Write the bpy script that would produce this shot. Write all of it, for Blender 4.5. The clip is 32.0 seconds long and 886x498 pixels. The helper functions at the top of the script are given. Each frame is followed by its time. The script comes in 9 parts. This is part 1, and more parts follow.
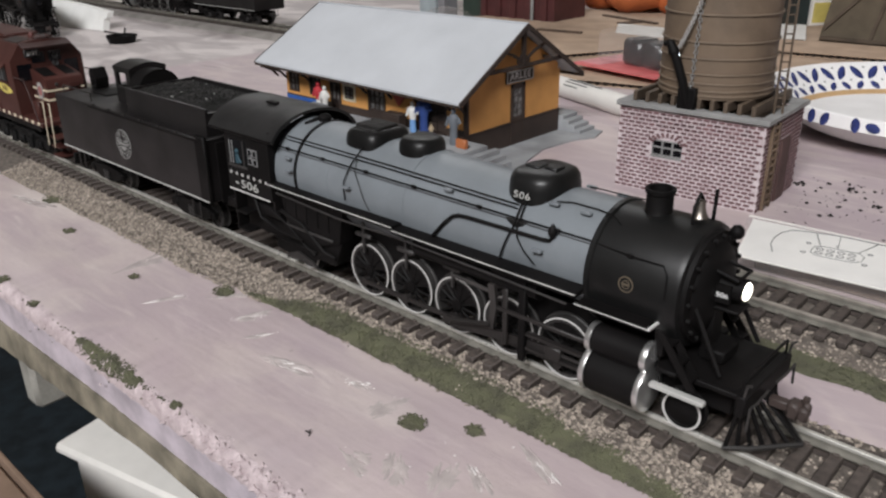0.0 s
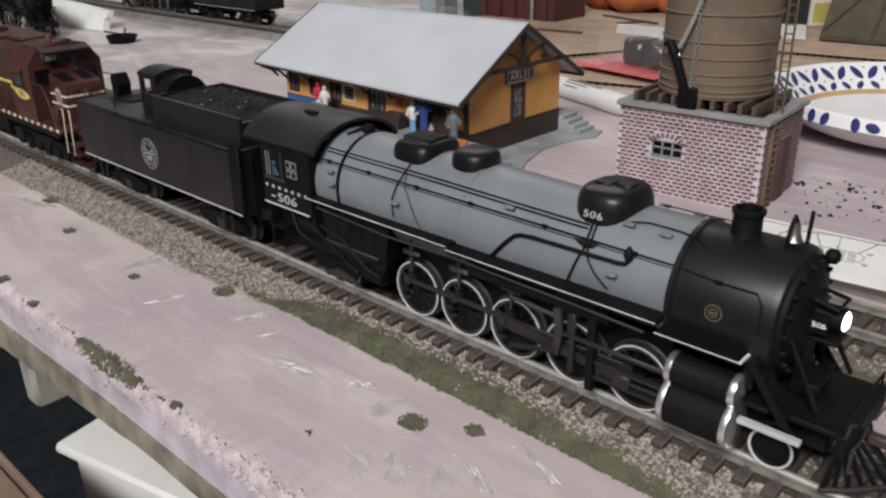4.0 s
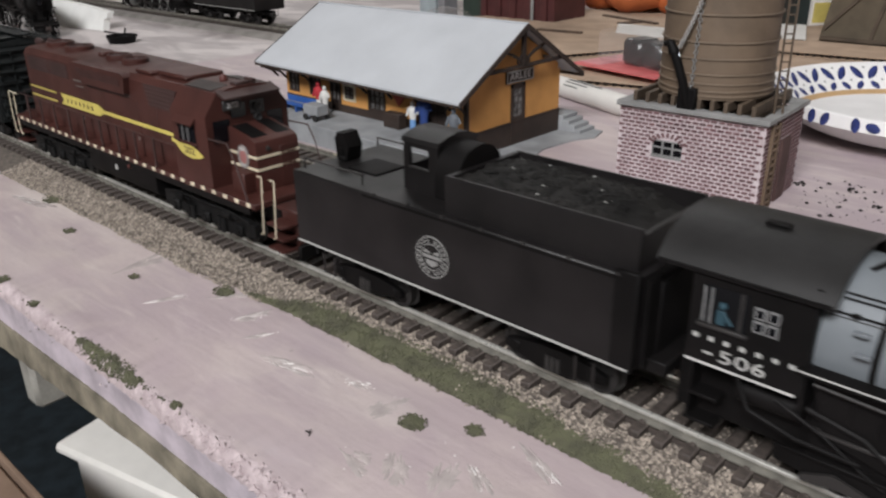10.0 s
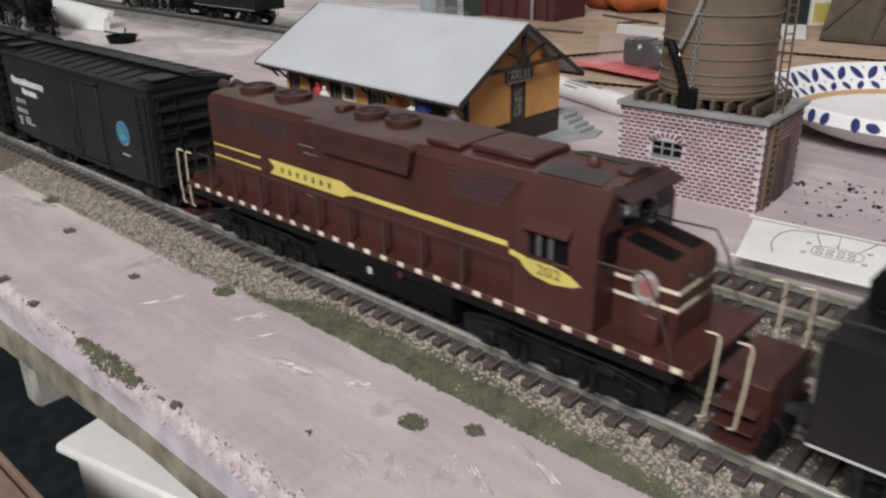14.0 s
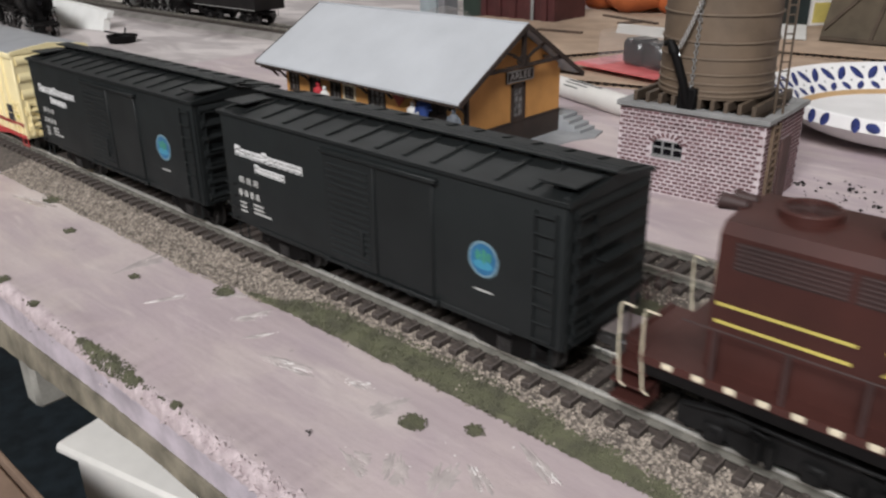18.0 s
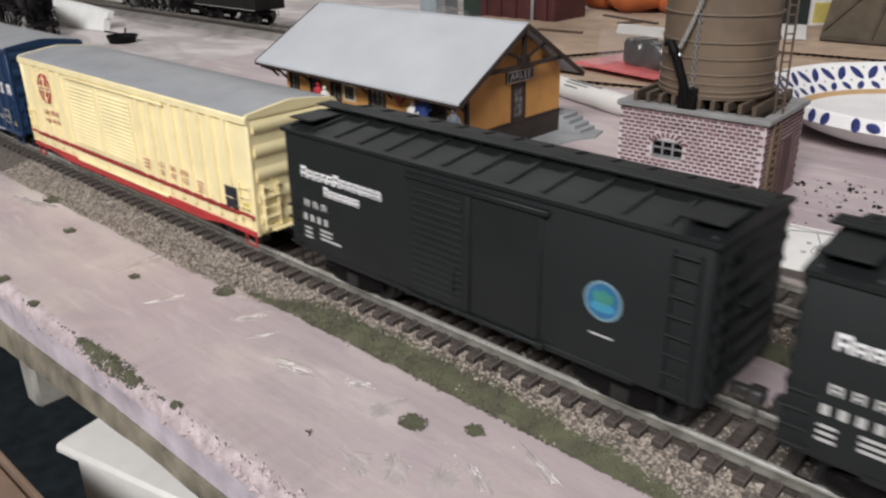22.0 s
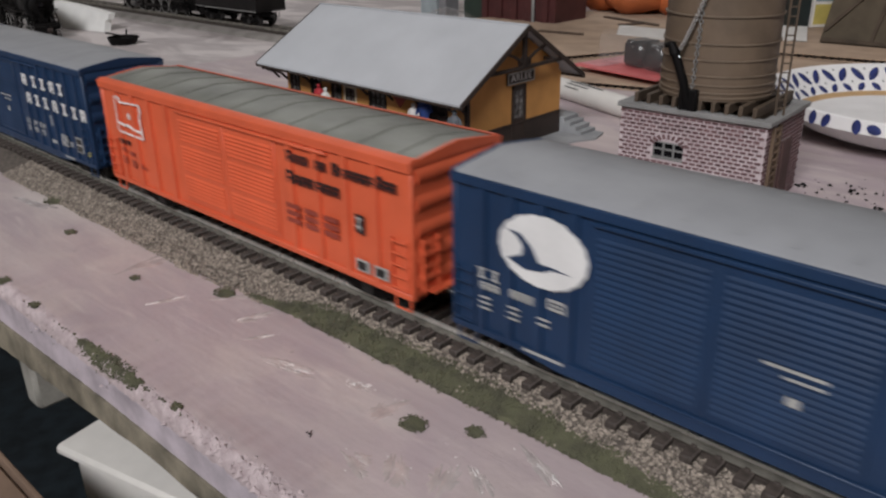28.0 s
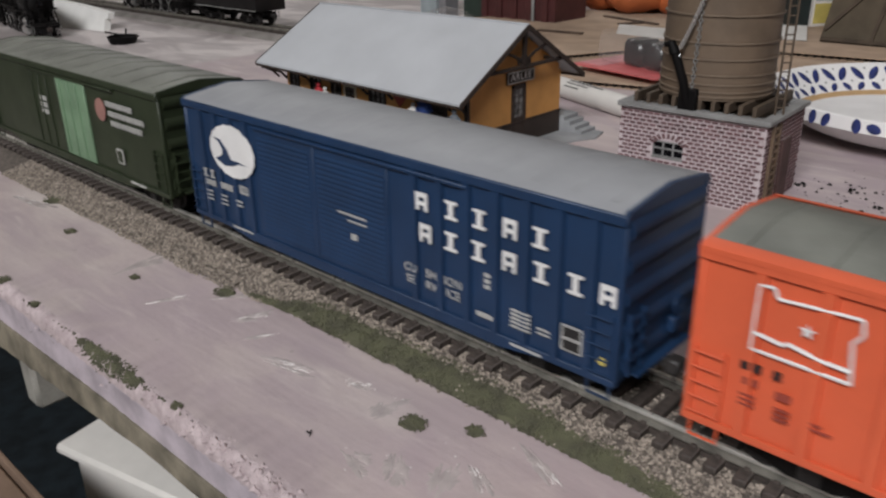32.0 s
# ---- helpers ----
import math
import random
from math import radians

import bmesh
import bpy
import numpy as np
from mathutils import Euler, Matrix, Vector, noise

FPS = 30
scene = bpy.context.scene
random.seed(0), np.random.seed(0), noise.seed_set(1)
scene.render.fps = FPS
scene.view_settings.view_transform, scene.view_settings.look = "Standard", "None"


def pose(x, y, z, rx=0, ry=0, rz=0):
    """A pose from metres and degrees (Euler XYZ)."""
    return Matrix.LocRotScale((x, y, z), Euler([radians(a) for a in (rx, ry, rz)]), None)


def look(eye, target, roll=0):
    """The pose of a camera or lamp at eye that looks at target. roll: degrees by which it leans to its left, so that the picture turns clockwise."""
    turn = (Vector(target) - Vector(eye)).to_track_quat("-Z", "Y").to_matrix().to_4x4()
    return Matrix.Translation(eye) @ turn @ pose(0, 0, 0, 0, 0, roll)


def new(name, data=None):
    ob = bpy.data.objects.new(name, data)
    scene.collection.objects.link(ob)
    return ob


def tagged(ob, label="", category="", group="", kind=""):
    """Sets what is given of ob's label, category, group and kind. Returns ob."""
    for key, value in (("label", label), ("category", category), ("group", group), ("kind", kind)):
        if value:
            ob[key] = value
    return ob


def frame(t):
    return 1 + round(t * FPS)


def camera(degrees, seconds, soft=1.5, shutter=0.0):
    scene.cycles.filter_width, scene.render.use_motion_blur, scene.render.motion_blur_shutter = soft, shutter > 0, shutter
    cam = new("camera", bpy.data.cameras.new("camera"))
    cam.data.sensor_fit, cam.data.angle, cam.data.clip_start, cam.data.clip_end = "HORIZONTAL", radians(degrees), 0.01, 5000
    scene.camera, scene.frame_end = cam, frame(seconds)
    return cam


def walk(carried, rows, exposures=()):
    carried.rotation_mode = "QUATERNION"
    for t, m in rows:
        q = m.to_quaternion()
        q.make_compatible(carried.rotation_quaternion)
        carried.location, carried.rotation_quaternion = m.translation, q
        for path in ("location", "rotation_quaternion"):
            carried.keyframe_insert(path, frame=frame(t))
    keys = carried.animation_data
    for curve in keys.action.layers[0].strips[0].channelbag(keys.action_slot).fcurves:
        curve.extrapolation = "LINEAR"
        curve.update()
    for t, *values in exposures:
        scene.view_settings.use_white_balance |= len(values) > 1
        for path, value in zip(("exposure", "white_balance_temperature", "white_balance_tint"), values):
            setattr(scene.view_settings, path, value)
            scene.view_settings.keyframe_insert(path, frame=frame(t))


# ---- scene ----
# The place is built in millimetres and scaled to metres in part().
# x runs along the near track (the way the train goes), y away from the camera, z up; z = 0 is the top of the foam.
K = 0.001
RAIL = 8.0

EYE = Vector((0.0, -0.15803, 0.11903))
YAW, PITCH, ROLL = -43.19, -23.20, -0.815


def aim(dx=0.0, dy=0.0):
    """The camera's pose, nudged so that the picture moves dx to the right and dy down."""
    a, b = radians(YAW - dx * 0.0403), radians(PITCH + dy * 0.0403)
    way = Vector((math.sin(a) * math.cos(b), math.cos(a) * math.cos(b), math.sin(b)))
    return look(EYE, EYE + way, ROLL)


cam = camera(57.76, 32.0, soft=2.4, shutter=0.9)
walk(cam, [(0.0, aim()), (17.0, aim(0.3, 0)), (22.5, aim(0.6, 0)), (24.5, aim(1.2, 0.6)), (25.5, aim(2.0, 1.2)), (27.5, aim(1.8, 2.6)),
           (28.5, aim(1.8, 2.6)), (29.2, aim(1.4, 1.6)), (32.0, aim(1.4, 1.3))],
     exposures=[(0.0, -0.18, 6400, 10.5), (18.5, -0.16, 6400, 10.5), (20.0, -0.08, 6400, 10.5), (21.0, -0.12, 6400, 10.5), (22.5, -0.16, 6420, 11), (23.0, -0.30, 6480, 12), (24.0, -1.00, 6720, 14), (25.0, -1.30, 6920, 15), (25.5, -1.22, 6820, 15),
                (26.5, -0.95, 6570, 13), (27.5, -0.70, 6440, 12), (29.0, -0.76, 6480, 13), (30.0, -0.84, 6520, 14), (31.0, -0.80, 6480, 13), (32.0, -0.62, 6440, 11)])

# ---- light ----
world = bpy.data.worlds.new("world")
world.use_nodes = True
world.node_tree.nodes["Background"].inputs[0].default_value = (0.75, 0.78, 0.85, 1)
world.node_tree.nodes["Background"].inputs[1].default_value = 0.05
scene.world = world


def ceiling_lamp(name, eye, target, size, watts, colour):
    data = bpy.data.lights.new(name, "AREA")
    data.shape, data.size, data.size_y, data.energy, data.color = "RECTANGLE", size[0], size[1], watts, colour
    ob = new(name, data)
    ob.matrix_world = look(eye, target)
    return ob


ceiling_lamp("room_lamp_light", (0.41, -1.52, 1.45), (-0.15, 0.05, 0), (0.80, 0.45), 63.5, (1.0, 0.99, 0.99))
ceiling_lamp("far_lamp_light", (-1.95, 1.45, 1.45), (-1.95, 1.02, 0), (2.5, 0.22), 16.5, (1.0, 0.99, 0.98))


# ---- materials ----
def mat(name, colour, rough=0.6, metal=0.0, vary=0.15, scale=60.0, fine=900.0, bump=0.15, second=None, spec=0.5, emit=0.0, island=0.0):
    """A painted or moulded surface: base colour broken up at two scales, and fine relief."""
    m = bpy.data.materials.new(name)
    m.use_nodes = True
    nt = m.node_tree
    n, l = nt.nodes, nt.links
    b = n["Principled BSDF"]
    b.inputs["Roughness"].default_value, b.inputs["Metallic"].default_value = rough, metal
    b.inputs["Specular IOR Level"].default_value = spec
    co = n.new("ShaderNodeTexCoord")
    big, small = n.new("ShaderNodeTexNoise"), n.new("ShaderNodeTexNoise")
    big.inputs["Scale"].default_value, small.inputs["Scale"].default_value = scale, fine
    big.inputs["Detail"].default_value, small.inputs["Detail"].default_value = 5.0, 3.0
    l.new(co.outputs["Object"], big.inputs["Vector"]), l.new(co.outputs["Object"], small.inputs["Vector"])
    mix = n.new("ShaderNodeMix")
    mix.data_type = "RGBA"
    c = Vector(colour)
    d = Vector(second) if second else c * (1 - 2.2 * vary)
    mix.inputs["A"].default_value = (*(c * (1 + 0.4 * vary) if not second else c), 1)
    mix.inputs["B"].default_value = (*d, 1)
    ramp = n.new("ShaderNodeMapRange")
    ramp.inputs["From Min"].default_value, ramp.inputs["From Max"].default_value = 0.35, 0.72
    l.new(big.outputs["Fac"], ramp.inputs["Value"])
    l.new(ramp.outputs["Result"], mix.inputs["Factor"])
    hue = n.new("ShaderNodeHueSaturation")
    add = n.new("ShaderNodeMath")
    add.operation = "MULTIPLY_ADD"
    add.inputs[1].default_value, add.inputs[2].default_value = vary, 1 - vary * 0.5
    if island:
        geo = n.new("ShaderNodeNewGeometry")
        inf = n.new("ShaderNodeObjectInfo")
        summ, fr = n.new("ShaderNodeMath"), n.new("ShaderNodeMath")
        summ.operation, fr.operation = "ADD", "FRACT"
        l.new(geo.outputs["Random Per Island"], summ.inputs[0]), l.new(inf.outputs["Random"], summ.inputs[1])
        l.new(summ.outputs[0], fr.inputs[0])
        add.inputs[1].default_value, add.inputs[2].default_value = island, 1 - island * 0.5
        l.new(fr.outputs[0], add.inputs[0])
    else:
        l.new(small.outputs["Fac"], add.inputs[0])
    l.new(add.outputs[0], hue.inputs["Value"])
    l.new(mix.outputs["Result"], hue.inputs["Color"])
    l.new(hue.outputs["Color"], b.inputs["Base Color"])
    rr = n.new("ShaderNodeMapRange")
    rr.inputs["To Min"].default_value, rr.inputs["To Max"].default_value = max(rough - 0.12, 0.03), min(rough + 0.12, 1)
    l.new(big.outputs["Fac"], rr.inputs["Value"])
    l.new(rr.outputs["Result"], b.inputs["Roughness"])
    if bump:
        bp = n.new("ShaderNodeBump")
        bp.inputs["Strength"].default_value, bp.inputs["Distance"].default_value = bump, 0.0004
        l.new(small.outputs["Fac"], bp.inputs["Height"])
        l.new(bp.outputs["Normal"], b.inputs["Normal"])
    if emit:
        b.inputs["Emission Color"].default_value, b.inputs["Emission Strength"].default_value = (*colour, 1), emit
    return m


def foam_material():
    """Lilac-pink painted foam board: pale plaster smears, brush streaks and glossy dried-glue patches."""
    m = bpy.data.materials.new("painted_foam")
    m.use_nodes = True
    nt = m.node_tree
    n, l = nt.nodes, nt.links
    b = n["Principled BSDF"]
    co = n.new("ShaderNodeTexCoord")

    def noise_at(scale, detail=5.0, stretch=(1, 1, 1), turn=0.0, warp=0.0):
        mp, tx = n.new("ShaderNodeMapping"), n.new("ShaderNodeTexNoise")
        mp.inputs["Scale"].default_value, mp.inputs["Rotation"].default_value = stretch, (0, 0, turn)
        tx.inputs["Scale"].default_value, tx.inputs["Detail"].default_value, tx.inputs["Distortion"].default_value = scale, detail, warp
        l.new(co.outputs["Object"], mp.inputs["Vector"]), l.new(mp.outputs["Vector"], tx.inputs["Vector"])
        return tx.outputs["Fac"]

    def ramp(src, a, c, lo=0.0, hi=1.0):
        r = n.new("ShaderNodeMapRange")
        for k, v in zip(("From Min", "From Max", "To Min", "To Max"), (a, c, lo, hi)):
            r.inputs[k].default_value = v
        l.new(src, r.inputs["Value"])
        return r.outputs["Result"]

    def blend(fac, a, c):
        x = n.new("ShaderNodeMix")
        x.data_type = "RGBA"
        l.new(fac, x.inputs["Factor"])
        for s, v in (("A", a), ("B", c)):
            if isinstance(v, tuple):
                x.inputs[s].default_value = (*v, 1)
            else:
                l.new(v, x.inputs[s])
        return x.outputs["Result"]

    def times(a, c):
        x = n.new("ShaderNodeMath")
        x.operation = "MULTIPLY"
        l.new(a, x.inputs[0]), l.new(c, x.inputs[1])
        return x.outputs[0]

    base = blend(ramp(noise_at(14), 0.35, 0.7), (0.49, 0.408, 0.408), (0.415, 0.343, 0.368))
    streak = noise_at(30, 6.0, (0.35, 3.0, 1), 0.5)
    base = blend(ramp(streak, 0.5, 0.72, 0, 0.55), base, (0.57, 0.50, 0.48))
    base = blend(ramp(noise_at(20, 7, (1, 1.7, 1), 0.9, 1.4), 0.49, 0.64, 0, 0.5), base, (0.60, 0.52, 0.49))
    base = blend(ramp(noise_at(17, 6, (1.3, 0.7, 1), -0.4, 0.8), 0.50, 0.68, 0, 0.35), base, (0.445, 0.355, 0.395))
    base = blend(ramp(noise_at(60, 8, (0.5, 2.2, 1), 1.1, 1.0), 0.58, 0.72, 0, 0.45), base, (0.66, 0.59, 0.56))
    base = blend(ramp(noise_at(55, 4, (0.5, 1.6, 1), 0.7), 0.58, 0.72, 0, 0.3), base, (0.41, 0.335, 0.345))
    # plaster: whitish beyond the board's joint at the far left, and in smears towards the front edge
    sep = n.new("ShaderNodeSeparateXYZ")
    l.new(co.outputs["Object"], sep.inputs[0])
    far = ramp(sep.outputs["X"], -0.612, -0.622)
    back = ramp(sep.outputs["Y"], 0.03, 0.05)
    white = times(times(far, back), ramp(noise_at(15, 7, (0.8, 1.6, 1), 0.2, 1.2), 0.44, 0.60, 0.0, 1.0))
    base = blend(times(far, back), base, (0.44, 0.395, 0.39))
    base = blend(white, base, (0.66, 0.605, 0.59))
    left = times(ramp(sep.outputs["X"], -0.24, -0.36), ramp(noise_at(22, 6, (0.6, 2, 1), 0.3), 0.42, 0.6))
    base = blend(times(left, ramp(sep.outputs["Y"], 0.0, -0.03)), base, (0.62, 0.55, 0.52))
    spots = n.new("ShaderNodeTexVoronoi")
    spots.inputs["Scale"].default_value = 60
    l.new(co.outputs["Object"], spots.inputs["Vector"])
    base = blend(ramp(spots.outputs["Distance"], 0.05, 0.035, 0, 0.35), base, (0.25, 0.22, 0.2))
    l.new(base, b.inputs["Base Color"])
    gloss = ramp(noise_at(34, 4, (0.5, 2.2, 1), 0.35), 0.56, 0.66)
    l.new(ramp(gloss, 0, 1, 0.62, 0.36), b.inputs["Roughness"])
    bp = n.new("ShaderNodeBump")
    bp.inputs["Strength"].default_value, bp.inputs["Distance"].default_value = 0.35, 0.0016
    hsum = n.new("ShaderNodeMath")
    hsum.operation = "ADD"
    l.new(streak, hsum.inputs[0]), l.new(ramp(noise_at(420, 3), 0, 1, 0, 0.18), hsum.inputs[1])
    l.new(hsum.outputs[0], bp.inputs["Height"])
    l.new(bp.outputs["Normal"], b.inputs["Normal"])
    return m


FOAM = foam_material()
FOAM_CUT = mat("cut_foam", (0.53, 0.47, 0.52), 0.8, vary=0.16, scale=90, bump=0.35)
PLYWOOD = mat("raw_board", (0.23, 0.205, 0.155), 0.85, vary=0.3, scale=90, bump=0.6)
BALLAST = mat("grey_ballast", (0.345, 0.297, 0.248), 0.95, vary=0.5, scale=300, fine=1800, bump=0.8, second=(0.215, 0.182, 0.152), island=1.0)
GRIT = mat("dark_ballast_dust", (0.16, 0.135, 0.115), 0.98, vary=0.5, scale=500, fine=2400, bump=1.0, second=(0.08, 0.068, 0.058))
TURF = mat("green_turf", (0.118, 0.119, 0.070), 0.98, vary=0.4, scale=160, fine=2500, bump=0.9, second=(0.076, 0.074, 0.050), island=0.22)
# Black cab roof, with the light it reflects painted in as a lighter base.
CABROOF = mat("sheen_lightened_black_cab_roof", (0.017, 0.0165, 0.0165), 0.5, vary=0.25, scale=90, bump=0.08, spec=0.35)
COAL = mat("coal", (0.014, 0.013, 0.012), 0.7, vary=0.4, bump=0.8, spec=0.25)
SLEEPER = mat("brown_sleeper_plastic", (0.075, 0.060, 0.052), 0.7, vary=0.25, scale=400, bump=0.3, island=0.25)
STEEL = mat("bright_rail", (0.80, 0.79, 0.73), 0.30, 0.62, vary=0.12, scale=200)
DULLRAIL = mat("dull_rail", (0.34, 0.31, 0.27), 0.5, 0.4, vary=0.2, scale=200)
RAILSIDE = mat("rail_web", (0.24, 0.23, 0.20), 0.5, 0.4, vary=0.2, scale=200)
BLACK = mat("black_loco_paint", (0.0055, 0.0048, 0.0048), 0.62, vary=0.3, bump=0.05, spec=0.16)
SATIN = mat("satin_black_paint", (0.009, 0.009, 0.009), 0.38, vary=0.3, bump=0.03, spec=0.3)
TENDERBLACK = mat("tender_black_paint", (0.0112, 0.0100, 0.0102), 0.44, vary=0.3, bump=0.05, spec=0.32)
DARKGREY = mat("dark_grey_gear", (0.028, 0.026, 0.025), 0.5, vary=0.25, bump=0.1)
RODGREY = mat("worn_grey_rod", (0.055, 0.050, 0.048), 0.45, 0.3, vary=0.3)
GREYMETAL = mat("grey_rods", (0.024, 0.021, 0.020), 0.5, 0.2, vary=0.2)
BOILER = mat("blue_grey_boiler_paint", (0.173, 0.191, 0.206), 0.42, vary=0.08, bump=0.04)
STRIPE = mat("white_edge_paint", (0.60, 0.59, 0.57), 0.6, vary=0.15)
WHITE = mat("white_lettering", (0.78, 0.78, 0.77), 0.6, vary=0.08)
LETTER = mat("dull_white_lettering", (0.45, 0.45, 0.43), 0.6, vary=0.1)
SILVER = mat("silver_trim", (0.75, 0.75, 0.74), 0.3, 0.9, vary=0.1)
MAROON = mat("maroon_diesel_paint", (0.059, 0.0205, 0.0165), 0.5, vary=0.15, bump=0.05, spec=0.33)
MAROON_DARK = mat("dark_maroon_grille", (0.045, 0.022, 0.020), 0.6, vary=0.2)
YELLOW = mat("yellow_band", (0.62, 0.52, 0.13), 0.55, vary=0.1)
CREAMTRIM = mat("cream_trim", (0.70, 0.63, 0.47), 0.5, vary=0.1)
DKGREEN = mat("black_green_car_paint", (0.0092, 0.0114, 0.0117), 0.58, vary=0.12, bump=0.05, spec=0.33)
CREAM = mat("cream_car_paint", (0.90, 0.78, 0.45), 0.5, vary=0.06, bump=0.04)
BLUE = mat("navy_car_paint", (0.0130, 0.0375, 0.093), 0.48, vary=0.1, bump=0.04, spec=0.4)
ORANGE = mat("orange_car_paint", (0.69, 0.125, 0.052), 0.5, vary=0.06, bump=0.04)
FOREST = mat("forest_green_car_paint", (0.026, 0.036, 0.018), 0.5, vary=0.1, spec=0.4)
LTGREEN = mat("light_green_door", (0.18, 0.29, 0.18), 0.5, vary=0.12)
RED = mat("red_sill", (0.42, 0.03, 0.03), 0.5, vary=0.1)
ROOFGREY = mat("grey_car_roof", (0.288, 0.298, 0.315), 0.5, vary=0.05)
ROOFDARK = mat("olive_grey_car_roof", (0.200, 0.207, 0.182), 0.45, vary=0.15)
SKY = mat("blue_emblem", (0.022, 0.125, 0.26), 0.5, vary=0.2)
TEAL = mat("teal_emblem", (0.05, 0.24, 0.15), 0.5, vary=0.3)
GLASS = mat("dark_window", (0.006, 0.006, 0.008), 0.15, vary=0.1, bump=0, spec=0.3)
OCHRE = mat("ochre_depot_wall", (0.60, 0.295, 0.086), 0.7, vary=0.1, bump=0.15)
UMBER = mat("dark_brown_depot_trim", (0.040, 0.026, 0.020), 0.65, vary=0.2, bump=0.15)
SLATE = mat("pale_grey_depot_roof", (0.48, 0.50, 0.525), 0.7, vary=0.05, scale=30, bump=0.05)
CONCRETE = mat("grey_platform", (0.30, 0.31, 0.32), 0.75, vary=0.15, bump=0.15)
BRICK = mat("weathered_red_brick", (0.165, 0.090, 0.094), 0.85, vary=0.3, scale=300, bump=0.3, island=0.6, second=(0.115, 0.068, 0.072))
MORTAR = mat("white_mortar", (0.60, 0.53, 0.545), 0.9, vary=0.25, scale=120, bump=0.2, second=(0.44, 0.36, 0.37))
STONE = mat("grey_coping", (0.27, 0.27, 0.265), 0.8, vary=0.15)
TANK = mat("tan_brown_tank", (0.150, 0.108, 0.074), 0.6, vary=0.12, scale=80, bump=0.2)
HOOP = mat("worn_tank_hoop", (0.20, 0.150, 0.108), 0.55, vary=0.15)
TANKDARK = mat("brown_tank_frame", (0.10, 0.072, 0.05), 0.65, vary=0.2)
PAPER = mat("white_paper", (0.72, 0.70, 0.66), 0.7, vary=0.05)
PLATE = mat("paper_plate", (0.84, 0.83, 0.82), 0.55, vary=0.03)
PLATEBLUE = mat("plate_blue_leaf", (0.025, 0.04, 0.17), 0.55, vary=0.3, scale=150)
PLATETAN = mat("plate_tan_band", (0.55, 0.36, 0.18), 0.55, vary=0.1)
CARD = mat("brown_cardboard", (0.46, 0.335, 0.24), 0.85, vary=0.12, scale=40, bump=0.2)
WALLPAINT = mat("pale_wall_paint", (0.55, 0.52, 0.48), 0.9, vary=0.05, scale=4)
FLOORDARK = mat("dark_teal_carpet", (0.012, 0.022, 0.03), 0.95, vary=0.3, scale=30, bump=0.5)
PUMPKIN = mat("orange_plastic", (0.60, 0.16, 0.05), 0.5, vary=0.2, scale=20)
REDCARD = mat("red_card", (0.66, 0.15, 0.15), 0.5, vary=0.1)
# Pale curtains and the glass's reflection are both painted into this grey.
PANE = mat("curtain_and_reflection_pane", (0.20, 0.195, 0.19), 0.2, vary=0.5, scale=350, bump=0)
GLUE = mat("dried_glue_film", (0.565, 0.50, 0.485), 0.2, vary=0.14, scale=200, fine=420, bump=0.35, spec=1.0)
# Glossy glue whose lamp glints are partly painted as a near-white base.
STREAK = mat("glint_white_glue_streak", (0.84, 0.80, 0.78), 0.10, vary=0.1, scale=300, fine=350, bump=0.25, spec=1.0)
TORN = mat("torn_foam_lip", (0.56, 0.475, 0.485), 0.8, vary=0.3, scale=260, fine=1500, bump=0.9, second=(0.36, 0.29, 0.30))
LAMPGLOW = mat("lit_headlamp", (1.0, 0.93, 0.8), 0.4, emit=6.0)


def cloudy_plastic():
    """Clear packaging with a milky, scuffed skin."""
    m = bpy.data.materials.new("cloudy_plastic")
    m.use_nodes = True
    nt = m.node_tree
    n, l = nt.nodes, nt.links
    tr, mx, lw = n.new("ShaderNodeBsdfTransparent"), n.new("ShaderNodeMixShader"), n.new("ShaderNodeTexNoise")
    b = n["Principled BSDF"]
    b.inputs["Base Color"].default_value, b.inputs["Roughness"].default_value = (0.72, 0.70, 0.69, 1), 0.12
    lw.inputs["Scale"].default_value = 45.0
    rg = n.new("ShaderNodeMapRange")
    rg.inputs["From Min"].default_value, rg.inputs["From Max"].default_value, rg.inputs["To Min"].default_value, rg.inputs["To Max"].default_value = 0.35, 0.7, 0.03, 0.15
    l.new(lw.outputs["Fac"], rg.inputs["Value"]), l.new(rg.outputs["Result"], mx.inputs[0])
    l.new(tr.outputs[0], mx.inputs[1]), l.new(b.outputs[0], mx.inputs[2])
    l.new(mx.outputs[0], n["Material Output"].inputs["Surface"])
    return m


CLOUDY = cloudy_plastic()


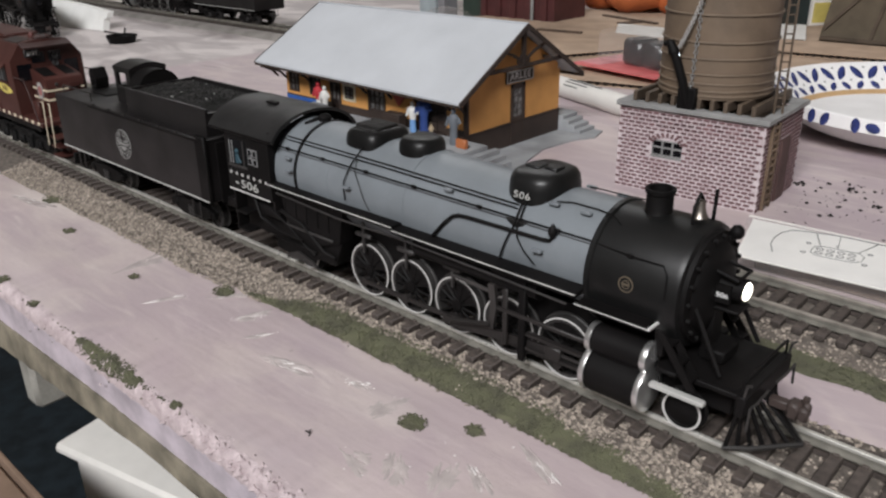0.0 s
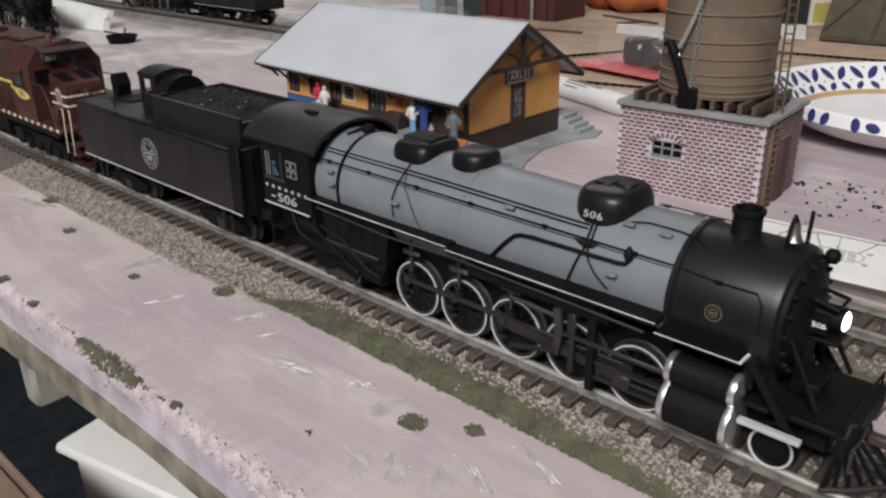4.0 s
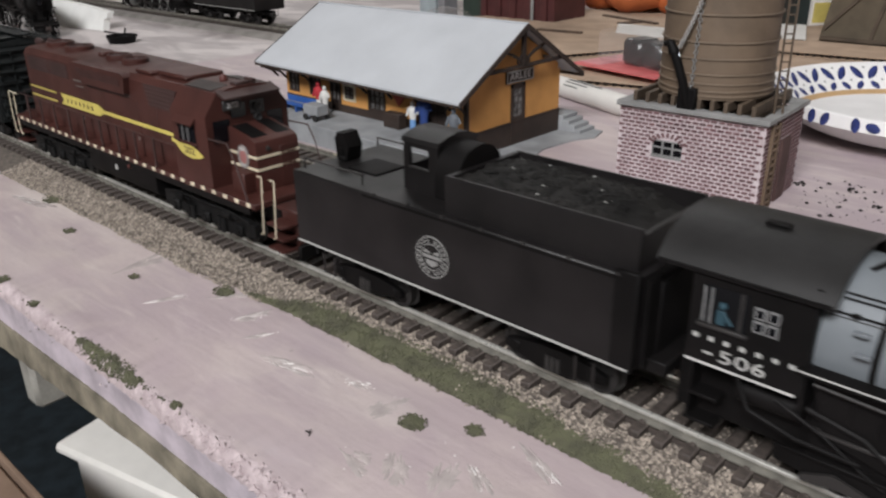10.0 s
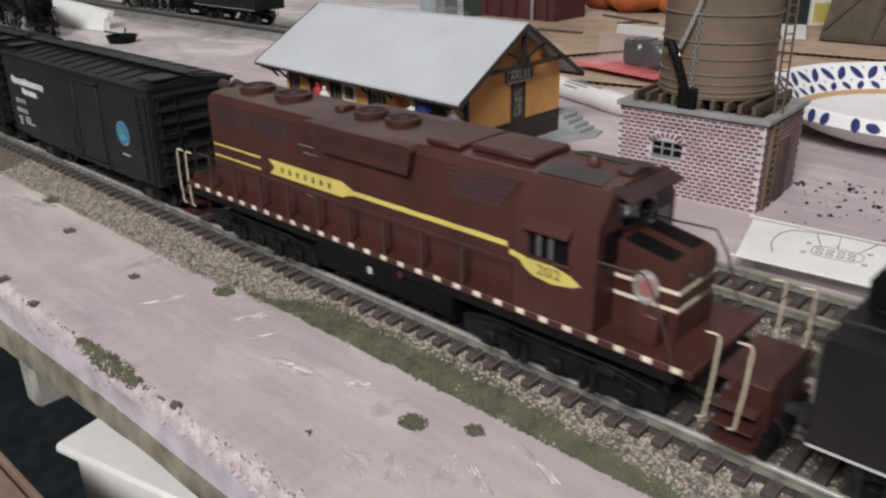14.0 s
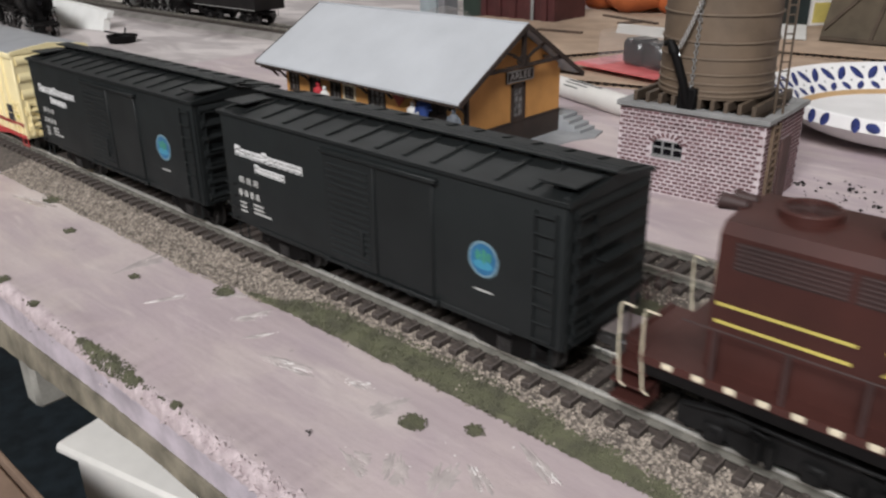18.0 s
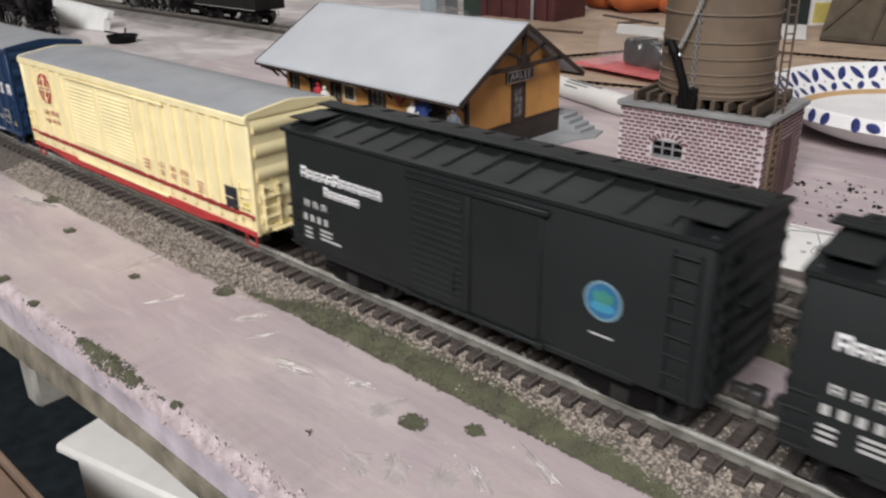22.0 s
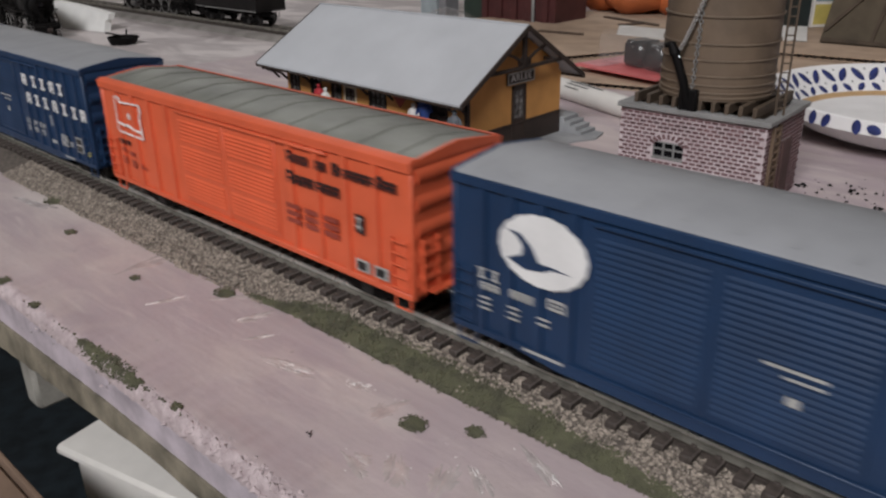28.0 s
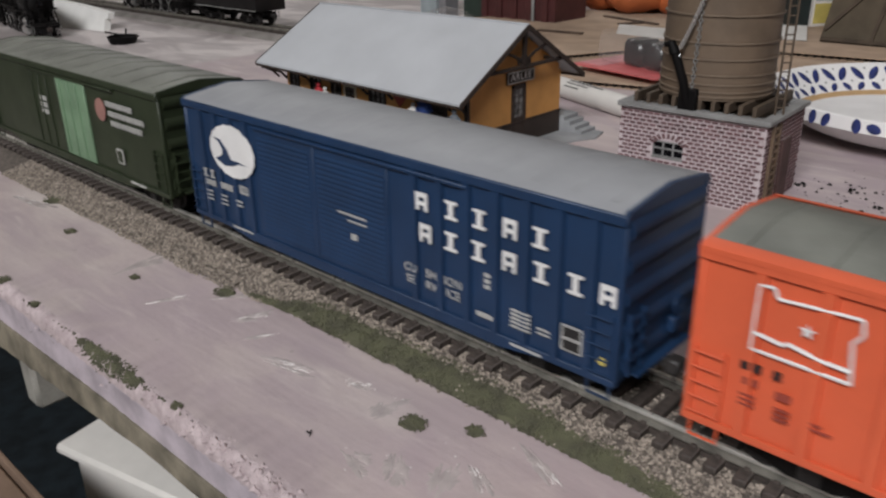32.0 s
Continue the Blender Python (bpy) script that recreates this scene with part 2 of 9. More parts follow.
# ---- mesh tools, in millimetres ----
class Shape:
    def __init__(self):
        self.v, self.f = [], []

    def add(self, vs, fs):
        o = len(self.v)
        self.v += [tuple(p) for p in vs]
        self.f += [tuple(i + o for i in q) for q in fs]
        return self

    def box(self, x0, x1, y0, y1, z0, z1, c=0.0):
        if c <= 0:
            vs = [(x, y, z) for x in (x0, x1) for y in (y0, y1) for z in (z0, z1)]
            return self.add(vs, [(0, 1, 3, 2), (4, 6, 7, 5), (0, 4, 5, 1), (2, 3, 7, 6), (0, 2, 6, 4), (1, 5, 7, 3)])
        vs, ix = [], {}
        for i in (0, 1):
            for j in (0, 1):
                for k in (0, 1):
                    p = [(x0, x1)[i], (y0, y1)[j], (z0, z1)[k]]
                    s = [(1, -1)[i] * c, (1, -1)[j] * c, (1, -1)[k] * c]
                    for a in range(3):
                        ix[i, j, k, a] = len(vs)
                        vs.append(tuple(p[b] + (s[b] if b != a else 0) for b in range(3)))
        fs = []
        for a in range(3):
            b, d = (a + 1) % 3, (a + 2) % 3
            for e in (0, 1):
                q = []
                for u, w in ((0, 0), (1, 0), (1, 1), (0, 1)):
                    key = [0, 0, 0]
                    key[a], key[b], key[d] = e, u, w
                    q.append(ix[(*key, a)])
                fs.append(tuple(q) if e else tuple(reversed(q)))
            for u in (0, 1):
                for w in (0, 1):
                    k0, k1 = [0, 0, 0], [0, 0, 0]
                    k0[b] = k1[b] = u
                    k0[d] = k1[d] = w
                    k0[a], k1[a] = 0, 1
                    q = (ix[(*k0, b)], ix[(*k1, b)], ix[(*k1, d)], ix[(*k0, d)])
                    fs.append(q if u == w else tuple(reversed(q)))
        for i in (0, 1):
            for j in (0, 1):
                for k in (0, 1):
                    q = tuple(ix[i, j, k, a] for a in range(3))
                    fs.append(q if (i + j + k) % 2 else tuple(reversed(q)))
        return self.add(vs, fs)

    def cyl(self, p, q, r0, r1=None, n=16, cap=True):
        p, q = Vector(p), Vector(q)
        r1 = r0 if r1 is None else r1
        w = (q - p).normalized()
        u = w.orthogonal().normalized()
        t = w.cross(u)
        vs = []
        for c, r in ((p, r0), (q, r1)):
            vs += [c + (u * math.cos(a) + t * math.sin(a)) * r for a in (2 * math.pi * i / n for i in range(n))]
        fs = [(i, (i + 1) % n, n + (i + 1) % n, n + i) for i in range(n)]
        if cap:
            fs += [tuple(reversed(range(n))), tuple(range(n, 2 * n))]
        return self.add(vs, fs)

    def tube(self, pts, r, n=6):
        pts = [Vector(p) for p in pts]
        rings, u = [], None
        for i, p in enumerate(pts):
            w = (pts[min(i + 1, len(pts) - 1)] - pts[max(i - 1, 0)]).normalized()
            u = w.orthogonal().normalized() if u is None else (u - w * u.dot(w)).normalized()
            t = w.cross(u)
            rings += [p + (u * math.cos(a) + t * math.sin(a)) * r for a in (2 * math.pi * k / n for k in range(n))]
        fs = [(i * n + k, i * n + (k + 1) % n, (i + 1) * n + (k + 1) % n, (i + 1) * n + k) for i in range(len(pts) - 1) for k in range(n)]
        fs += [tuple(reversed(range(n))), tuple(range((len(pts) - 1) * n, len(pts) * n))]
        return self.add(rings, fs)

    def prism(self, poly, axis, a, b):
        def put(p, h):
            return {"x": (h, *p), "y": (p[0], h, p[1]), "z": (*p, h)}[axis]
        n = len(poly)
        vs = [put(p, a) for p in poly] + [put(p, b) for p in poly]
        fs = [(i, (i + 1) % n, n + (i + 1) % n, n + i) for i in range(n)] + [tuple(reversed(range(n))), tuple(range(n, 2 * n))]
        return self.add(vs, fs)

    def loft(self, rings, close=True, cap=True):
        n = len(rings[0])
        vs = [p for r in rings for p in r]
        m = n if close else n - 1
        fs = [(i * n + k, i * n + (k + 1) % n, (i + 1) * n + (k + 1) % n, (i + 1) * n + k) for i in range(len(rings) - 1) for k in range(m)]
        if cap:
            fs += [tuple(reversed(range(n))), tuple(range((len(rings) - 1) * n, len(rings) * n))]
        return self.add(vs, fs)

    def lathe(self, prof, base=(0, 0, 0), axis=(0, 0, 1), n=24, sx=1.0, sy=1.0, hollow=False):
        if hollow:
            prof = list(prof) + [prof[0]]
        w = Vector(axis).normalized()
        u = Vector((1, 0, 0)) if abs(w.x) < 0.9 else Vector((0, 1, 0))
        u = (u - w * u.dot(w)).normalized()
        t = w.cross(u)
        rings = [[Vector(base) + w * h + (u * math.cos(a) * sx + t * math.sin(a) * sy) * max(r, 1e-3) for a in (2 * math.pi * k / n for k in range(n))] for r, h in prof]
        return self.loft(rings, True, not hollow)

    def ring(self, c, axis, r, w, n=32, half=None):
        """A thin ring of radius r and thickness w round the axis."""
        w0 = Vector(axis).normalized()
        u = w0.orthogonal().normalized()
        t = w0.cross(u)
        h = half or w / 2
        rings = []
        for k in range(n):
            a = 2 * math.pi * k / n
            d = u * math.cos(a) + t * math.sin(a)
            rings.append([Vector(c) + d * (r - w / 2) - w0 * h, Vector(c) + d * (r + w / 2) - w0 * h, Vector(c) + d * (r + w / 2) + w0 * h, Vector(c) + d * (r - w / 2) + w0 * h])
        rings.append(rings[0])
        return self.loft(rings, True, False)

    def ball(self, c, r, n=10):
        rx, ry, rz = (r, r, r) if isinstance(r, (int, float)) else r
        rings = []
        for i in range(n // 2 + 1):
            a = math.pi * i / (n // 2)
            s = max(math.sin(a), 1e-3)
            rings.append([(c[0] + rx * s * math.cos(2 * math.pi * k / n), c[1] + ry * s * math.sin(2 * math.pi * k / n), c[2] - rz * math.cos(a)) for k in range(n)])
        return self.loft(rings)


def mesh_of(name, s, material, smooth=True):
    me = bpy.data.meshes.new(name)
    me.from_pydata([(p[0] * K, p[1] * K, p[2] * K) for p in s.v], [], s.f)
    me.materials.append(material)
    bm = bmesh.new()
    bm.from_mesh(me)
    bmesh.ops.recalc_face_normals(bm, faces=bm.faces)
    bm.to_mesh(me)
    bm.free()
    if smooth:
        me.shade_smooth()
        me.set_sharp_from_angle(angle=radians(38))
    return me


def part(name, s, material, parent=None, label="", at=(0, 0, 0), smooth=True, turn=(0, 0, 0)):
    ob = new(name, mesh_of(name, s, material, smooth))
    ob.parent = parent
    ob.matrix_basis = pose(at[0] * K, at[1] * K, at[2] * K, *turn)
    return tagged(ob, label)


def share(name, me, parent, at, turn=(0, 0, 0)):
    ob = new(name, me)
    ob.parent = parent
    ob.matrix_basis = pose(at[0] * K, at[1] * K, at[2] * K, *turn)
    return ob


def thing(name, label, category, at=(0, 0, 0), group="", turn=0.0):
    ob = new(name)
    ob.empty_display_size = 0.01
    ob.matrix_basis = pose(at[0] * K, at[1] * K, at[2] * K, 0, 0, turn)
    return tagged(ob, label, category, group)


def lettering(name, text, height, material, parent, at, turn=(90, 0, 0), spacing=1.0, stretch=1.0, label=""):
    """Raised letters in the built-in font, centred at a place; by default they face the camera's side."""
    cu = bpy.data.curves.new(name, "FONT")
    cu.body, cu.size, cu.extrude, cu.space_character, cu.align_x, cu.align_y = text, height * K * 1.38, 0.00008, spacing, "CENTER", "CENTER"
    tmp = new(name, cu)
    dg = bpy.context.evaluated_depsgraph_get()
    me = bpy.data.meshes.new_from_object(tmp.evaluated_get(dg))
    bpy.data.objects.remove(tmp)
    me.materials.clear()
    me.materials.append(material)
    for v in me.vertices:
        v.co.x *= stretch
    ob = new(name, me)
    ob.parent = parent
    ob.matrix_basis = pose(at[0] * K, at[1] * K, at[2] * K, *turn)
    return tagged(ob, label)


# The train's advance in millimetres, second by second.
ADVANCE = [(0, 0), (2.05, 0), (2.5, 7.8), (3, 14.2), (3.5, 16.6), (4.5, 25.4), (5.5, 34.9), (6, 39.3), (6.5, 46.3), (7, 60.9), (7.5, 77.7), (8, 93.8), (8.5, 110.1),
           (9, 130), (9.5, 149.4), (10, 168.6), (10.5, 185.5), (11, 205.1), (11.5, 223.6), (12, 241.9), (12.5, 258.5), (13, 279.7), (13.5, 303.7),
           (14, 325.2), (14.5, 346.5), (15.5, 394), (16.5, 441.9), (17, 467.6), (17.5, 490.1), (18, 511.2), (18.5, 534.9), (19, 559.2), (19.5, 583.7),
           (20, 606.3), (20.5, 629), (21, 652.9), (21.5, 676.7), (22, 700.9), (22.5, 724.8), (23, 752.9), (23.5, 796), (24, 841.2), (24.5, 885.6),
           (25, 926.1), (25.5, 963.6), (26.5, 1042.6), (27.5, 1121.8), (28, 1160.5), (28.5, 1198.7), (29, 1243.6), (29.5, 1286.3), (30, 1320.9),
           (30.5, 1343.3), (31, 1367.4), (31.5, 1391.9), (32, 1415.8)]


def when(mm):
    for (t0, a), (t1, b) in zip(ADVANCE, ADVANCE[1:]):
        if b > a and a <= mm <= b:
            return t0 + (t1 - t0) * (mm - a) / (b - a)
    return 32.0


MOVERS, ROLLERS, RODS = [], [], []


# ---- setting: room, table, foam ----
def setting():
    def slab(name, x0, x1, y0, y1, z0, z1, m):
        return tagged(part(name, Shape().box(x0, x1, y0, y1, z0, z1), m, smooth=False), kind="structure")
    slab("floor", -3600, 2600, -2000, 2600, -790, -760, FLOORDARK)
    slab("ceiling", -3600, 2600, -2000, 2600, 1750, 1780, WALLPAINT)
    slab("wall_north", -3600, 2600, 2600, 2640, -760, 1750, WALLPAINT)
    slab("wall_south", -3600, 2600, -2040, -2000, -760, 1750, WALLPAINT)
    slab("wall_west", -3640, -3600, -2000, 2600, -760, 1750, WALLPAINT)
    slab("wall_east", 2600, 2640, -2000, 2600, -760, 1750, WALLPAINT)

    def sag(x):
        """Underside of the foam along its front edge."""
        return -13.6 + min(0.0, max(-3.0, (x + 210) * 0.033))
    # foam sheet with a crumbling cut front edge
    s = Shape()
    rings = []
    xs = [-2100, -1400, -900, -700] + [-520 + 1.25 * i for i in range(432)] + [60, 300, 900, 1700]
    for x in xs:
        def nz(a, b=0.0):
            return noise.noise((x * a, b, 3.1))
        j = 1.4 * nz(0.09) + 0.8 * nz(0.31, 5)
        ring = [(x, 1300, 0), (x, 60, 0), (x, -60, 0), (x, -76.2 + j, 0.2 * nz(0.2, 2))]
        ring += [(x, -77.4 + 0.8 * j + 0.7 * nz(0.5, 8), 0.1 + 0.7 * nz(0.6, 4)), (x, -78.5 + 0.7 * j + 0.7 * nz(0.5, 18), -0.2 + 0.8 * nz(0.55, 14)), (x, -79.5 + 0.5 * j + 0.7 * nz(0.45, 28), -0.9 + nz(0.6, 24)),
                 (x, -80.1 + 0.3 * j + 0.6 * nz(0.45, 9), -2.4 + 1.0 * nz(0.5, 6)), (x, -80.5 + 0.5 * nz(0.35, 1), -4.6 + 0.9 * nz(0.4, 7)), (x, -80.3 + 0.2 * nz(0.2, 1), -6 + 0.4 * nz(0.3, 7)), (x, -80.4 + 0.25 * nz(0.3, 2), -9.5), (x, -80.2, sag(x) + 0.3 * nz(0.3, 12))]
        ring += [(x, 1300, -13.0)]
        rings.append(ring)
    s.loft(rings)
    me = mesh_of("ground", s, FOAM)
    me.materials.append(FOAM_CUT)
    me.materials.append(TORN)
    for p in me.polygons:
        if p.center.y < -0.0766:
            p.material_index = 1 if p.center.z < -0.0048 else 2
    g = tagged(new("ground", me), "lilac pink painted foam board with plaster smears", "foam board", kind="structure")
    # board under the foam, sagging a little out beyond it
    b = thing("baseboard", "raw grey-brown chipboard shelf under the foam", "board")
    s = Shape()
    s.loft([[(x, 1290, -13.5), (x, -80.9 + 0.5 * noise.noise((x * 0.2, 0, 0)), sag(x) - 0.5 + 0.3 * noise.noise((x * 0.3, 0, 8))), (x, -81.4 + 0.6 * noise.noise((x * 0.15, 4, 0)), -20.3 + 0.8 * noise.noise((x * 0.25, 3, 3)) + min(0, max(-9, (x + 190) * 0.075))), (x, 1290, -30)] for x in [-2000, -600] + [-520 + 6 * i for i in range(90)] + [300, 1600]])
    part("board", s, PLYWOOD, b)
    tagged(b, kind="structure")
    for x, y in ((-1900, 60), (-1900, 1200), (1500, 60), (1500, 1200)):
        part("table_leg", Shape().box(x - 30, x + 30, y - 30, y + 30, -760, -26, 2), PLYWOOD, b)
    # wooden bracket and things under the shelf
    t = thing("shelf_bracket", "grey wooden block under the shelf edge", "bracket", (-282, -70, -26.4))
    s = Shape().box(-7, 4, -9, 12, -23, -0.4, 1.6)
    part("block", s, mat("grey_wood", (0.30, 0.29, 0.26), 0.8, vary=0.25, scale=60, bump=0.4), t)
    t = thing("white_carton", "white cardboard carton standing under the shelf", "box", (-270.8, -79.5, -760), turn=13)
    part("carton_body", Shape().box(4.5, 126, 4.5, 116, 0, 697, 1.0), PAPER, t)
    part("lid", Shape().box(0, 130, 0, 120, 695.5, 700, 1.4), PAPER, t)
    t = thing("cardboard_box", "brown cardboard box on the floor beside the shelf", "box", (-260, -132, -760))
    # cardboard brown with the dim light below the shelf darkened into its colour
    brown = mat("shaded_brown_cardboard", (0.20, 0.135, 0.095), 0.9, vary=0.15, scale=40, bump=0.2)
    part("box_body", Shape().box(-110, 110, -60, 30, 0, 714, 0.8), brown, t)
    part("flap", Shape().box(-110, 110, 30.4, 32, 640, 717, 0.3), brown, t)


# ---- track ----
def track(name, y, x0, x1, label, near=True, head=None):
    """Two rails on plastic sleepers; the nearest stretch has each sleeper as a part."""
    t = tagged(thing(name, label, "track", (0, y, 0)), kind="structure")
    for side in (-1, 1):
        c = side * 8.85
        s = Shape()
        poly = [(-1.7, 5.45), (1.7, 5.45), (1.7, 5.75), (0.45, 6.1), (0.42, 6.9), (0.75, 7.15), (0.75, 7.85), (0.55, 8.0), (-0.55, 8.0), (-0.75, 7.85), (-0.75, 7.15), (-0.42, 6.9), (-0.45, 6.1), (-1.7, 5.75)]
        s.prism([(c + a * 0.8, z) for a, z in poly], "x", x0, x1)
        me = mesh_of("rail", s, head or STEEL)
        me.materials.append(RAILSIDE)
        for p in me.polygons:
            if p.center.z < 0.00712:
                p.material_index = 1
        ob = new("rail", me)
        ob.parent = t
        tagged(ob, "bright metal rail with dull web")
    s = Shape().box(-1.55, 1.55, -14.9, 14.9, 3.4, 5.5, 0.3)
    for c in (-8.85, 8.85):
        for e in (-1.75, 1.75):
            s.box(-0.7, 0.7, c + e - 0.45, c + e + 0.45, 5.4, 6.15, 0.15)
    me = mesh_of("sleeper", s, SLEEPER)
    n = int((x1 - x0) / 6.35)
    rnd = random.Random(int(y) + 5)
    extra = Shape()
    for i in range(n):
        x = x0 + 3 + i * 6.35
        if (-560 < x < 40 and near) or (not near and -210 < x < 10):
            share("sleeper", me, t, (x + rnd.uniform(-0.25, 0.25), rnd.uniform(-0.3, 0.3), rnd.uniform(-0.08, 0.05)), (0, 0, rnd.uniform(-0.9, 0.9)))
        else:
            extra.box(x - 1.55, x + 1.55, -14.9, 14.9, 3.4, 5.5)
    tagged(part("far_sleepers", extra, SLEEPER, t, smooth=False), kind="stuff")
    # small plastic webs between the sleepers under the rails
    s = Shape()
    for c in (-8.85, 8.85):
        s.box(x0, x1, c - 1.1, c + 1.1, 3.5, 4.6)
    part("sleeper_web", s, SLEEPER, t, smooth=False)
    return t


def stone(s, x, y, z, r, rnd):
    d = [rnd.uniform(0.6, 1.25) * r for _ in range(6)]
    s.add([(x + d[0], y, z), (x - d[1], y, z), (x, y + d[2], z), (x, y - d[3], z), (x, y, z + d[4] * 0.8), (x, y, z - d[5] * 0.6)],
          [(0, 2, 4), (2, 1, 4), (1, 3, 4), (3, 0, 4), (2, 0, 5), (1, 2, 5), (3, 1, 5), (0, 3, 5)])


def bed_height(y, near_edge, far_edge):
    """Height of the ballast across the track: flat between the sleeper ends, a ragged shoulder outside."""
    if y < -14:
        return 3.3 * max(0.0, (y - near_edge) / (-14 - near_edge))
    if y > 14:
        return 3.3 * max(0.0, (far_edge - y) / (far_edge - 14))
    return 3.1


def edge_at(x):
    """How far the loose ballast spreads on the near side of the main track."""
    return -29 + 1.2 * noise.noise((x * 0.05, 0, 0)) if x < -222 else -26.2 + 1.5 * noise.noise((x * 0.06, 0, 0))


def turf_inner(x):
    """Where the scatter grass ends towards the track."""
    base = -26.4 + (x + 209) * 0.385 if x < -186 else -17.0 if x < -112 else -17.0 - (x + 112) * 0.075 if x < -75 else -19.8 - (x + 75) * 0.2
    return base + 1.4 * noise.noise((x * 0.09, 7, 0)) + 1.1 * noise.noise((x * 0.3, 7, 3)) + 0.5 * noise.noise((x * 0.9, 7, 5))


def ballast_bed(name, y0, x0, x1, xa, xb, count, label, main=True):
    s = Shape()
    xs = [x0] + [xa + 3 * i for i in range(int((xb - xa) / 3) + 1)] + [x1]
    rings = []
    for x in xs:
        ne = edge_at(x) if main else -21
        fe = 25 + 1.5 * noise.noise((x * 0.07, 9, 0))
        ys = [ne, ne + 2, (ne - 14) / 2, -15, -13, -10.5, -6, 0, 6, 10.5, 13, 15, 19, fe - 2, fe]
        rings.append([(x, y, bed_height(y, ne, fe) + (0.35 * noise.noise((x * 0.4, y * 0.4, 2)) if 0 < i < 14 else -0.1)) for i, y in enumerate(ys)])
    s.loft(rings, close=False, cap=False)
    t = tagged(thing(name, label, "ballast", (0, y0, 0)), kind="structure")
    tagged(part("ballast_layer", s, GRIT, t), kind="stuff")
    rnd = random.Random(11 + int(y0))
    s = Shape()
    for _ in range(count):
        x = rnd.uniform(xa, xb)
        ne = edge_at(x) if main else -21
        y = rnd.uniform(ne - 1.0, 25.5) if rnd.random() < 0.4 else rnd.uniform(ne - 1.0, -9.6)
        if abs(abs(y) - 8.85) < 1.6 and rnd.random() < 0.9 or main and x > -205 and y < turf_inner(x) - 1.5 and rnd.random() < 0.975:
            continue
        stone(s, x, y, bed_height(y, ne, 25) + rnd.uniform(0, 0.35), rnd.uniform(0.28, 0.72), rnd)
    tagged(part("loose_stones", s, BALLAST, t, smooth=False), kind="stuff")


def turf_patch(t, s, x, y, z, r, rnd, n):
    for _ in range(n):
        a, d = rnd.uniform(0, 6.283), r * math.sqrt(rnd.random())
        stone(s, x + d * math.cos(a), y + d * math.sin(a) * 0.8, z + rnd.uniform(0, 0.5), rnd.uniform(0.2, 0.5), rnd)


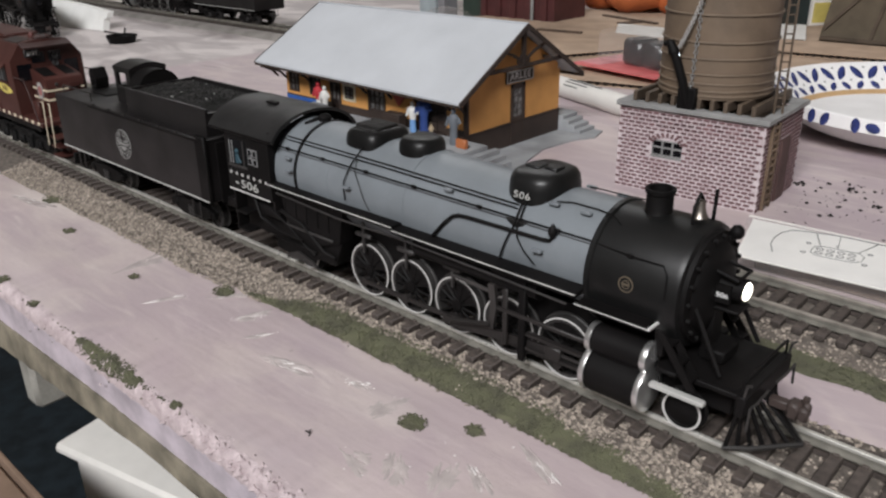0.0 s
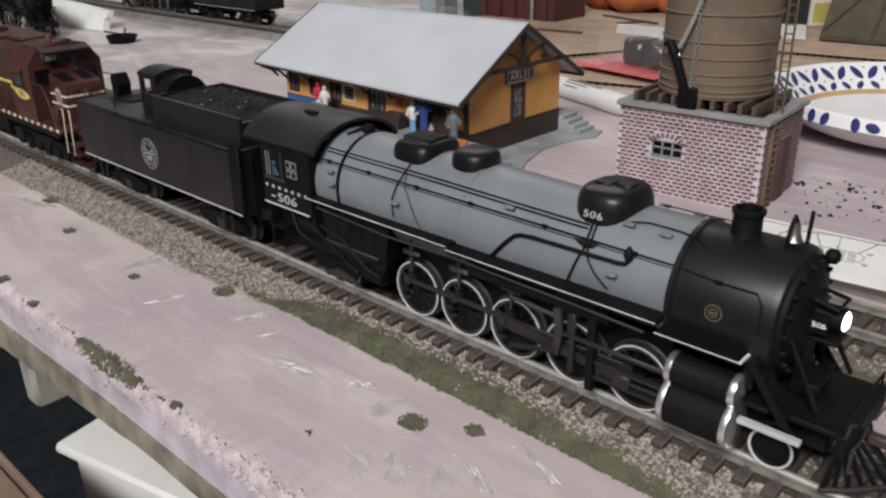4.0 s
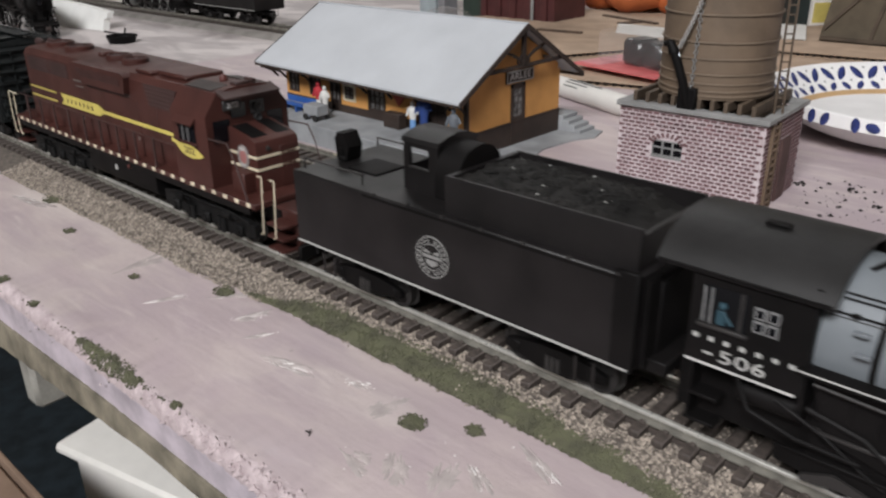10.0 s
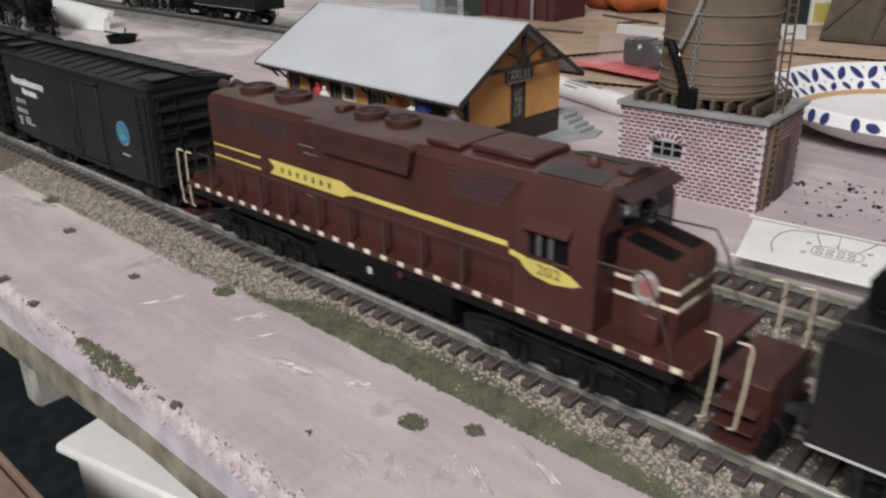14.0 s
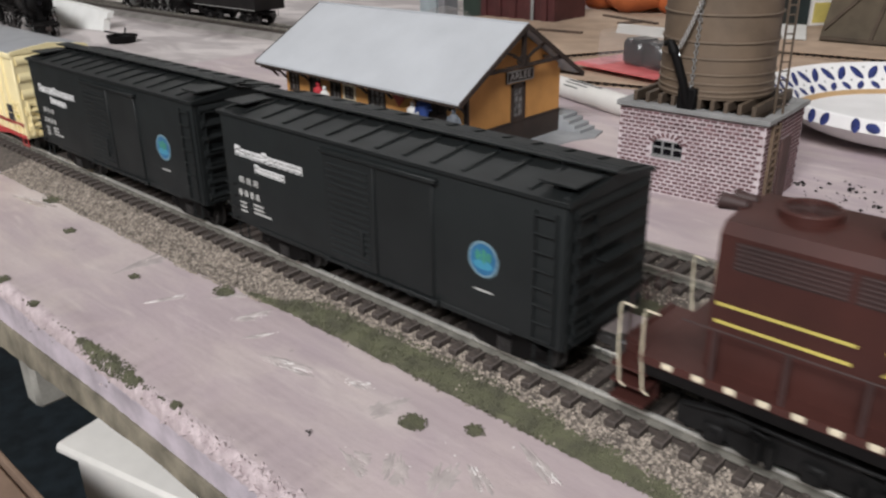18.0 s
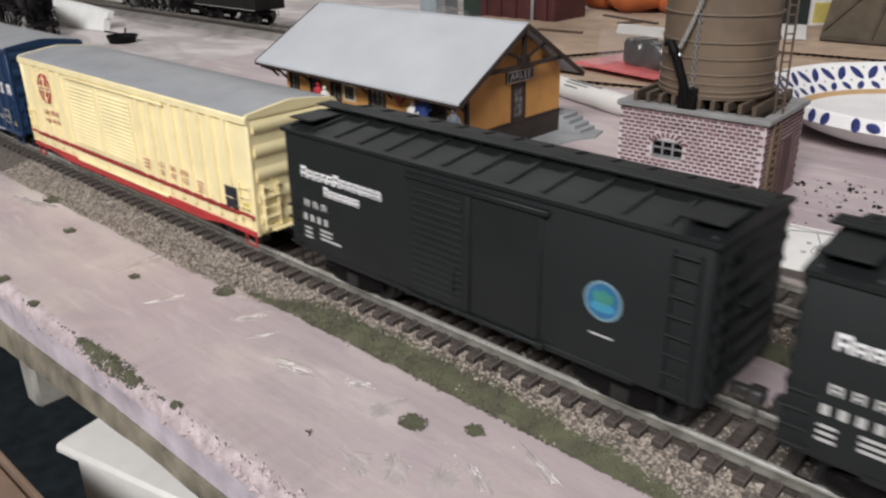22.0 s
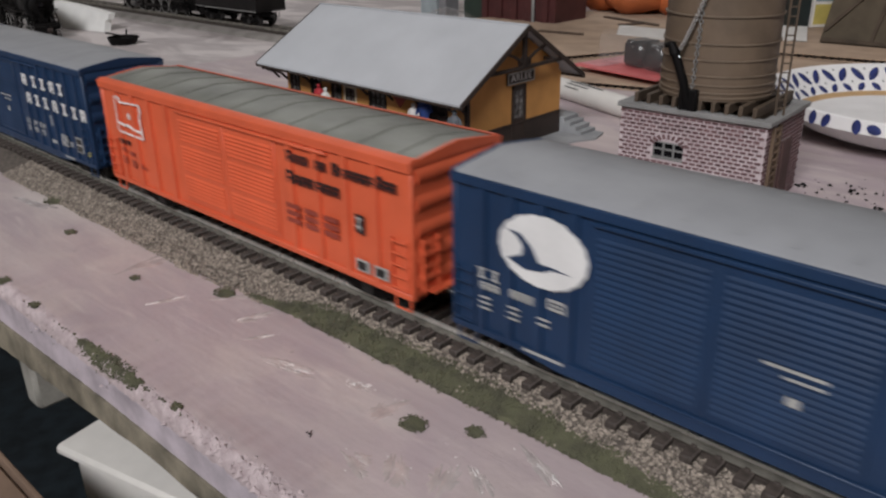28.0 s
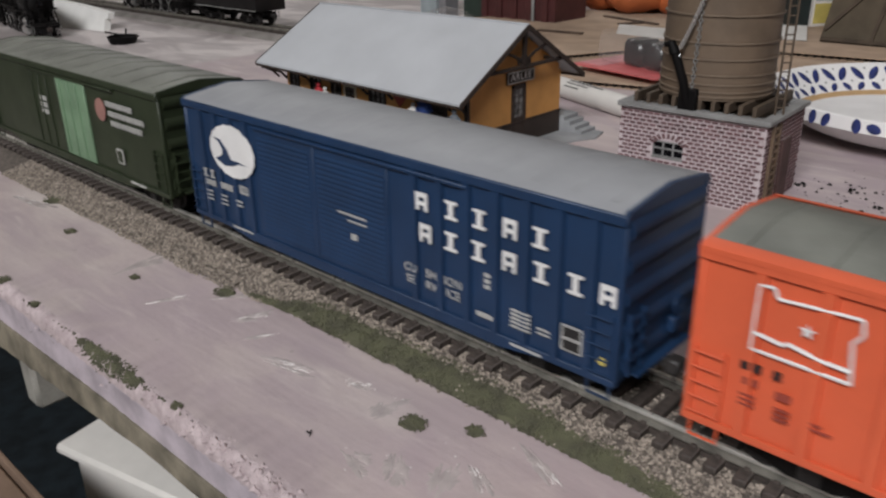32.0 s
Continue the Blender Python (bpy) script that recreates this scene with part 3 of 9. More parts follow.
def turf():
    rnd = random.Random(4)
    t = tagged(thing("grass", "dark olive scatter grass along the ballast shoulder", "grass"), kind="stuff")
    # near-side strip
    s = Shape()
    xs = [-214 + 1.2 * i for i in range(195)]
    rings = []
    for x in xs:
        w = min(1.0, (x + 216) / 30)
        out = -26.2 + 1.3 * noise.noise((x * 0.11, 2, 0)) + 0.8 * noise.noise((x * 0.4, 2, 4)) - (1 - w) * 1
        inn = turf_inner(x)
        inn = max(inn, out + 0.6)
        ring = []
        for k in range(9):
            y = out + (inn - out) * k / 8
            h = bed_height(y, edge_at(x), 25) + (0.45 + 0.5 * noise.noise((x * 0.5, y * 0.5, 1)) if 0 < k < 8 else -0.3)
            ring.append((x, y, h))
        rings.append(ring)
    s.loft(rings, close=False, cap=False)
    for _ in range(5200):
        x = rnd.uniform(-212, 20)
        y = rnd.uniform(-26.8, max(turf_inner(x) + 0.6, -26.0))
        if noise.noise((x * 0.12, y * 0.2, 5)) > -0.28:
            stone(s, x, y, bed_height(y, edge_at(x), 25) + rnd.uniform(0.3, 0.9), rnd.uniform(0.22, 0.55), rnd)
    part("turf_strip", s, TURF, t)
    # strip between the two tracks
    s = Shape()
    rings = []
    for i in range(150):
        x = -300 + 2.4 * i
        out, inn = 45.5 + 2 * noise.noise((x * 0.08, 3, 0)) + noise.noise((x * 0.35, 3, 2)), 64
        rings.append([(x, out + (inn - out) * k / 6, (0.7 + 0.5 * noise.noise((x * 0.4, k, 1)) if 0 < k < 6 else -0.2) + 0.4 * k / 6) for k in range(7)])
    s.loft(rings, close=False, cap=False)
    for _ in range(2500):
        x, y = rnd.uniform(-200, 30), rnd.uniform(45, 63)
        stone(s, x, y, 0.8 + rnd.uniform(0, 0.7), rnd.uniform(0.25, 0.55), rnd)
    part("turf_between_tracks", s, TURF, t)
    # tufts dropped on the foam, and crumbs along its edge
    for x, y, r in ((-120.5, -41.7, 4.2), (-106.6, -34.0, 3.0), (-220.5, -31.2, 4.6), (-254.9, -45.6, 2.3), (-315.7, -41.5, 2.9), (-358.5, -29.8, 5.5), (-288, -77.5, 3.0), (-260, -78, 2.2), (-171.8, -77.5, 1.8)):
        p = tagged(thing("grass_tuft", "small dark olive tuft of scatter grass on the foam", "grass tuft", (x, y, 0), "tufts on the foam"))
        s = Shape()
        pts = []
        for k in range(22):
            a = 2 * math.pi * k / 22
            q = r * (0.8 + 0.45 * noise.noise((x + math.cos(a) * 1.3, y + math.sin(a) * 1.3, 0)))
            pts.append((q * math.cos(a), q * math.sin(a) * 0.85))
        s.loft([[(a, b, -0.2) for a, b in pts], [(a * 0.85, b * 0.85, 0.5) for a, b in pts], [(a * 0.3, b * 0.3, 0.8) for a, b in pts]])
        turf_patch(p, s, 0, 0, 0.3, r, rnd, int(26 * r))
        part("tuft", s, TURF, p)
    t2 = tagged(thing("edge_scatter", "olive scatter grass crumbs along the foam edge", "grass"), kind="stuff")
    s = Shape()
    for _ in range(2200):
        x = rnd.uniform(-226, -189) if rnd.random() < 0.93 else rnd.gauss(-206, 14)
        y = -78.3 + rnd.gauss(0, 1.1) * (1.2 - abs(x + 207) / 26) + 0.9 * noise.noise((x * 0.2, 1, 1))
        stone(s, x, y, max(-2.0, -0.2 if y > -78.8 else -0.2 + (y + 78.8) * 1.2) + rnd.uniform(0, 0.5), rnd.uniform(0.2, 0.6), rnd)
    for _ in range(80):
        x = rnd.uniform(-300, -110)
        y = -79.0 + rnd.gauss(0, 1.6)
        stone(s, x, y, -0.1 if y > -79 else -0.1 + (y + 79) * 2, rnd.uniform(0.15, 0.45), rnd)
    part("crumbs", s, TURF, t2)
    # coal crumbs beside the water tower
    t3 = tagged(thing("coal_crumbs", "black coal crumbs scattered on the foam", "coal"), kind="stuff")
    s = Shape()
    for _ in range(170):
        x, y = rnd.gauss(-92, 20), rnd.gauss(192, 22)
        if x > -117 or y > 206:
            stone(s, x, y, 0.2, rnd.choice((0.2, 0.3, 0.3, 0.4, 0.5, 0.9, 1.4)) * rnd.uniform(0.6, 1.1), rnd)
    for x, y, r in ((-118, 206, 2.4), (-98, 212, 2.2), (-83, 196, 2.0), (-136.2, -61.4, 0.7)):
        for _ in range(9):
            stone(s, x + rnd.gauss(0, r * 0.5), y + rnd.gauss(0, r * 0.5), rnd.uniform(0.1, 0.9), r * 0.45, rnd)
    part("crumbs", s, COAL, t3, smooth=False)


def glue_smears():
    """Dried glossy streaks of glue and pale plaster on the foam; glints are painted near-white."""
    rnd = random.Random(21)
    for x0, y0, x1, y1, n, spread, thick in ((-233.6, -54.1, -227.2, -39.7, 3, 0.7, 1.0), (-202.3, -41.5, -194.9, -27.9, 5, 1.6, 1.0), (-189.7, -46.6, -183.6, -35.6, 3, 0.6, 0.8),
                                             (-175.4, -47.8, -157.2, -42.6, 6, 1.8, 1.0), (-220.8, -37.9, -210.6, -23.9, 4, 0.9, 0.6), (-264, -51, -267.4, -24, 4, 4.0, 0.35),
                                             (-149.4, -40.3, -139.1, -37.2, 5, 1.4, 0.9), (-100.4, -43.1, -90.2, -48.9, 5, 1.3, 0.7), (-95.9, -30.1, -78.4, -38.3, 5, 1.4, 0.7),
                                             (-381.3, -39.1, -352, -33.6, 6, 2.4, 0.9), (-131.8, -48.6, -130.5, -33.8, 4, 2.4, 0.35), (-115.5, -52.4, -106.4, -63, 5, 3.0, 0.35),
                                             (-98.6, -58.4, -106.5, -40.4, 5, 3.0, 0.35), (-127.2, -59.9, -112.7, -62.5, 5, 2.6, 0.35)):
        t = tagged(thing("glue_smear", "glossy dried glue brushed over the foam", "glue smear", ((x0 + x1) / 2, (y0 + y1) / 2, 0), "glue smears"))
        dx, dy = x1 - x0, y1 - y0
        ln = math.hypot(dx, dy)
        ux, uy = dx / ln, dy / ln
        # thin films drawn out by the brush, fanning towards one end
        for k in range(3 + n // 2):
            s, m = Shape(), 34
            cx, cy, ra, rb = rnd.uniform(-0.22, 0.22) * ln, rnd.uniform(-spread, spread), ln * rnd.uniform(0.25, 0.5), rnd.uniform(0.6, 1.5) * (1 + 0.25 * spread)
            rim = []
            for i in range(m):
                q = 2 * math.pi * i / m
                g = 0.72 + 0.75 * noise.noise((math.cos(q) * 2.6 + k * 7, math.sin(q) * 2.6 + x0, 1))
                a, b = cx + ra * g * math.cos(q), rb * g * math.sin(q)
                b = (cy + b) * (1 + 0.7 * a / ln)
                rim.append((ux * a - uy * b, uy * a + ux * b))
            mx, my = ux * cx - uy * cy, uy * cx + ux * cy
            s.loft([[(mx + (a - mx) * f, my + (b - my) * f, h) for a, b in rim] for f, h in ((1.0, -0.02), (0.8, 0.03), (0.4, 0.05 + 0.06 * thick), (0.02, 0.06 + 0.06 * thick))])
            part("glue_film", s, GLUE, t)
        # raised brush ridges, low and blunt
        for k in range(n if thick > 0.5 else 0):
            off, mid, half = rnd.uniform(-spread, spread), rnd.uniform(-0.3, 0.3) * ln, rnd.uniform(0.07, 0.2) * ln
            w = rnd.uniform(0.15, 0.42)
            wob = [rnd.uniform(-0.25, 0.25) for _ in range(9)]
            rings = []
            for i in range(9):
                f = i / 8
                q = mid + half * (2 * f - 1)
                h = math.sin(math.pi * min(max(f, 0.03), 0.97)) * (0.8 + wob[(i + 3) % 9])
                o = (off + wob[i]) * (1 + 0.7 * q / ln)
                c = (ux * q - uy * o, uy * q + ux * o)
                rings.append([(c[0] - uy * math.cos(e) * w * h, c[1] + ux * math.cos(e) * w * h, 0.02 + math.sin(e) * (0.05 + 0.45 * w) * thick * h) for e in (math.pi * j / 8 for j in range(9))])
            part("streak", Shape().loft(rings), STREAK, t)
        # small beads added along the smear to give it glints
        s = Shape()
        for k in range(3 + int(4 * thick)):
            q, off = rnd.uniform(-0.5, 0.5) * ln, rnd.gauss(0, spread * 0.7)
            s.ball((ux * q - uy * off, uy * q + ux * off, 0.02), (rnd.uniform(0.15, 0.45), rnd.uniform(0.12, 0.3), rnd.uniform(0.08, 0.2) * thick), 8)
        tagged(part("glint_bead", s, STREAK, t), kind="stuff")
    t = tagged(thing("foam_crumbs", "pink foam crumbs along the cut edge", "foam crumbs"), kind="stuff")
    s = Shape()
    for _ in range(50):
        x = rnd.uniform(-300, -95) if rnd.random() < 0.5 else rnd.gauss(-135, 18)
        y = -77.8 + rnd.gauss(0, 1.4)
        stone(s, x, y, -0.1 if y > -79 else -0.1 + (y + 79) * 2, rnd.uniform(0.25, 0.9), rnd)
    part("crumbs", s, TORN, t, smooth=False)
    t = thing("torn_lumps", "torn pink foam lumps along the cut edge", "foam lumps")
    s = Shape()
    for _ in range(150):
        x = rnd.gauss(-140, 34)
        y = -78.8 + rnd.gauss(0, 1.0)
        stone(s, x, y, -0.4 if y > -79 else -0.4 + (y + 79) * 1.8, rnd.uniform(0.7, 1.7), rnd)
    tagged(part("lumps", s, TORN, t), kind="stuff")
    tagged(t, kind="stuff")


setting()
glue_smears()
ballast_bed("main_ballast", 0, -1900, 1500, -420, 30, 30000, "grey brown ballast bed under the near track")
track("main_track", 0, -1900, 1500, "near track with bright rails and brown plastic sleepers")
ballast_bed("second_ballast", 75, -900, 700, -210, 10, 4200, "thin grey ballast under the second track", main=False)
track("second_track", 75, -900, 700, "second track with dull rails and brown plastic sleepers", near=False, head=DULLRAIL)
turf()


# ---- rolling stock ----
def wheelset(parent, x, r, gauge=16.5, spin=True):
    s = Shape()
    for c in (-1, 1):
        y = c * gauge / 2
        s.lathe([(r * 0.25, 1.6), (r * 0.3, 1.4), (r * 0.82, 1.1), (r * 0.86, 1.6), (r * 0.98, 1.6), (r, -0.6), (r * 1.12, -0.9), (r * 1.12, -1.4), (r * 0.2, -1.4)], (0, y, 0), (0, c, 0), 20)
    s.cyl((0, -gauge / 2, 0), (0, gauge / 2, 0), 1.0, n=8)
    for k in range(6):
        a = k * math.pi / 3
        for c in (-1, 1):
            s.box(r * 0.55 * math.cos(a) - 0.5, r * 0.55 * math.cos(a) + 0.5, c * (gauge / 2 + 1.3) - 0.3, c * (gauge / 2 + 1.3) + 0.3, r * 0.55 * math.sin(a) - 0.5, r * 0.55 * math.sin(a) + 0.5)
    w = part("wheelset", s, DARKGREY, parent, "dark metal wheel pair", (x, 0, r))
    if spin:
        ROLLERS.append((w, x, 0.0, r, 0.0))
    return w


def freight_truck(car, x, r=5.3, base=20.5, spin=True):
    """A two-axle truck: cast side frames with springs and bearing boxes, a bolster and two wheel pairs."""
    h = base / 2
    f = part("truck", Shape().box(-3, 3, -11, 11, 6, 9, 0.3), BLACK, car, at=(x, 0, 0))
    for c in (-1, 1):
        y = c * 11.6
        s = Shape().prism([(-h - 3.2, 4.3), (-h - 3.2, 6.6), (-h, 7.6), (-4, 8.6), (4, 8.6), (h, 7.6), (h + 3.2, 6.6), (h + 3.2, 4.3), (h, 4.0), (5, 1.9), (-5, 1.9), (-h, 4.0)], "y", y - 0.8, y + 0.8)
        for e in (-h, h):
            s.box(e - 1.5, e + 1.5, y + c * 0.7 - 0.5, y + c * 0.7 + 0.6, r - 1.4, r + 1.6, 0.3)
        part("side_frame", s, BLACK, f)
        for e in (-1.6, 0, 1.6):
            part("spring", Shape().cyl((e, y + c * 0.9, 2.4), (e, y + c * 0.9, 6.4), 0.7, n=8), DARKGREY, f)
    for e in (-h, h):
        wheelset(car, x + e, r, spin=spin)
    return f


def coupler(car, x, z=10.0, d=1):
    s = Shape().box(min(x, x + d * 5), max(x, x + d * 5), -1.1, 1.1, z - 1.2, z + 1.2, 0.2)
    s.box(min(x + d * 4, x + d * 8), max(x + d * 4, x + d * 8), -2.2, 2.0, z - 1.9, z + 1.9, 0.5)
    s.cyl((x + d * 6, 0, z - 1), (x + d * 6.4, 0, z - 5.6), 0.35, n=6)
    part("coupler", s, DARKGREY, car, "dark metal knuckle coupler")


def ladder(car, x, y, z0, z1, w, n, m, face="y", name="ladder_rung"):
    if face == "y":
        s = Shape().tube([(x - w / 2, y, 0), (x - w / 2, y - 0.9, 0), (x + w / 2, y - 0.9, 0), (x + w / 2, y, 0)], 0.28, 5)
    else:
        s = Shape().tube([(y, x - w / 2, 0), (y + 0.9, x - w / 2, 0), (y + 0.9, x + w / 2, 0), (y, x + w / 2, 0)], 0.28, 5)
    me = mesh_of(name, s, m)
    for k in range(n):
        share(name, me, car, (0, 0, z0 + (z1 - z0) * k / (n - 1)))
    for q in (x - w / 2, x + w / 2) if name == "ladder_rung" else ():
        s = Shape().box(q - 0.35, q + 0.35, y - 0.75, y + 0.2, z0 - 0.8, z1 + 0.8) if face == "y" else Shape().box(y - 0.2, y + 0.75, q - 0.35, q + 0.35, z0 - 0.8, z1 + 0.8)
        part("ladder_stile", s, m, car)


def bars(car, rows, m, y, name="marking"):
    """Plain painted bars (x0, x1, z0, z1) on the near side."""
    for x0, x1, z0, z1 in rows:
        part(name, Shape().box(x0, x1, y - 0.06, y + 0.3, z0, z1), m, car, smooth=False)


def letter_blocks(car, x0, x1, z0, z1, n, m, y, skip=(), fill=0.72, tall=(), shape="gate"):
    """A row of n letter-sized plain shapes between x0 and x1: a company's name drawn as shapes, not lettered.
    gate: two uprights under a lintel and a rail; slab: one upright between two short slabs."""
    p = (x1 - x0) / n
    s = Shape()
    for k in range(n):
        if k in skip:
            continue
        zt = z1 + (z1 - z0) * 0.3 if k in tall else z1
        h = zt - z0
        x = x0 + p * (k + 0.5)
        w = p * fill / 2 * (1.1, 0.95, 1.0, 0.9)[k % 4]
        q = w * (0.5 if shape == "gate" else 0.36)
        if shape == "gate":
            s.box(x - w, x - w + q, y - 0.06, y + 0.3, z0, zt).box(x + w - q, x + w, y - 0.06, y + 0.3, z0, zt)
            s.box(x - w + q, x + w - q, y - 0.06, y + 0.3, zt - h * 0.24, zt).box(x - w + q, x + w - q, y - 0.06, y + 0.3, z0 + h * 0.3, z0 + h * 0.5)
        else:
            s.box(x - q, x + q, y - 0.06, y + 0.3, z0 + h * 0.14, zt - h * 0.14)
            s.box(x - w, x + w, y - 0.06, y + 0.3, z0, z0 + h * 0.14).box(x - w, x + w, y - 0.06, y + 0.3, zt - h * 0.14, zt)
    part("marking", s, m, car, smooth=False)


def disc(car, x, z, rx, rz, m, y, name="emblem", d=0.06, label=""):
    s = Shape()
    pts = [(x + rx * math.cos(a), z + rz * math.sin(a)) for a in (2 * math.pi * k / 40 for k in range(40))]
    s.prism(pts, "y", y - d, y + 0.3)
    return part(name, s, m, car, label, smooth=False)


def car_base(name, label, front, length, spin=True):
    c = thing(name, label, "boxcar", (front - length / 2, 0, RAIL), "boxcars of the train")
    MOVERS.append((c, front - length / 2, RAIL))
    return c


def under(c, L, z0, m, inset=25):
    s = Shape().box(-L / 2 + 3, L / 2 - 3, -3.2, 3.2, z0 - 2.6, z0 + 0.5, 0.2)
    for k in range(-3, 4):
        s.box(k * L / 9 - 0.8, k * L / 9 + 0.8, -15, 15, z0 - 1.4, z0 + 0.4)
    s.cyl((8, -6, z0 - 3.5), (20, -6, z0 - 3.5), 2.6, n=14)
    s.box(-18, -10, 4, 9, z0 - 5, z0)
    part("underframe", s, BLACK, c)
    for e in (-1, 1):
        freight_truck(c, e * (L / 2 - inset))
        coupler(c, e * (L / 2 - 1), 9.6, e)


def end_panels(c, L, z0, z1, w, m, n=5):
    """Corrugated pressed-steel ends: rounded horizontal ribs."""
    h = (z1 - z0) / n * 0.36
    rib = mesh_of("end_rib", Shape().prism([(-0.3, -h), (0.7, -h * 0.45), (1.0, 0), (0.7, h * 0.45), (-0.3, h)], "y", -w + 2.0, w - 2.0), m)
    for e in (-1, 1):
        x = e * (L / 2)
        p = part("end_panel", Shape().box(min(x, x - e * 0.8), max(x, x - e * 0.8), -w + 0.6, w - 0.6, z0, z1), m, c)
        for k in range(n):
            share("end_rib", rib, p, (x, 0, z0 + (z1 - z0) * (k + 0.55) / n), (0, 0, 0 if e > 0 else 180))


def boxcar_40(front, louvred):
    L, w, z0, z1 = 139.0, 18.0, 12.4, 49.3
    c = car_base("boxcar", "black-green forty-foot boxcar with sliding door and roof walk", front, L)
    s = Shape()
    s.prism([(-w, z0), (-w, z1), (-w + 0.6, z1 + 0.8), (w - 0.6, z1 + 0.8), (w, z1), (w, z0)], "x", -L / 2 + 0.8, L / 2 - 0.8)
    part("body", s, DKGREEN, c)
    end_panels(c, L - 0.2, z0, z1, w, DKGREEN, 7)
    # roof: shallow peak, raised ribs between pressed panels
    s = Shape()
    s.prism([(-w - 0.7, z1), (-w - 0.7, z1 + 1.0), (0, z1 + 3.4), (w + 0.7, z1 + 1.0), (w + 0.7, z1)], "x", -L / 2 - 0.4, L / 2 + 0.4)
    roof = part("roof", s, DKGREEN, c)
    n = 13
    for k in range(n + 1):
        x = -L / 2 + 2 + (L - 4) * k / n
        for e in (-1, 1):
            s = Shape()
            s.add([(x + a, e * y, z) for a in (-0.55, 0.55) for y, z in ((w - 1.0, z1 + 1.0), (w - 1.6, z1 + 1.75), (2.6, z1 + 3.75), (2.6, z1 + 3.0))],
                  [(0, 1, 2, 3), (7, 6, 5, 4), (0, 4, 5, 1), (1, 5, 6, 2), (2, 6, 7, 3), (0, 3, 7, 4)])
            part("roof_rib", s, DKGREEN, roof)
    walkw = part("roof_walk", Shape().box(-L / 2 - 2, L / 2 + 2, -2.9, 2.9, z1 + 4.6, z1 + 5.2, 0.1), DKGREEN, c)
    for k in range(14):
        x = -L / 2 + 4 + k * (L - 8) / 13
        part("walk_support", Shape().box(x - 0.5, x + 0.5, -1.6, 1.6, z1 + 3.2, z1 + 4.7), DKGREEN, c)
    for y in (-1, 1):
        part("walk_plank_gap", Shape().box(-L / 2 - 1.8, L / 2 + 1.8, y - 0.15, y + 0.15, z1 + 5.15, z1 + 5.3), DKGREEN, c)
    for e in (-1, 1):
        for d in (-1,):
            x = e * (L / 2 - 5.5)
            part("end_platform", Shape().box(x - 5, x + 5, -15.5, -3.2, z1 + 3.4, z1 + 3.9, 0.1), DKGREEN, c)
        part("brake_platform", Shape().box(e * (L / 2 + 1.5) - 1.6, e * (L / 2 + 1.5) + 1.6, -6, 6, 33, 33.5), DKGREEN, c)
    # doors: local x is the distance from the front, minus half a length
    def X(d):
        return L / 2 + d
    y = -w
    if louvred:
        d = part("door", Shape().box(X(-85.5), X(-63.8), y - 0.9, y + 0.2, 13.5, 46, 0.2), DKGREEN, c)
        s = Shape()
        for k in range(15):
            z = 15.5 + k * 1.95
            s.prism([(y - 0.8, z), (y - 1.35, z + 0.55), (y - 0.8, z + 1.1)], "x", X(-83.5), X(-66))
        part("louvres", s, DKGREEN, d)
        part("door", Shape().box(X(-63.6), X(-42), y - 0.55, y + 0.2, 13.5, 46, 0.2), DKGREEN, c)
    else:
        part("door", Shape().box(X(-63.4), X(-38.8), y - 0.8, y + 0.2, 13, 46, 0.2), DKGREEN, c)
        part("door_post", Shape().box(X(-64.8), X(-63.4), y - 1.2, y + 0.2, 12, 47, 0.2), DKGREEN, c)
    part("door_track", Shape().box(X(-86 if louvred else -64), X(-40), y - 1.7, y + 0.2, 46.2, 47.6, 0.25), DKGREEN, c)
    part("door_track", Shape().box(X(-86 if louvred else -80), X(-40), y - 1.3, y + 0.2, 12.0, 13.2, 0.2), DKGREEN, c)
    for k in range(6):
        x = X(-86) + k * 9
        part("door_roller", Shape().box(x - 0.9, x + 0.9, y - 1.6, y + 0.2, 11.8, 13.6, 0.2), DKGREEN, c)
    part("door_lock", Shape().box(X(-70), X(-68.6), y - 1.7, y - 0.3, 18, 26, 0.2), DKGREEN, c)
    ladder(c, X(-6.2), y, 14, 46, 6, 8, DKGREEN)
    ladder(c, X(-136), y, 14, 26, 5, 4, DKGREEN, name="grab_iron")
    ladder(c, -11, L / 2, 14, 46, 7, 8, DKGREEN, face="x")
    for e in (-1, 1):
        part("stirrup", Shape().tube([(e * (L / 2 - 4), y + 0.5, 11.5), (e * (L / 2 - 4), y + 0.5, 6.5), (e * (L / 2 - 9), y + 0.5, 6.5), (e * (L / 2 - 9), y + 0.5, 11.5)], 0.35, 5), DKGREEN, c)
    part("side_sill", Shape().box(-L / 2 + 16, L / 2 - 16, y - 0.25, y + 0.4, 11.6, 13.2, 0.1), DKGREEN, c)
    # railway's name and marks as plain shapes
    letter_blocks(c, X(-131.8), X(-96.2), 36.2, 39.0, 12, WHITE, y, tall=(0, 5), fill=0.84)
    letter_blocks(c, X(-121.5), X(-105.8), 32.0, 34.4, 7, WHITE, y, tall=(0,), fill=0.84)
    letter_blocks(c, X(-132), X(-120), 27.0, 29.2, 3, LETTER, y, fill=0.55)
    bars(c, [(X(-132 + 3.2 * k), X(-130.4 + 3.2 * k), 22.4, 24.6) for k in range(4)], LETTER, y)
    bars(c, [(X(-132), X(-128.5), 19.6 - 1.5 * k, 20.3 - 1.5 * k) for k in range(3)] + [(X(-124.5), X(-119 + (4 if k == 2 else 0)), 20.2 - 1.4 * k, 20.9 - 1.4 * k) for k in range(3)], LETTER, y)
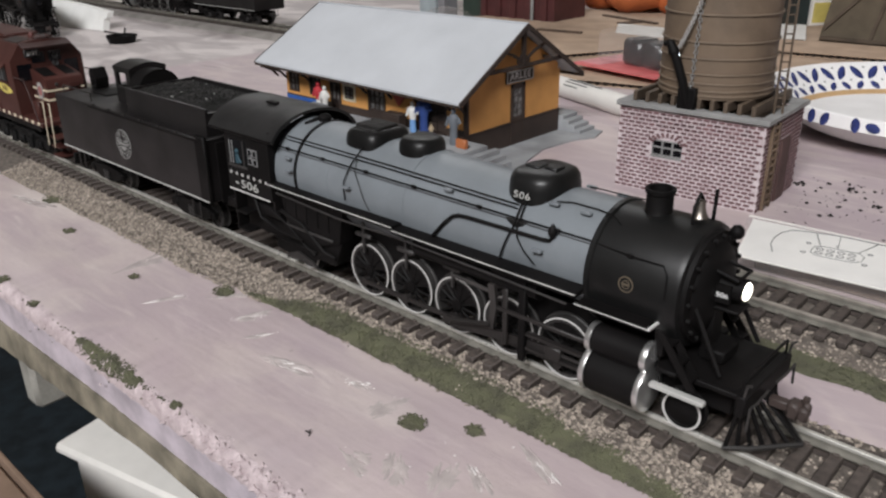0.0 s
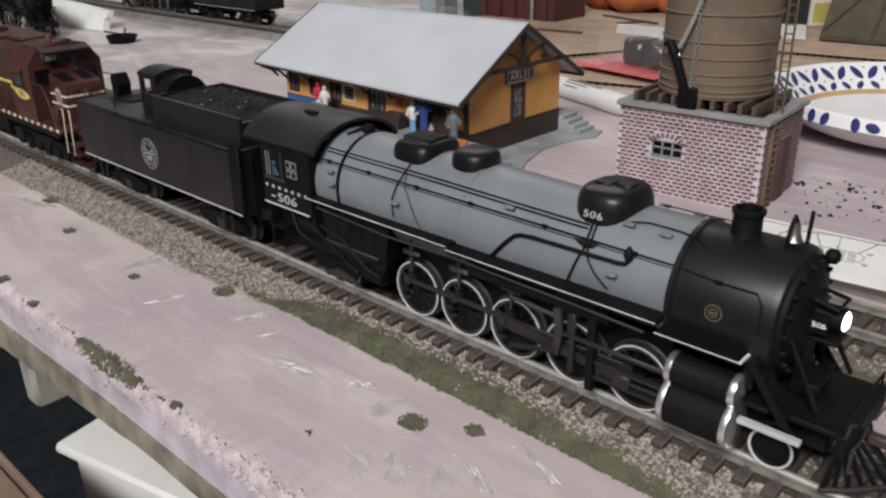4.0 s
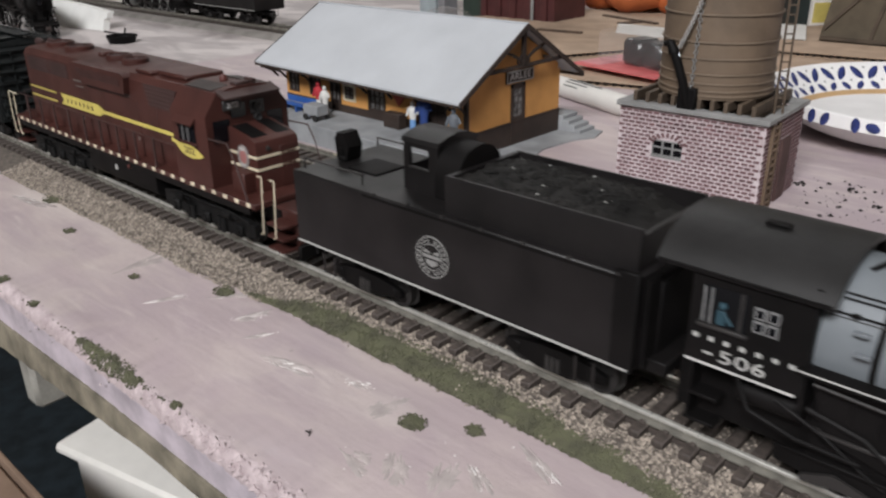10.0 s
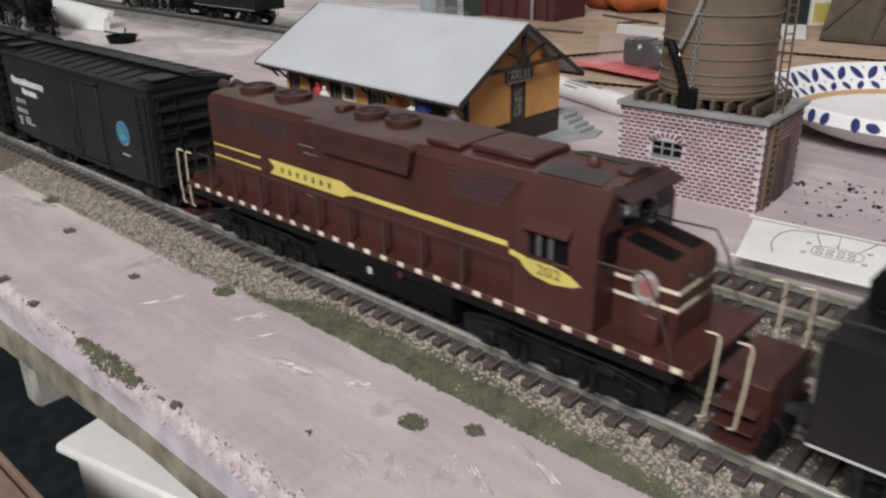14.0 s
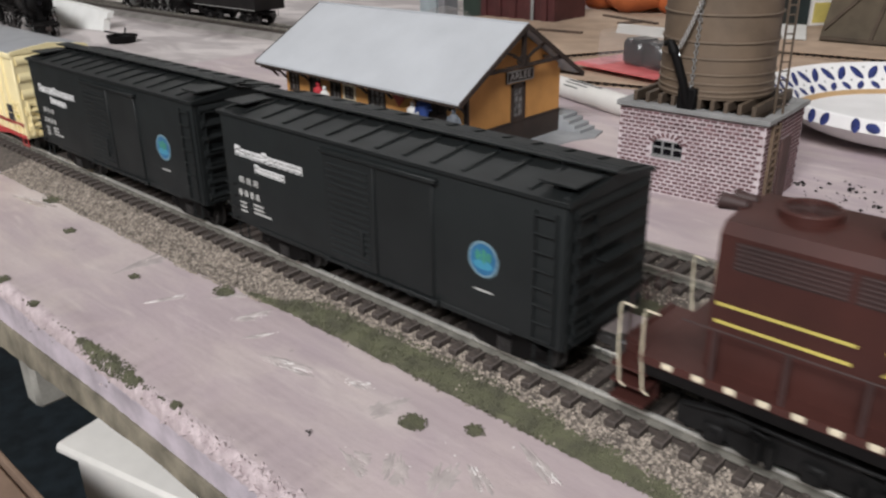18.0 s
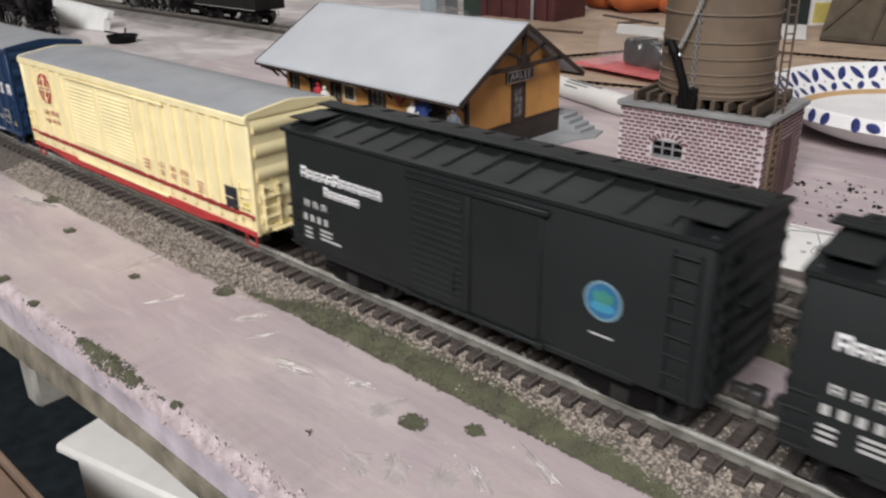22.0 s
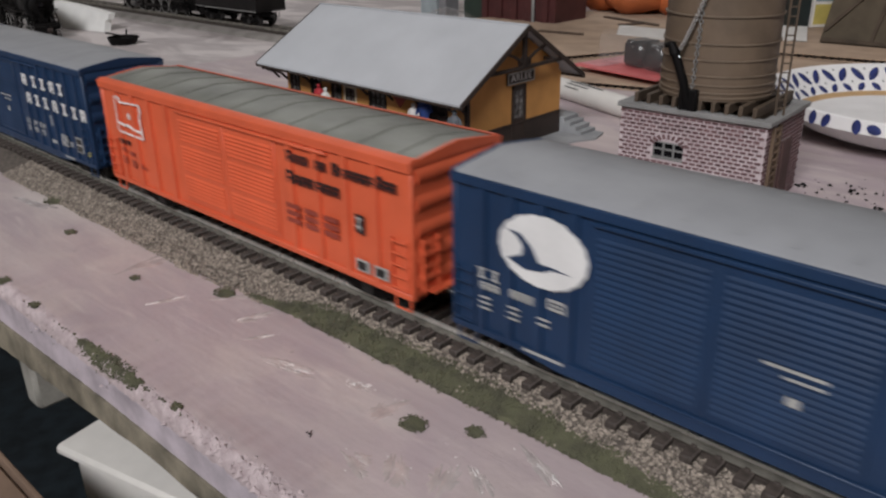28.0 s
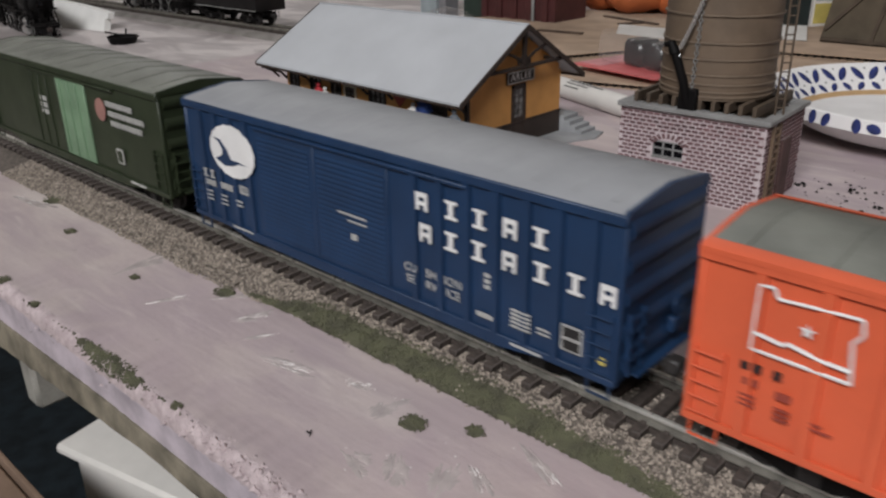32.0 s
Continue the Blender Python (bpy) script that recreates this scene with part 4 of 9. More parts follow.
    disc(c, X(-25), 29.7, 4.9, 4.9, mat("pale_ring", (0.17, 0.27, 0.32), 0.5), y - 0.02, label="pale blue emblem ring")
    disc(c, X(-25), 29.7, 4.25, 4.25, SKY, y - 0.06, label="round blue emblem")
    disc(c, X(-25), 28.2, 3.2, 1.2, mat("light_blue_emblem", (0.05, 0.25, 0.38), 0.5), y - 0.09)
    for e, h in ((-1.7, 2.0), (0.2, 2.7), (1.9, 1.8)):
        disc(c, X(-25 + e), 30.6, 0.75, h * 0.75, TEAL, y - 0.12)
    bars(c, [(X(-28), X(-22), 20.8, 21.3)], LETTER, y)
    under(c, L, z0, DKGREEN, 22)
    return c


def boxcar_50(name, label, front, L, m, roofm, z0, z1, style):
    """Fifty-foot boxcar with outside posts, corrugated plug doors, pressed ends and a flat ribbed roof."""
    w = 18.5
    c = car_base(name, label, front, L)

    def X(d):
        return L / 2 + d
    s = Shape()
    s.prism([(-w + 0.5, z0), (-w + 0.5, z1 - 0.2), (w - 0.5, z1 - 0.2), (w - 0.5, z0)], "x", -L / 2 + 0.9, L / 2 - 0.9)
    part("body", s, m, c)
    end_panels(c, L - 0.6, z0 + 1, z1 - 0.5, w, m, 5)
    for e in (-1, 1):
        for d in (-1, 1):
            part("corner_post", Shape().box(e * (L / 2) - 1.6 if e > 0 else -L / 2, L / 2 if e > 0 else -L / 2 + 1.6, min(d * w, d * (w - 1.6)), max(d * w, d * (w - 1.6)), z0, z1, 0.4), m, c)
    # top chord, eave and roof
    for d in (-1, 1):
        part("top_chord", Shape().box(-L / 2, L / 2, d * w - 0.55, d * w + 0.55, z1 - 2.6, z1, 0.3), m, c)
        s = Shape()
        s.box(-L / 2 + 0.3, L / 2 - 0.3, d * w - 0.35, d * w + 0.35, z0, z0 + 1.8, 0.15)
        if style != "orange":
            s.prism([(-L / 2 + 20, z0 + 0.2), (-L / 2 + 34, z0 - 1.6), (L / 2 - 34, z0 - 1.6), (L / 2 - 20, z0 + 0.2)], "y", d * w - 0.3, d * w + 0.3)
        part("side_sill", s, RED if style == "cream" else m, c)
    s = Shape()
    s.prism([(-w - 0.2, z1 - 0.4), (-w + 0.8, z1 + 0.5), (-w * 0.45, z1 + 1.75), (0, z1 + 2.7), (w * 0.45, z1 + 1.75), (w - 0.8, z1 + 0.5), (w + 0.2, z1 - 0.4)], "x", -L / 2 + 1.0, L / 2 - 1.0)
    roof = part("roof", s, roofm, c)
    if style == "orange":
        for d in (-1, 1):
            part("eave_strip", Shape().prism([(d * (w - 1.5), z1 - 0.2), (d * (w + 0.7), z1 - 0.9), (d * (w + 0.7), z1 + 0.25), (d * (w - 1.0), z1 + 1.05), (d * (w - 2.6), z1 + 1.15)], "x", -L / 2 + 0.2, L / 2 - 0.2), m, c)
    if style in ("orange", "green"):
        for k in range(11):
            x = -L / 2 + L * (k + 0.5) / 11
            s = Shape()
            s.add([(x + a, y, z) for a in (-0.4, 0.0, 0.4) for y, z in [(-w * 0.84, z1 + 0.75 + (0.0 if a else 0.4)), (-w * 0.45, z1 + 1.7 + (0.0 if a else 0.5)), (0, z1 + 2.6 + (0 if a else 0.5)), (w * 0.45, z1 + 1.7 + (0.0 if a else 0.5)), (w * 0.84, z1 + 0.75 + (0.0 if a else 0.4))]],
                  [(i + 5 * j, i + 1 + 5 * j, i + 6 + 5 * j, i + 5 + 5 * j) for i in range(4) for j in range(2)])
            part("roof_rib", s, roofm, roof)
    else:
        for k in range(16):
            x = -L / 2 + L * (k + 0.5) / 16
            s = Shape()
            s.add([(x + a, y, z + (0.0 if a else 0.16)) for a in (-1.6, 0, 1.6) for y, z in [(-w * 0.8, z1 + 0.86), (-w * 0.45, z1 + 1.74), (0, z1 + 2.69), (w * 0.45, z1 + 1.74), (w * 0.8, z1 + 0.86)]],
                  [(i + 5 * j, i + 1 + 5 * j, i + 6 + 5 * j, i + 5 + 5 * j) for i in range(4) for j in range(2)])
            part("roof_rib", s, roofm, roof)
    for e in (-1, 1):
        part("roof_end_cap", Shape().prism([(-w - 0.2, z1 - 0.8), (-w + 0.6, z1 + 0.6), (-w * 0.45, z1 + 1.95), (0, z1 + 2.9), (w * 0.45, z1 + 1.95), (w - 0.6, z1 + 0.6), (w + 0.2, z1 - 0.8)], "x", min(e * L / 2, e * (L / 2 - 1.2)), max(e * L / 2, e * (L / 2 - 1.2))), m, c)
    y = -w + 0.5
    dl, dm, dr = {"cream": (-133, -105, -77), "blue": (-134, -105.5, -73.5), "orange": (-117.5, -89, -60.3), "green": (-117, -88, -60)}[style]
    first, pitch, count = {"cream": (-71.5, 8.3, 8), "blue": (-63.4, 9.25, 7), "orange": (-52.3, 12.7, 4), "green": (-52, 10, 5)}[style]
    posts = [first + pitch * k for k in range(count)]
    for k in range(4):
        posts.append(-L + 4 + (dl + L - 4) * (k + 0.7) / 4.3)
    if style != "green":
        for d in posts:
            part("side_post", Shape().prism([(X(d) - 1.35, y + 0.1), (X(d) - 1.1, y - 1.1), (X(d) + 1.1, y - 1.1), (X(d) + 1.35, y + 0.1)], "z", 12.6 if style == "cream" else z0 + 1.6, z1 - 2.4), m, c)
    zd = {"cream": 17.2, "orange": 13.4}.get(style, z0 + 2.2)
    for a, b, dm_ in ((dl, dm - 0.6, m), (dm + 0.6, dr, m)) if style != "green" else ((-117, -88.5, m), (-87.5, -60.5, LTGREEN)):
        door = part("door", Shape().box(X(a), X(b), y - 0.5, y + 0.2, zd, z1 - 3.8, 0.15), dm_, c, "pale green plug door" if dm_ is LTGREEN else "")
        if style != "green":
            s = Shape()
            n = 16 if style == "cream" else 21
            for k in range(n):
                if k in (6, 14) and style == "orange":
                    continue
                z = zd + 1.6 + k * (z1 - zd - 7.4) / n
                h = (z1 - zd - 7.4) / n
                r = 0.85 if style == "blue" else 1.1
                s.prism([(y - 0.4, z), (y - r, z + 0.16 * h), (y - r + 0.05, z + 0.36 * h), (y - 0.4, z + 0.78 * h)], "x", X(a) + 1.2, X(b) - 1.2)
            part("door_corrugation", s, dm_, door)
        else:
            for k in range(3):
                part("door_bar", Shape().box(X(a) + 8 * k + 3, X(a) + 8 * k + 3.8, y - 1.0, y - 0.3, z0 + 3, z1 - 5, 0.1), dm_, door)
    part("door_track", Shape().box(X(dl), X(dr + (dr - dm) * 0.9), y - 1.5, y + 0.2, z1 - 3.9, z1 - 2.9, 0.2), m, c)
    part("door_track", Shape().box(X(dl), X(dr + 20), y - 1.2, y + 0.2, z0 + 1.2, z0 + 2.1, 0.2), m, c)
    part("door_post", Shape().box(X(dm) - 0.6, X(dm) + 0.6, y - 0.7, y + 0.2, z0 + 2, z1 - 3.5, 0.15), m, c)
    ladder(c, X(-4.8), y - 0.4, z0 + 3, z0 + 17, 6.5, 5, m)
    ladder(c, X(-L + 4.8), y - 0.4, z0 + 3, z0 + 17, 6.5, 5, m)
    ladder(c, -12, L / 2 + 0.3, z0 + 3, z0 + 17, 6, 5, m, face="x")
    part("brake_wheel", Shape().ring((L / 2 + 1.6, 6, z0 + 13), (1, 0, 0), 2.6, 0.5, 20).cyl((L / 2, 6, z0 + 13), (L / 2 + 1.8, 6, z0 + 13), 0.5, n=8).box(L / 2 + 1.4, L / 2 + 1.8, 3.6, 8.4, z0 + 12.8, z0 + 13.2).box(L / 2 + 1.4, L / 2 + 1.8, 5.8, 6.2, z0 + 10.6, z0 + 15.4), m, c)
    part("brake_box", Shape().box(L / 2, L / 2 + 2.0, 3.5, 8.5, z0 + 6, z0 + 10, 0.3), m, c)
    part("crossover_step", Shape().box(L / 2, L / 2 + 2.5, -13, 13, z0 + 1.5, z0 + 2.0), m, c)
    for e in (-1, 1):
        part("stirrup", Shape().tube([(e * (L / 2 - 2), y + 0.3, z0 + 1), (e * (L / 2 - 2), y + 0.3, z0 - 4), (e * (L / 2 - 8), y + 0.3, z0 - 4), (e * (L / 2 - 8), y + 0.3, z0 + 1)], 0.4, 5), RED if style == "cream" else m, c)
    f = y - 1.12
    if style == "blue":
        ex, ez = X(-147.3), 37.4
        rim = [(ex + 12.6 * g * math.cos(a), ez + 8.9 * g * math.sin(a)) for a, g in ((2 * math.pi * k / 120, 1 + 0.012 * math.sin(2 * math.pi * k / 120 * 18)) for k in range(120))]
        part("emblem", Shape().prism(rim, "y", f - 0.06, f + 0.3), WHITE, c, "white scalloped oval emblem", smooth=False)
        bird = [(-10.1, 3.6), (-6.2, 3.3), (-2.8, 0.6), (-0.6, -2.9), (3.1, -2.8), (8.5, -3.5), (3.2, -3.6), (0.3, -4.8), (-4.6, -5.5), (-10.0, -3.8), (-5.7, -1.9), (-5.4, 0.3), (-7.2, 2.3)]
        part("bird_shape", Shape().prism([(ex + a, ez + b) for a, b in bird], "y", f - 0.12, f), BLUE, c, "navy flying bird shape", smooth=False)
        # the railway's name as letter-sized shapes
        for k, d in enumerate((-60.0, -49.7, -40.3, -30.8, -22.0)):
            letter_blocks(c, X(d - 3), X(d + 3), 38.2, 43.1, 1, WHITE, f, fill=0.62, shape=("gate", "slab", "slab")[k % 3])
        for k, d in enumerate((-58.8, -49.8, -40.6, -30.8, -21.4, -11.8, -3.2)):
            letter_blocks(c, X(d - 3), X(d + 3), 29.6, 34.6, 1, WHITE, f, fill=0.62, shape=("gate", "slab", "slab")[k % 3])
        for k, (a, b) in enumerate((("CU", "SE"), ("SH", "RV"), ("ION", "ICE"))):
            lettering("lettering", a, 2.5, LETTER, c, (X(-64.7 + 7.8 * k), f, 20.6), label="dull white stencilled words")
            lettering("lettering", b, 2.5, LETTER, c, (X(-64.7 + 7.8 * k), f, 17.2), label="dull white stencilled words")
        letter_blocks(c, X(-167.5), X(-159), 25.6, 28.4, 2, LETTER, f, fill=0.6, shape="slab")
        letter_blocks(c, X(-166), X(-159.5), 22.6, 24.6, 3, LETTER, f, fill=0.7)
        letter_blocks(c, X(-156.5), X(-149), 23.0, 25.2, 4, LETTER, f, fill=0.7)
        bars(c, [(X(-145), X(-140), 25.9, 26.4), (X(-145), X(-140), 23.7, 24.2), (X(-145), X(-144.4), 24.2, 25.9), (X(-140.6), X(-140), 24.2, 25.9), (X(-143.4), X(-141.6), 24.8, 25.3)], LETTER, f)
        bars(c, [(X(-166 + 9 * j), X(-162.4 + 9 * j), 20.2 - 1.5 * k, 20.6 - 1.5 * k) for j in range(3) for k in range((3, 3, 2)[j])], LETTER, f)
        bars(c, [(X(-94.5), X(-82.2), 29.4, 29.9), (X(-90.3), X(-82.3), 27.6, 28.0), (X(-89), X(-86.5), 22.2, 24)], LETTER, y - 1.0)
        bars(c, [(X(-38.5), X(-36.5), 26 - 1.6 * k, 26.9 - 1.6 * k) for k in range(3)] + [(X(-41), X(-35.5), 14.4, 15.6)], LETTER, f)
        bars(c, [(X(-30), X(-24), 19.5 - 1.1 * k, 20.0 - 1.1 * k) for k in range(5)] + [(X(-22), X(-18), 17.2, 17.6), (X(-22), X(-18), 16.0, 16.4)], LETTER, f)
        part("stencil_panel", Shape().box(X(-15), X(-9), f - 0.05, f + 0.3, 14.6, 21.2), LETTER, c, smooth=False)
        part("stencil_field", Shape().box(X(-14.4), X(-9.6), f - 0.1, f + 0.3, 18.3, 20.8).box(X(-14.4), X(-9.6), f - 0.1, f + 0.3, 15.0, 17.5), mat("black_panel", (0.02, 0.02, 0.02), 0.5), c, smooth=False)
        disc(c, X(-3.6), 15.4, 1.0, 1.0, YELLOW, f)
        bars(c, [(X(-152), X(-140.2), 9.9, 10.6), (X(-30.2), X(-20.5), 9.6, 10.3)], LETTER, -w - 0.36)
    if style == "cream":
        stripe = mat("dark_red_stripe", (0.30, 0.02, 0.02), 0.5)
        s = Shape().box(-L / 2 + 0.4, L / 2 - 0.4, f - 0.1, f + 0.5, 15.2, 16.7)
        part("stripe", s, stripe, c, smooth=False)
        red = mat("red_emblem", (0.40, 0.035, 0.03), 0.5)
        ex, ez = X(-154.8), 38.6
        disc(c, ex, ez, 6.7, 6.5, red, f, label="red round emblem with a cream cross")
        s = Shape().box(ex - 0.75, ex + 0.75, f - 0.12, f, ez - 6.2, ez + 6.2).box(ex - 6.4, ex + 6.4, f - 0.12, f, ez - 1.1, ez + 1.1)
        s.ring((ex, f - 0.06, ez), (0, 1, 0), 4.5, 0.4, 32, 0.07)
        part("emblem_cross", s, CREAM, c, smooth=False)
        bars(c, [(ex - 5.4 + 1.6 * k, ex - 4.4 + 1.6 * k, ez - 0.5, ez + 0.5) for k in range(7)], red, f - 0.13)
        pale = mat("faded_red_lettering", (0.48, 0.22, 0.14), 0.6)
        letter_blocks(c, X(-160), X(-156), 26.6, 28.6, 2, pale, f)
        letter_blocks(c, X(-152.6), X(-146.6), 27.0, 29.0, 3, pale, f)
        letter_blocks(c, X(-160), X(-156), 23.2, 24.8, 2, pale, f)
        letter_blocks(c, X(-152.6), X(-146.6), 23.6, 25.2, 3, pale, f)
        for k, (a, b) in enumerate((("CU", "SE"), ("SH", "RV"), ("ION", "ICE"))):
            lettering("lettering", a, 2.2, pale, c, (X(-58 + 8 * k), f, 23), label="faded red stencilled words")
            lettering("lettering", b, 2.2, pale, c, (X(-58 + 8 * k), f, 20), label="faded red stencilled words")
        bars(c, [(X(-72), X(-68), 22.6 - 1.5 * k, 23.1 - 1.5 * k) for k in range(3)] + [(X(-34), X(-29), 21.6 - 1.2 * k, 22 - 1.2 * k) for k in range(4)], pale, f)
        part("stencil_panel", Shape().box(X(-16), X(-9.8), f - 0.08, f + 0.3, 21, 24.6).box(X(-16), X(-9.8), f - 0.08, f + 0.3, 17, 20.4), mat("navy_panel", (0.015, 0.018, 0.03), 0.5), c, smooth=False)
        disc(c, X(-3.8), 19.4, 2.0, 1.3, YELLOW, f)
    if style == "orange":
        s = Shape()
        out = [(-160.8, 31.4), (-160.8, 45), (-158, 45.2), (-157, 43.2), (-151, 43.6), (-142.3, 44), (-141.8, 41), (-143.3, 39), (-142.3, 31)]
        for (a, b), (e, g) in zip(out, out[1:] + out[:1]):
            s.tube([(X(a - 1.5), f + 0.2, b), (X(e - 1.5), f + 0.2, g)], 0.36, 5)
        s.tube([(X(-162), f + 0.2, 35), (X(-156.4), f + 0.2, 34.2), (X(-155.6), f + 0.2, 34.8), (X(-149), f + 0.2, 33.6), (X(-144), f + 0.2, 33.4)], 0.48, 5)
        part("outline_emblem", s, WHITE, c, "white outline map emblem")
        s = Shape()
        s.prism([(X(-152.5) + q * math.sin(k * math.pi / 5), 38.6 + q * math.cos(k * math.pi / 5)) for k in range(10) for q in ((1.5,) if k % 2 == 0 else (0.6,))], "y", f - 0.14, f + 0.2)
        part("star_mark", s, WHITE, c, smooth=False)
        ink = mat("black_ink", (0.03, 0.015, 0.015), 0.6)
        letter_blocks(c, X(-53.4), X(-5), 40.5, 43.4, 18, ink, f, skip=(4, 7), fill=0.8, tall=(0, 8, 15))
        letter_blocks(c, X(-54), X(-29), 33.8, 37, 7, ink, f, fill=0.8, tall=(0,))
        faded = mat("faded_brown_ink", (0.30, 0.055, 0.035), 0.6)
        bars(c, [(X(-163.6), X(-161.9), 26.6, 28.4), (X(-161.2), X(-159.5), 26.6, 28.4), (X(-157.2), X(-155.6), 26.6, 28.4)], ink, f)
        bars(c, [(X(-162.8), X(-161.8), 23.4, 25), (X(-160.8), X(-159.8), 23.4, 25), (X(-156.2), X(-153.2), 22.6, 24.2)] + [(X(-163), X(-160), 20.8 - 1.1 * k, 21.3 - 1.1 * k) for k in range(3)] + [(X(-156), X(-153), 20.2 - 1.1 * k, 20.7 - 1.1 * k) for k in range(3)] + [(X(-149), X(-147), 19.9, 20.3), (X(-149), X(-145), 18.8, 19.2)], faded, f)
        bars(c, [(X(-55 + 9 * j), X(-48.5 + 9 * j), 25.5 - 2.4 * k, 27 - 2.4 * k) for j in range(3) for k in range(3)], faded, f)
        bars(c, [(X(-22.6), X(-19), 25.4, 31)], ink, f)
        bars(c, [(X(-22.2), X(-19.6), 29.6 - 2.6 * k, 30.2 - 2.6 * k) for k in range(2)] + [(X(-21.2), X(-20.7), 26.2, 30.2)], LETTER, f - 0.06)
        for d in (-20.2, -12.4):
            part("stencil_panel", Shape().box(X(d - 2.8), X(d + 2.8), f - 0.06, f + 0.3, 13.5, 17.1), LETTER, c, smooth=False)
            part("stencil_field", Shape().box(X(d - 2.2), X(d + 1.7), f - 0.1, f + 0.3, 14.0, 16.6), mat("black_panel", (0.02, 0.02, 0.02), 0.5), c, smooth=False)
    if style == "green":
        disc(c, X(-46.5), 37.5, 4.2, 4.6, mat("rust_emblem", (0.33, 0.17, 0.145), 0.5), f, label="small rust red emblem")
        letter_blocks(c, X(-41), X(-20), 39.6, 41.8, 7, LETTER, f, fill=0.9)
        letter_blocks(c, X(-40), X(-12), 35.8, 38.0, 9, LETTER, f, fill=0.9)
        letter_blocks(c, X(-39), X(-14), 32.0, 34.2, 8, LETTER, f, fill=0.9)
        part("stencil_panel", Shape().box(X(-38), X(-33), f - 0.06, f + 0.3, 17, 23), LETTER, c, smooth=False)
        part("stencil_field", Shape().box(X(-37.4), X(-33.6), f - 0.1, f + 0.3, 17.6, 22.4), m, c, smooth=False)
        bars(c, [(X(-30), X(-18), 10.2, 11)], LETTER, f)
        bars(c, [(X(-76), X(-70), 31, 33), (X(-76), X(-70), 28, 30)], LTGREEN, y - 0.55)
        bars(c, [(X(-108), X(-101), 33 - 3 * k, 35 - 3 * k) for k in range(3)], LETTER, y - 0.55)
    under(c, L, z0, m, 26)
    return c


def driver_wheel(parent, x, y, r, start, side, spin):
    """Spoked driving wheel with a counterweight; its tyre has a white rim."""
    s = Shape()
    c = side
    s.lathe([(0.2, 1.1), (1.7, 1.1), (1.8, 0.2), (0.3, 0.2)], (0, 0, 0), (0, c, 0), 14)
    w = part("driving_wheel", s, BLACK, parent, "black spoked driving wheel", (x, y, r))
    spoke = mesh_of("spoke", Shape().tube([(1.4, c * 0.3, 0), (r * 0.86, c * 0.1, 0)], 0.42, 5), BLACK)
    for k in range(13):
        share("spoke", spoke, w, (0, 0, 0), (0, 360 * k / 13, 0))
    pts = [(r * 0.84 * math.cos(a), r * 0.84 * math.sin(a)) for a in (radians(18 + 144 * k / 10) for k in range(11))]
    part("counterweight", Shape().prism(pts + [(-2.2, r * 0.22), (2.2, r * 0.22)], "y", -0.3 if c < 0 else -0.5, 0.5 if c < 0 else 0.3), BLACK, w)
    part("crank_pin", Shape().cyl((0, c * 0.2, -r * 0.42), (0, c * 1.6, -r * 0.42), 1.0, n=12), DARKGREY, w)
    part("tyre", Shape().lathe([(r * 0.82, 0.5), (r * 0.97, 0.5), (r, -1.2), (r * 1.06, -1.5), (r * 1.06, -2.0), (r * 0.8, -2.0)], (0, 0, 0), (0, c, 0), 36, hollow=True), DARKGREY, w)
    part("rim", Shape().ring((0, c * 0.62, 0), (0, 1, 0), r * 0.945, r * 0.043, 40, 0.12), STRIPE, w, "white painted wheel rim")
    if spin:
        ROLLERS.append((w, x, y, r, start))
    else:
        w.matrix_basis = pose(x * K, y * K, r * K, 0, start, 0)
    return w


def arc(r, cz, a0, a1, n, x):
    return [(x, r * math.cos(radians(a0 + (a1 - a0) * k / n)), cz + r * math.sin(radians(a0 + (a1 - a0) * k / n))) for k in range(n + 1)]


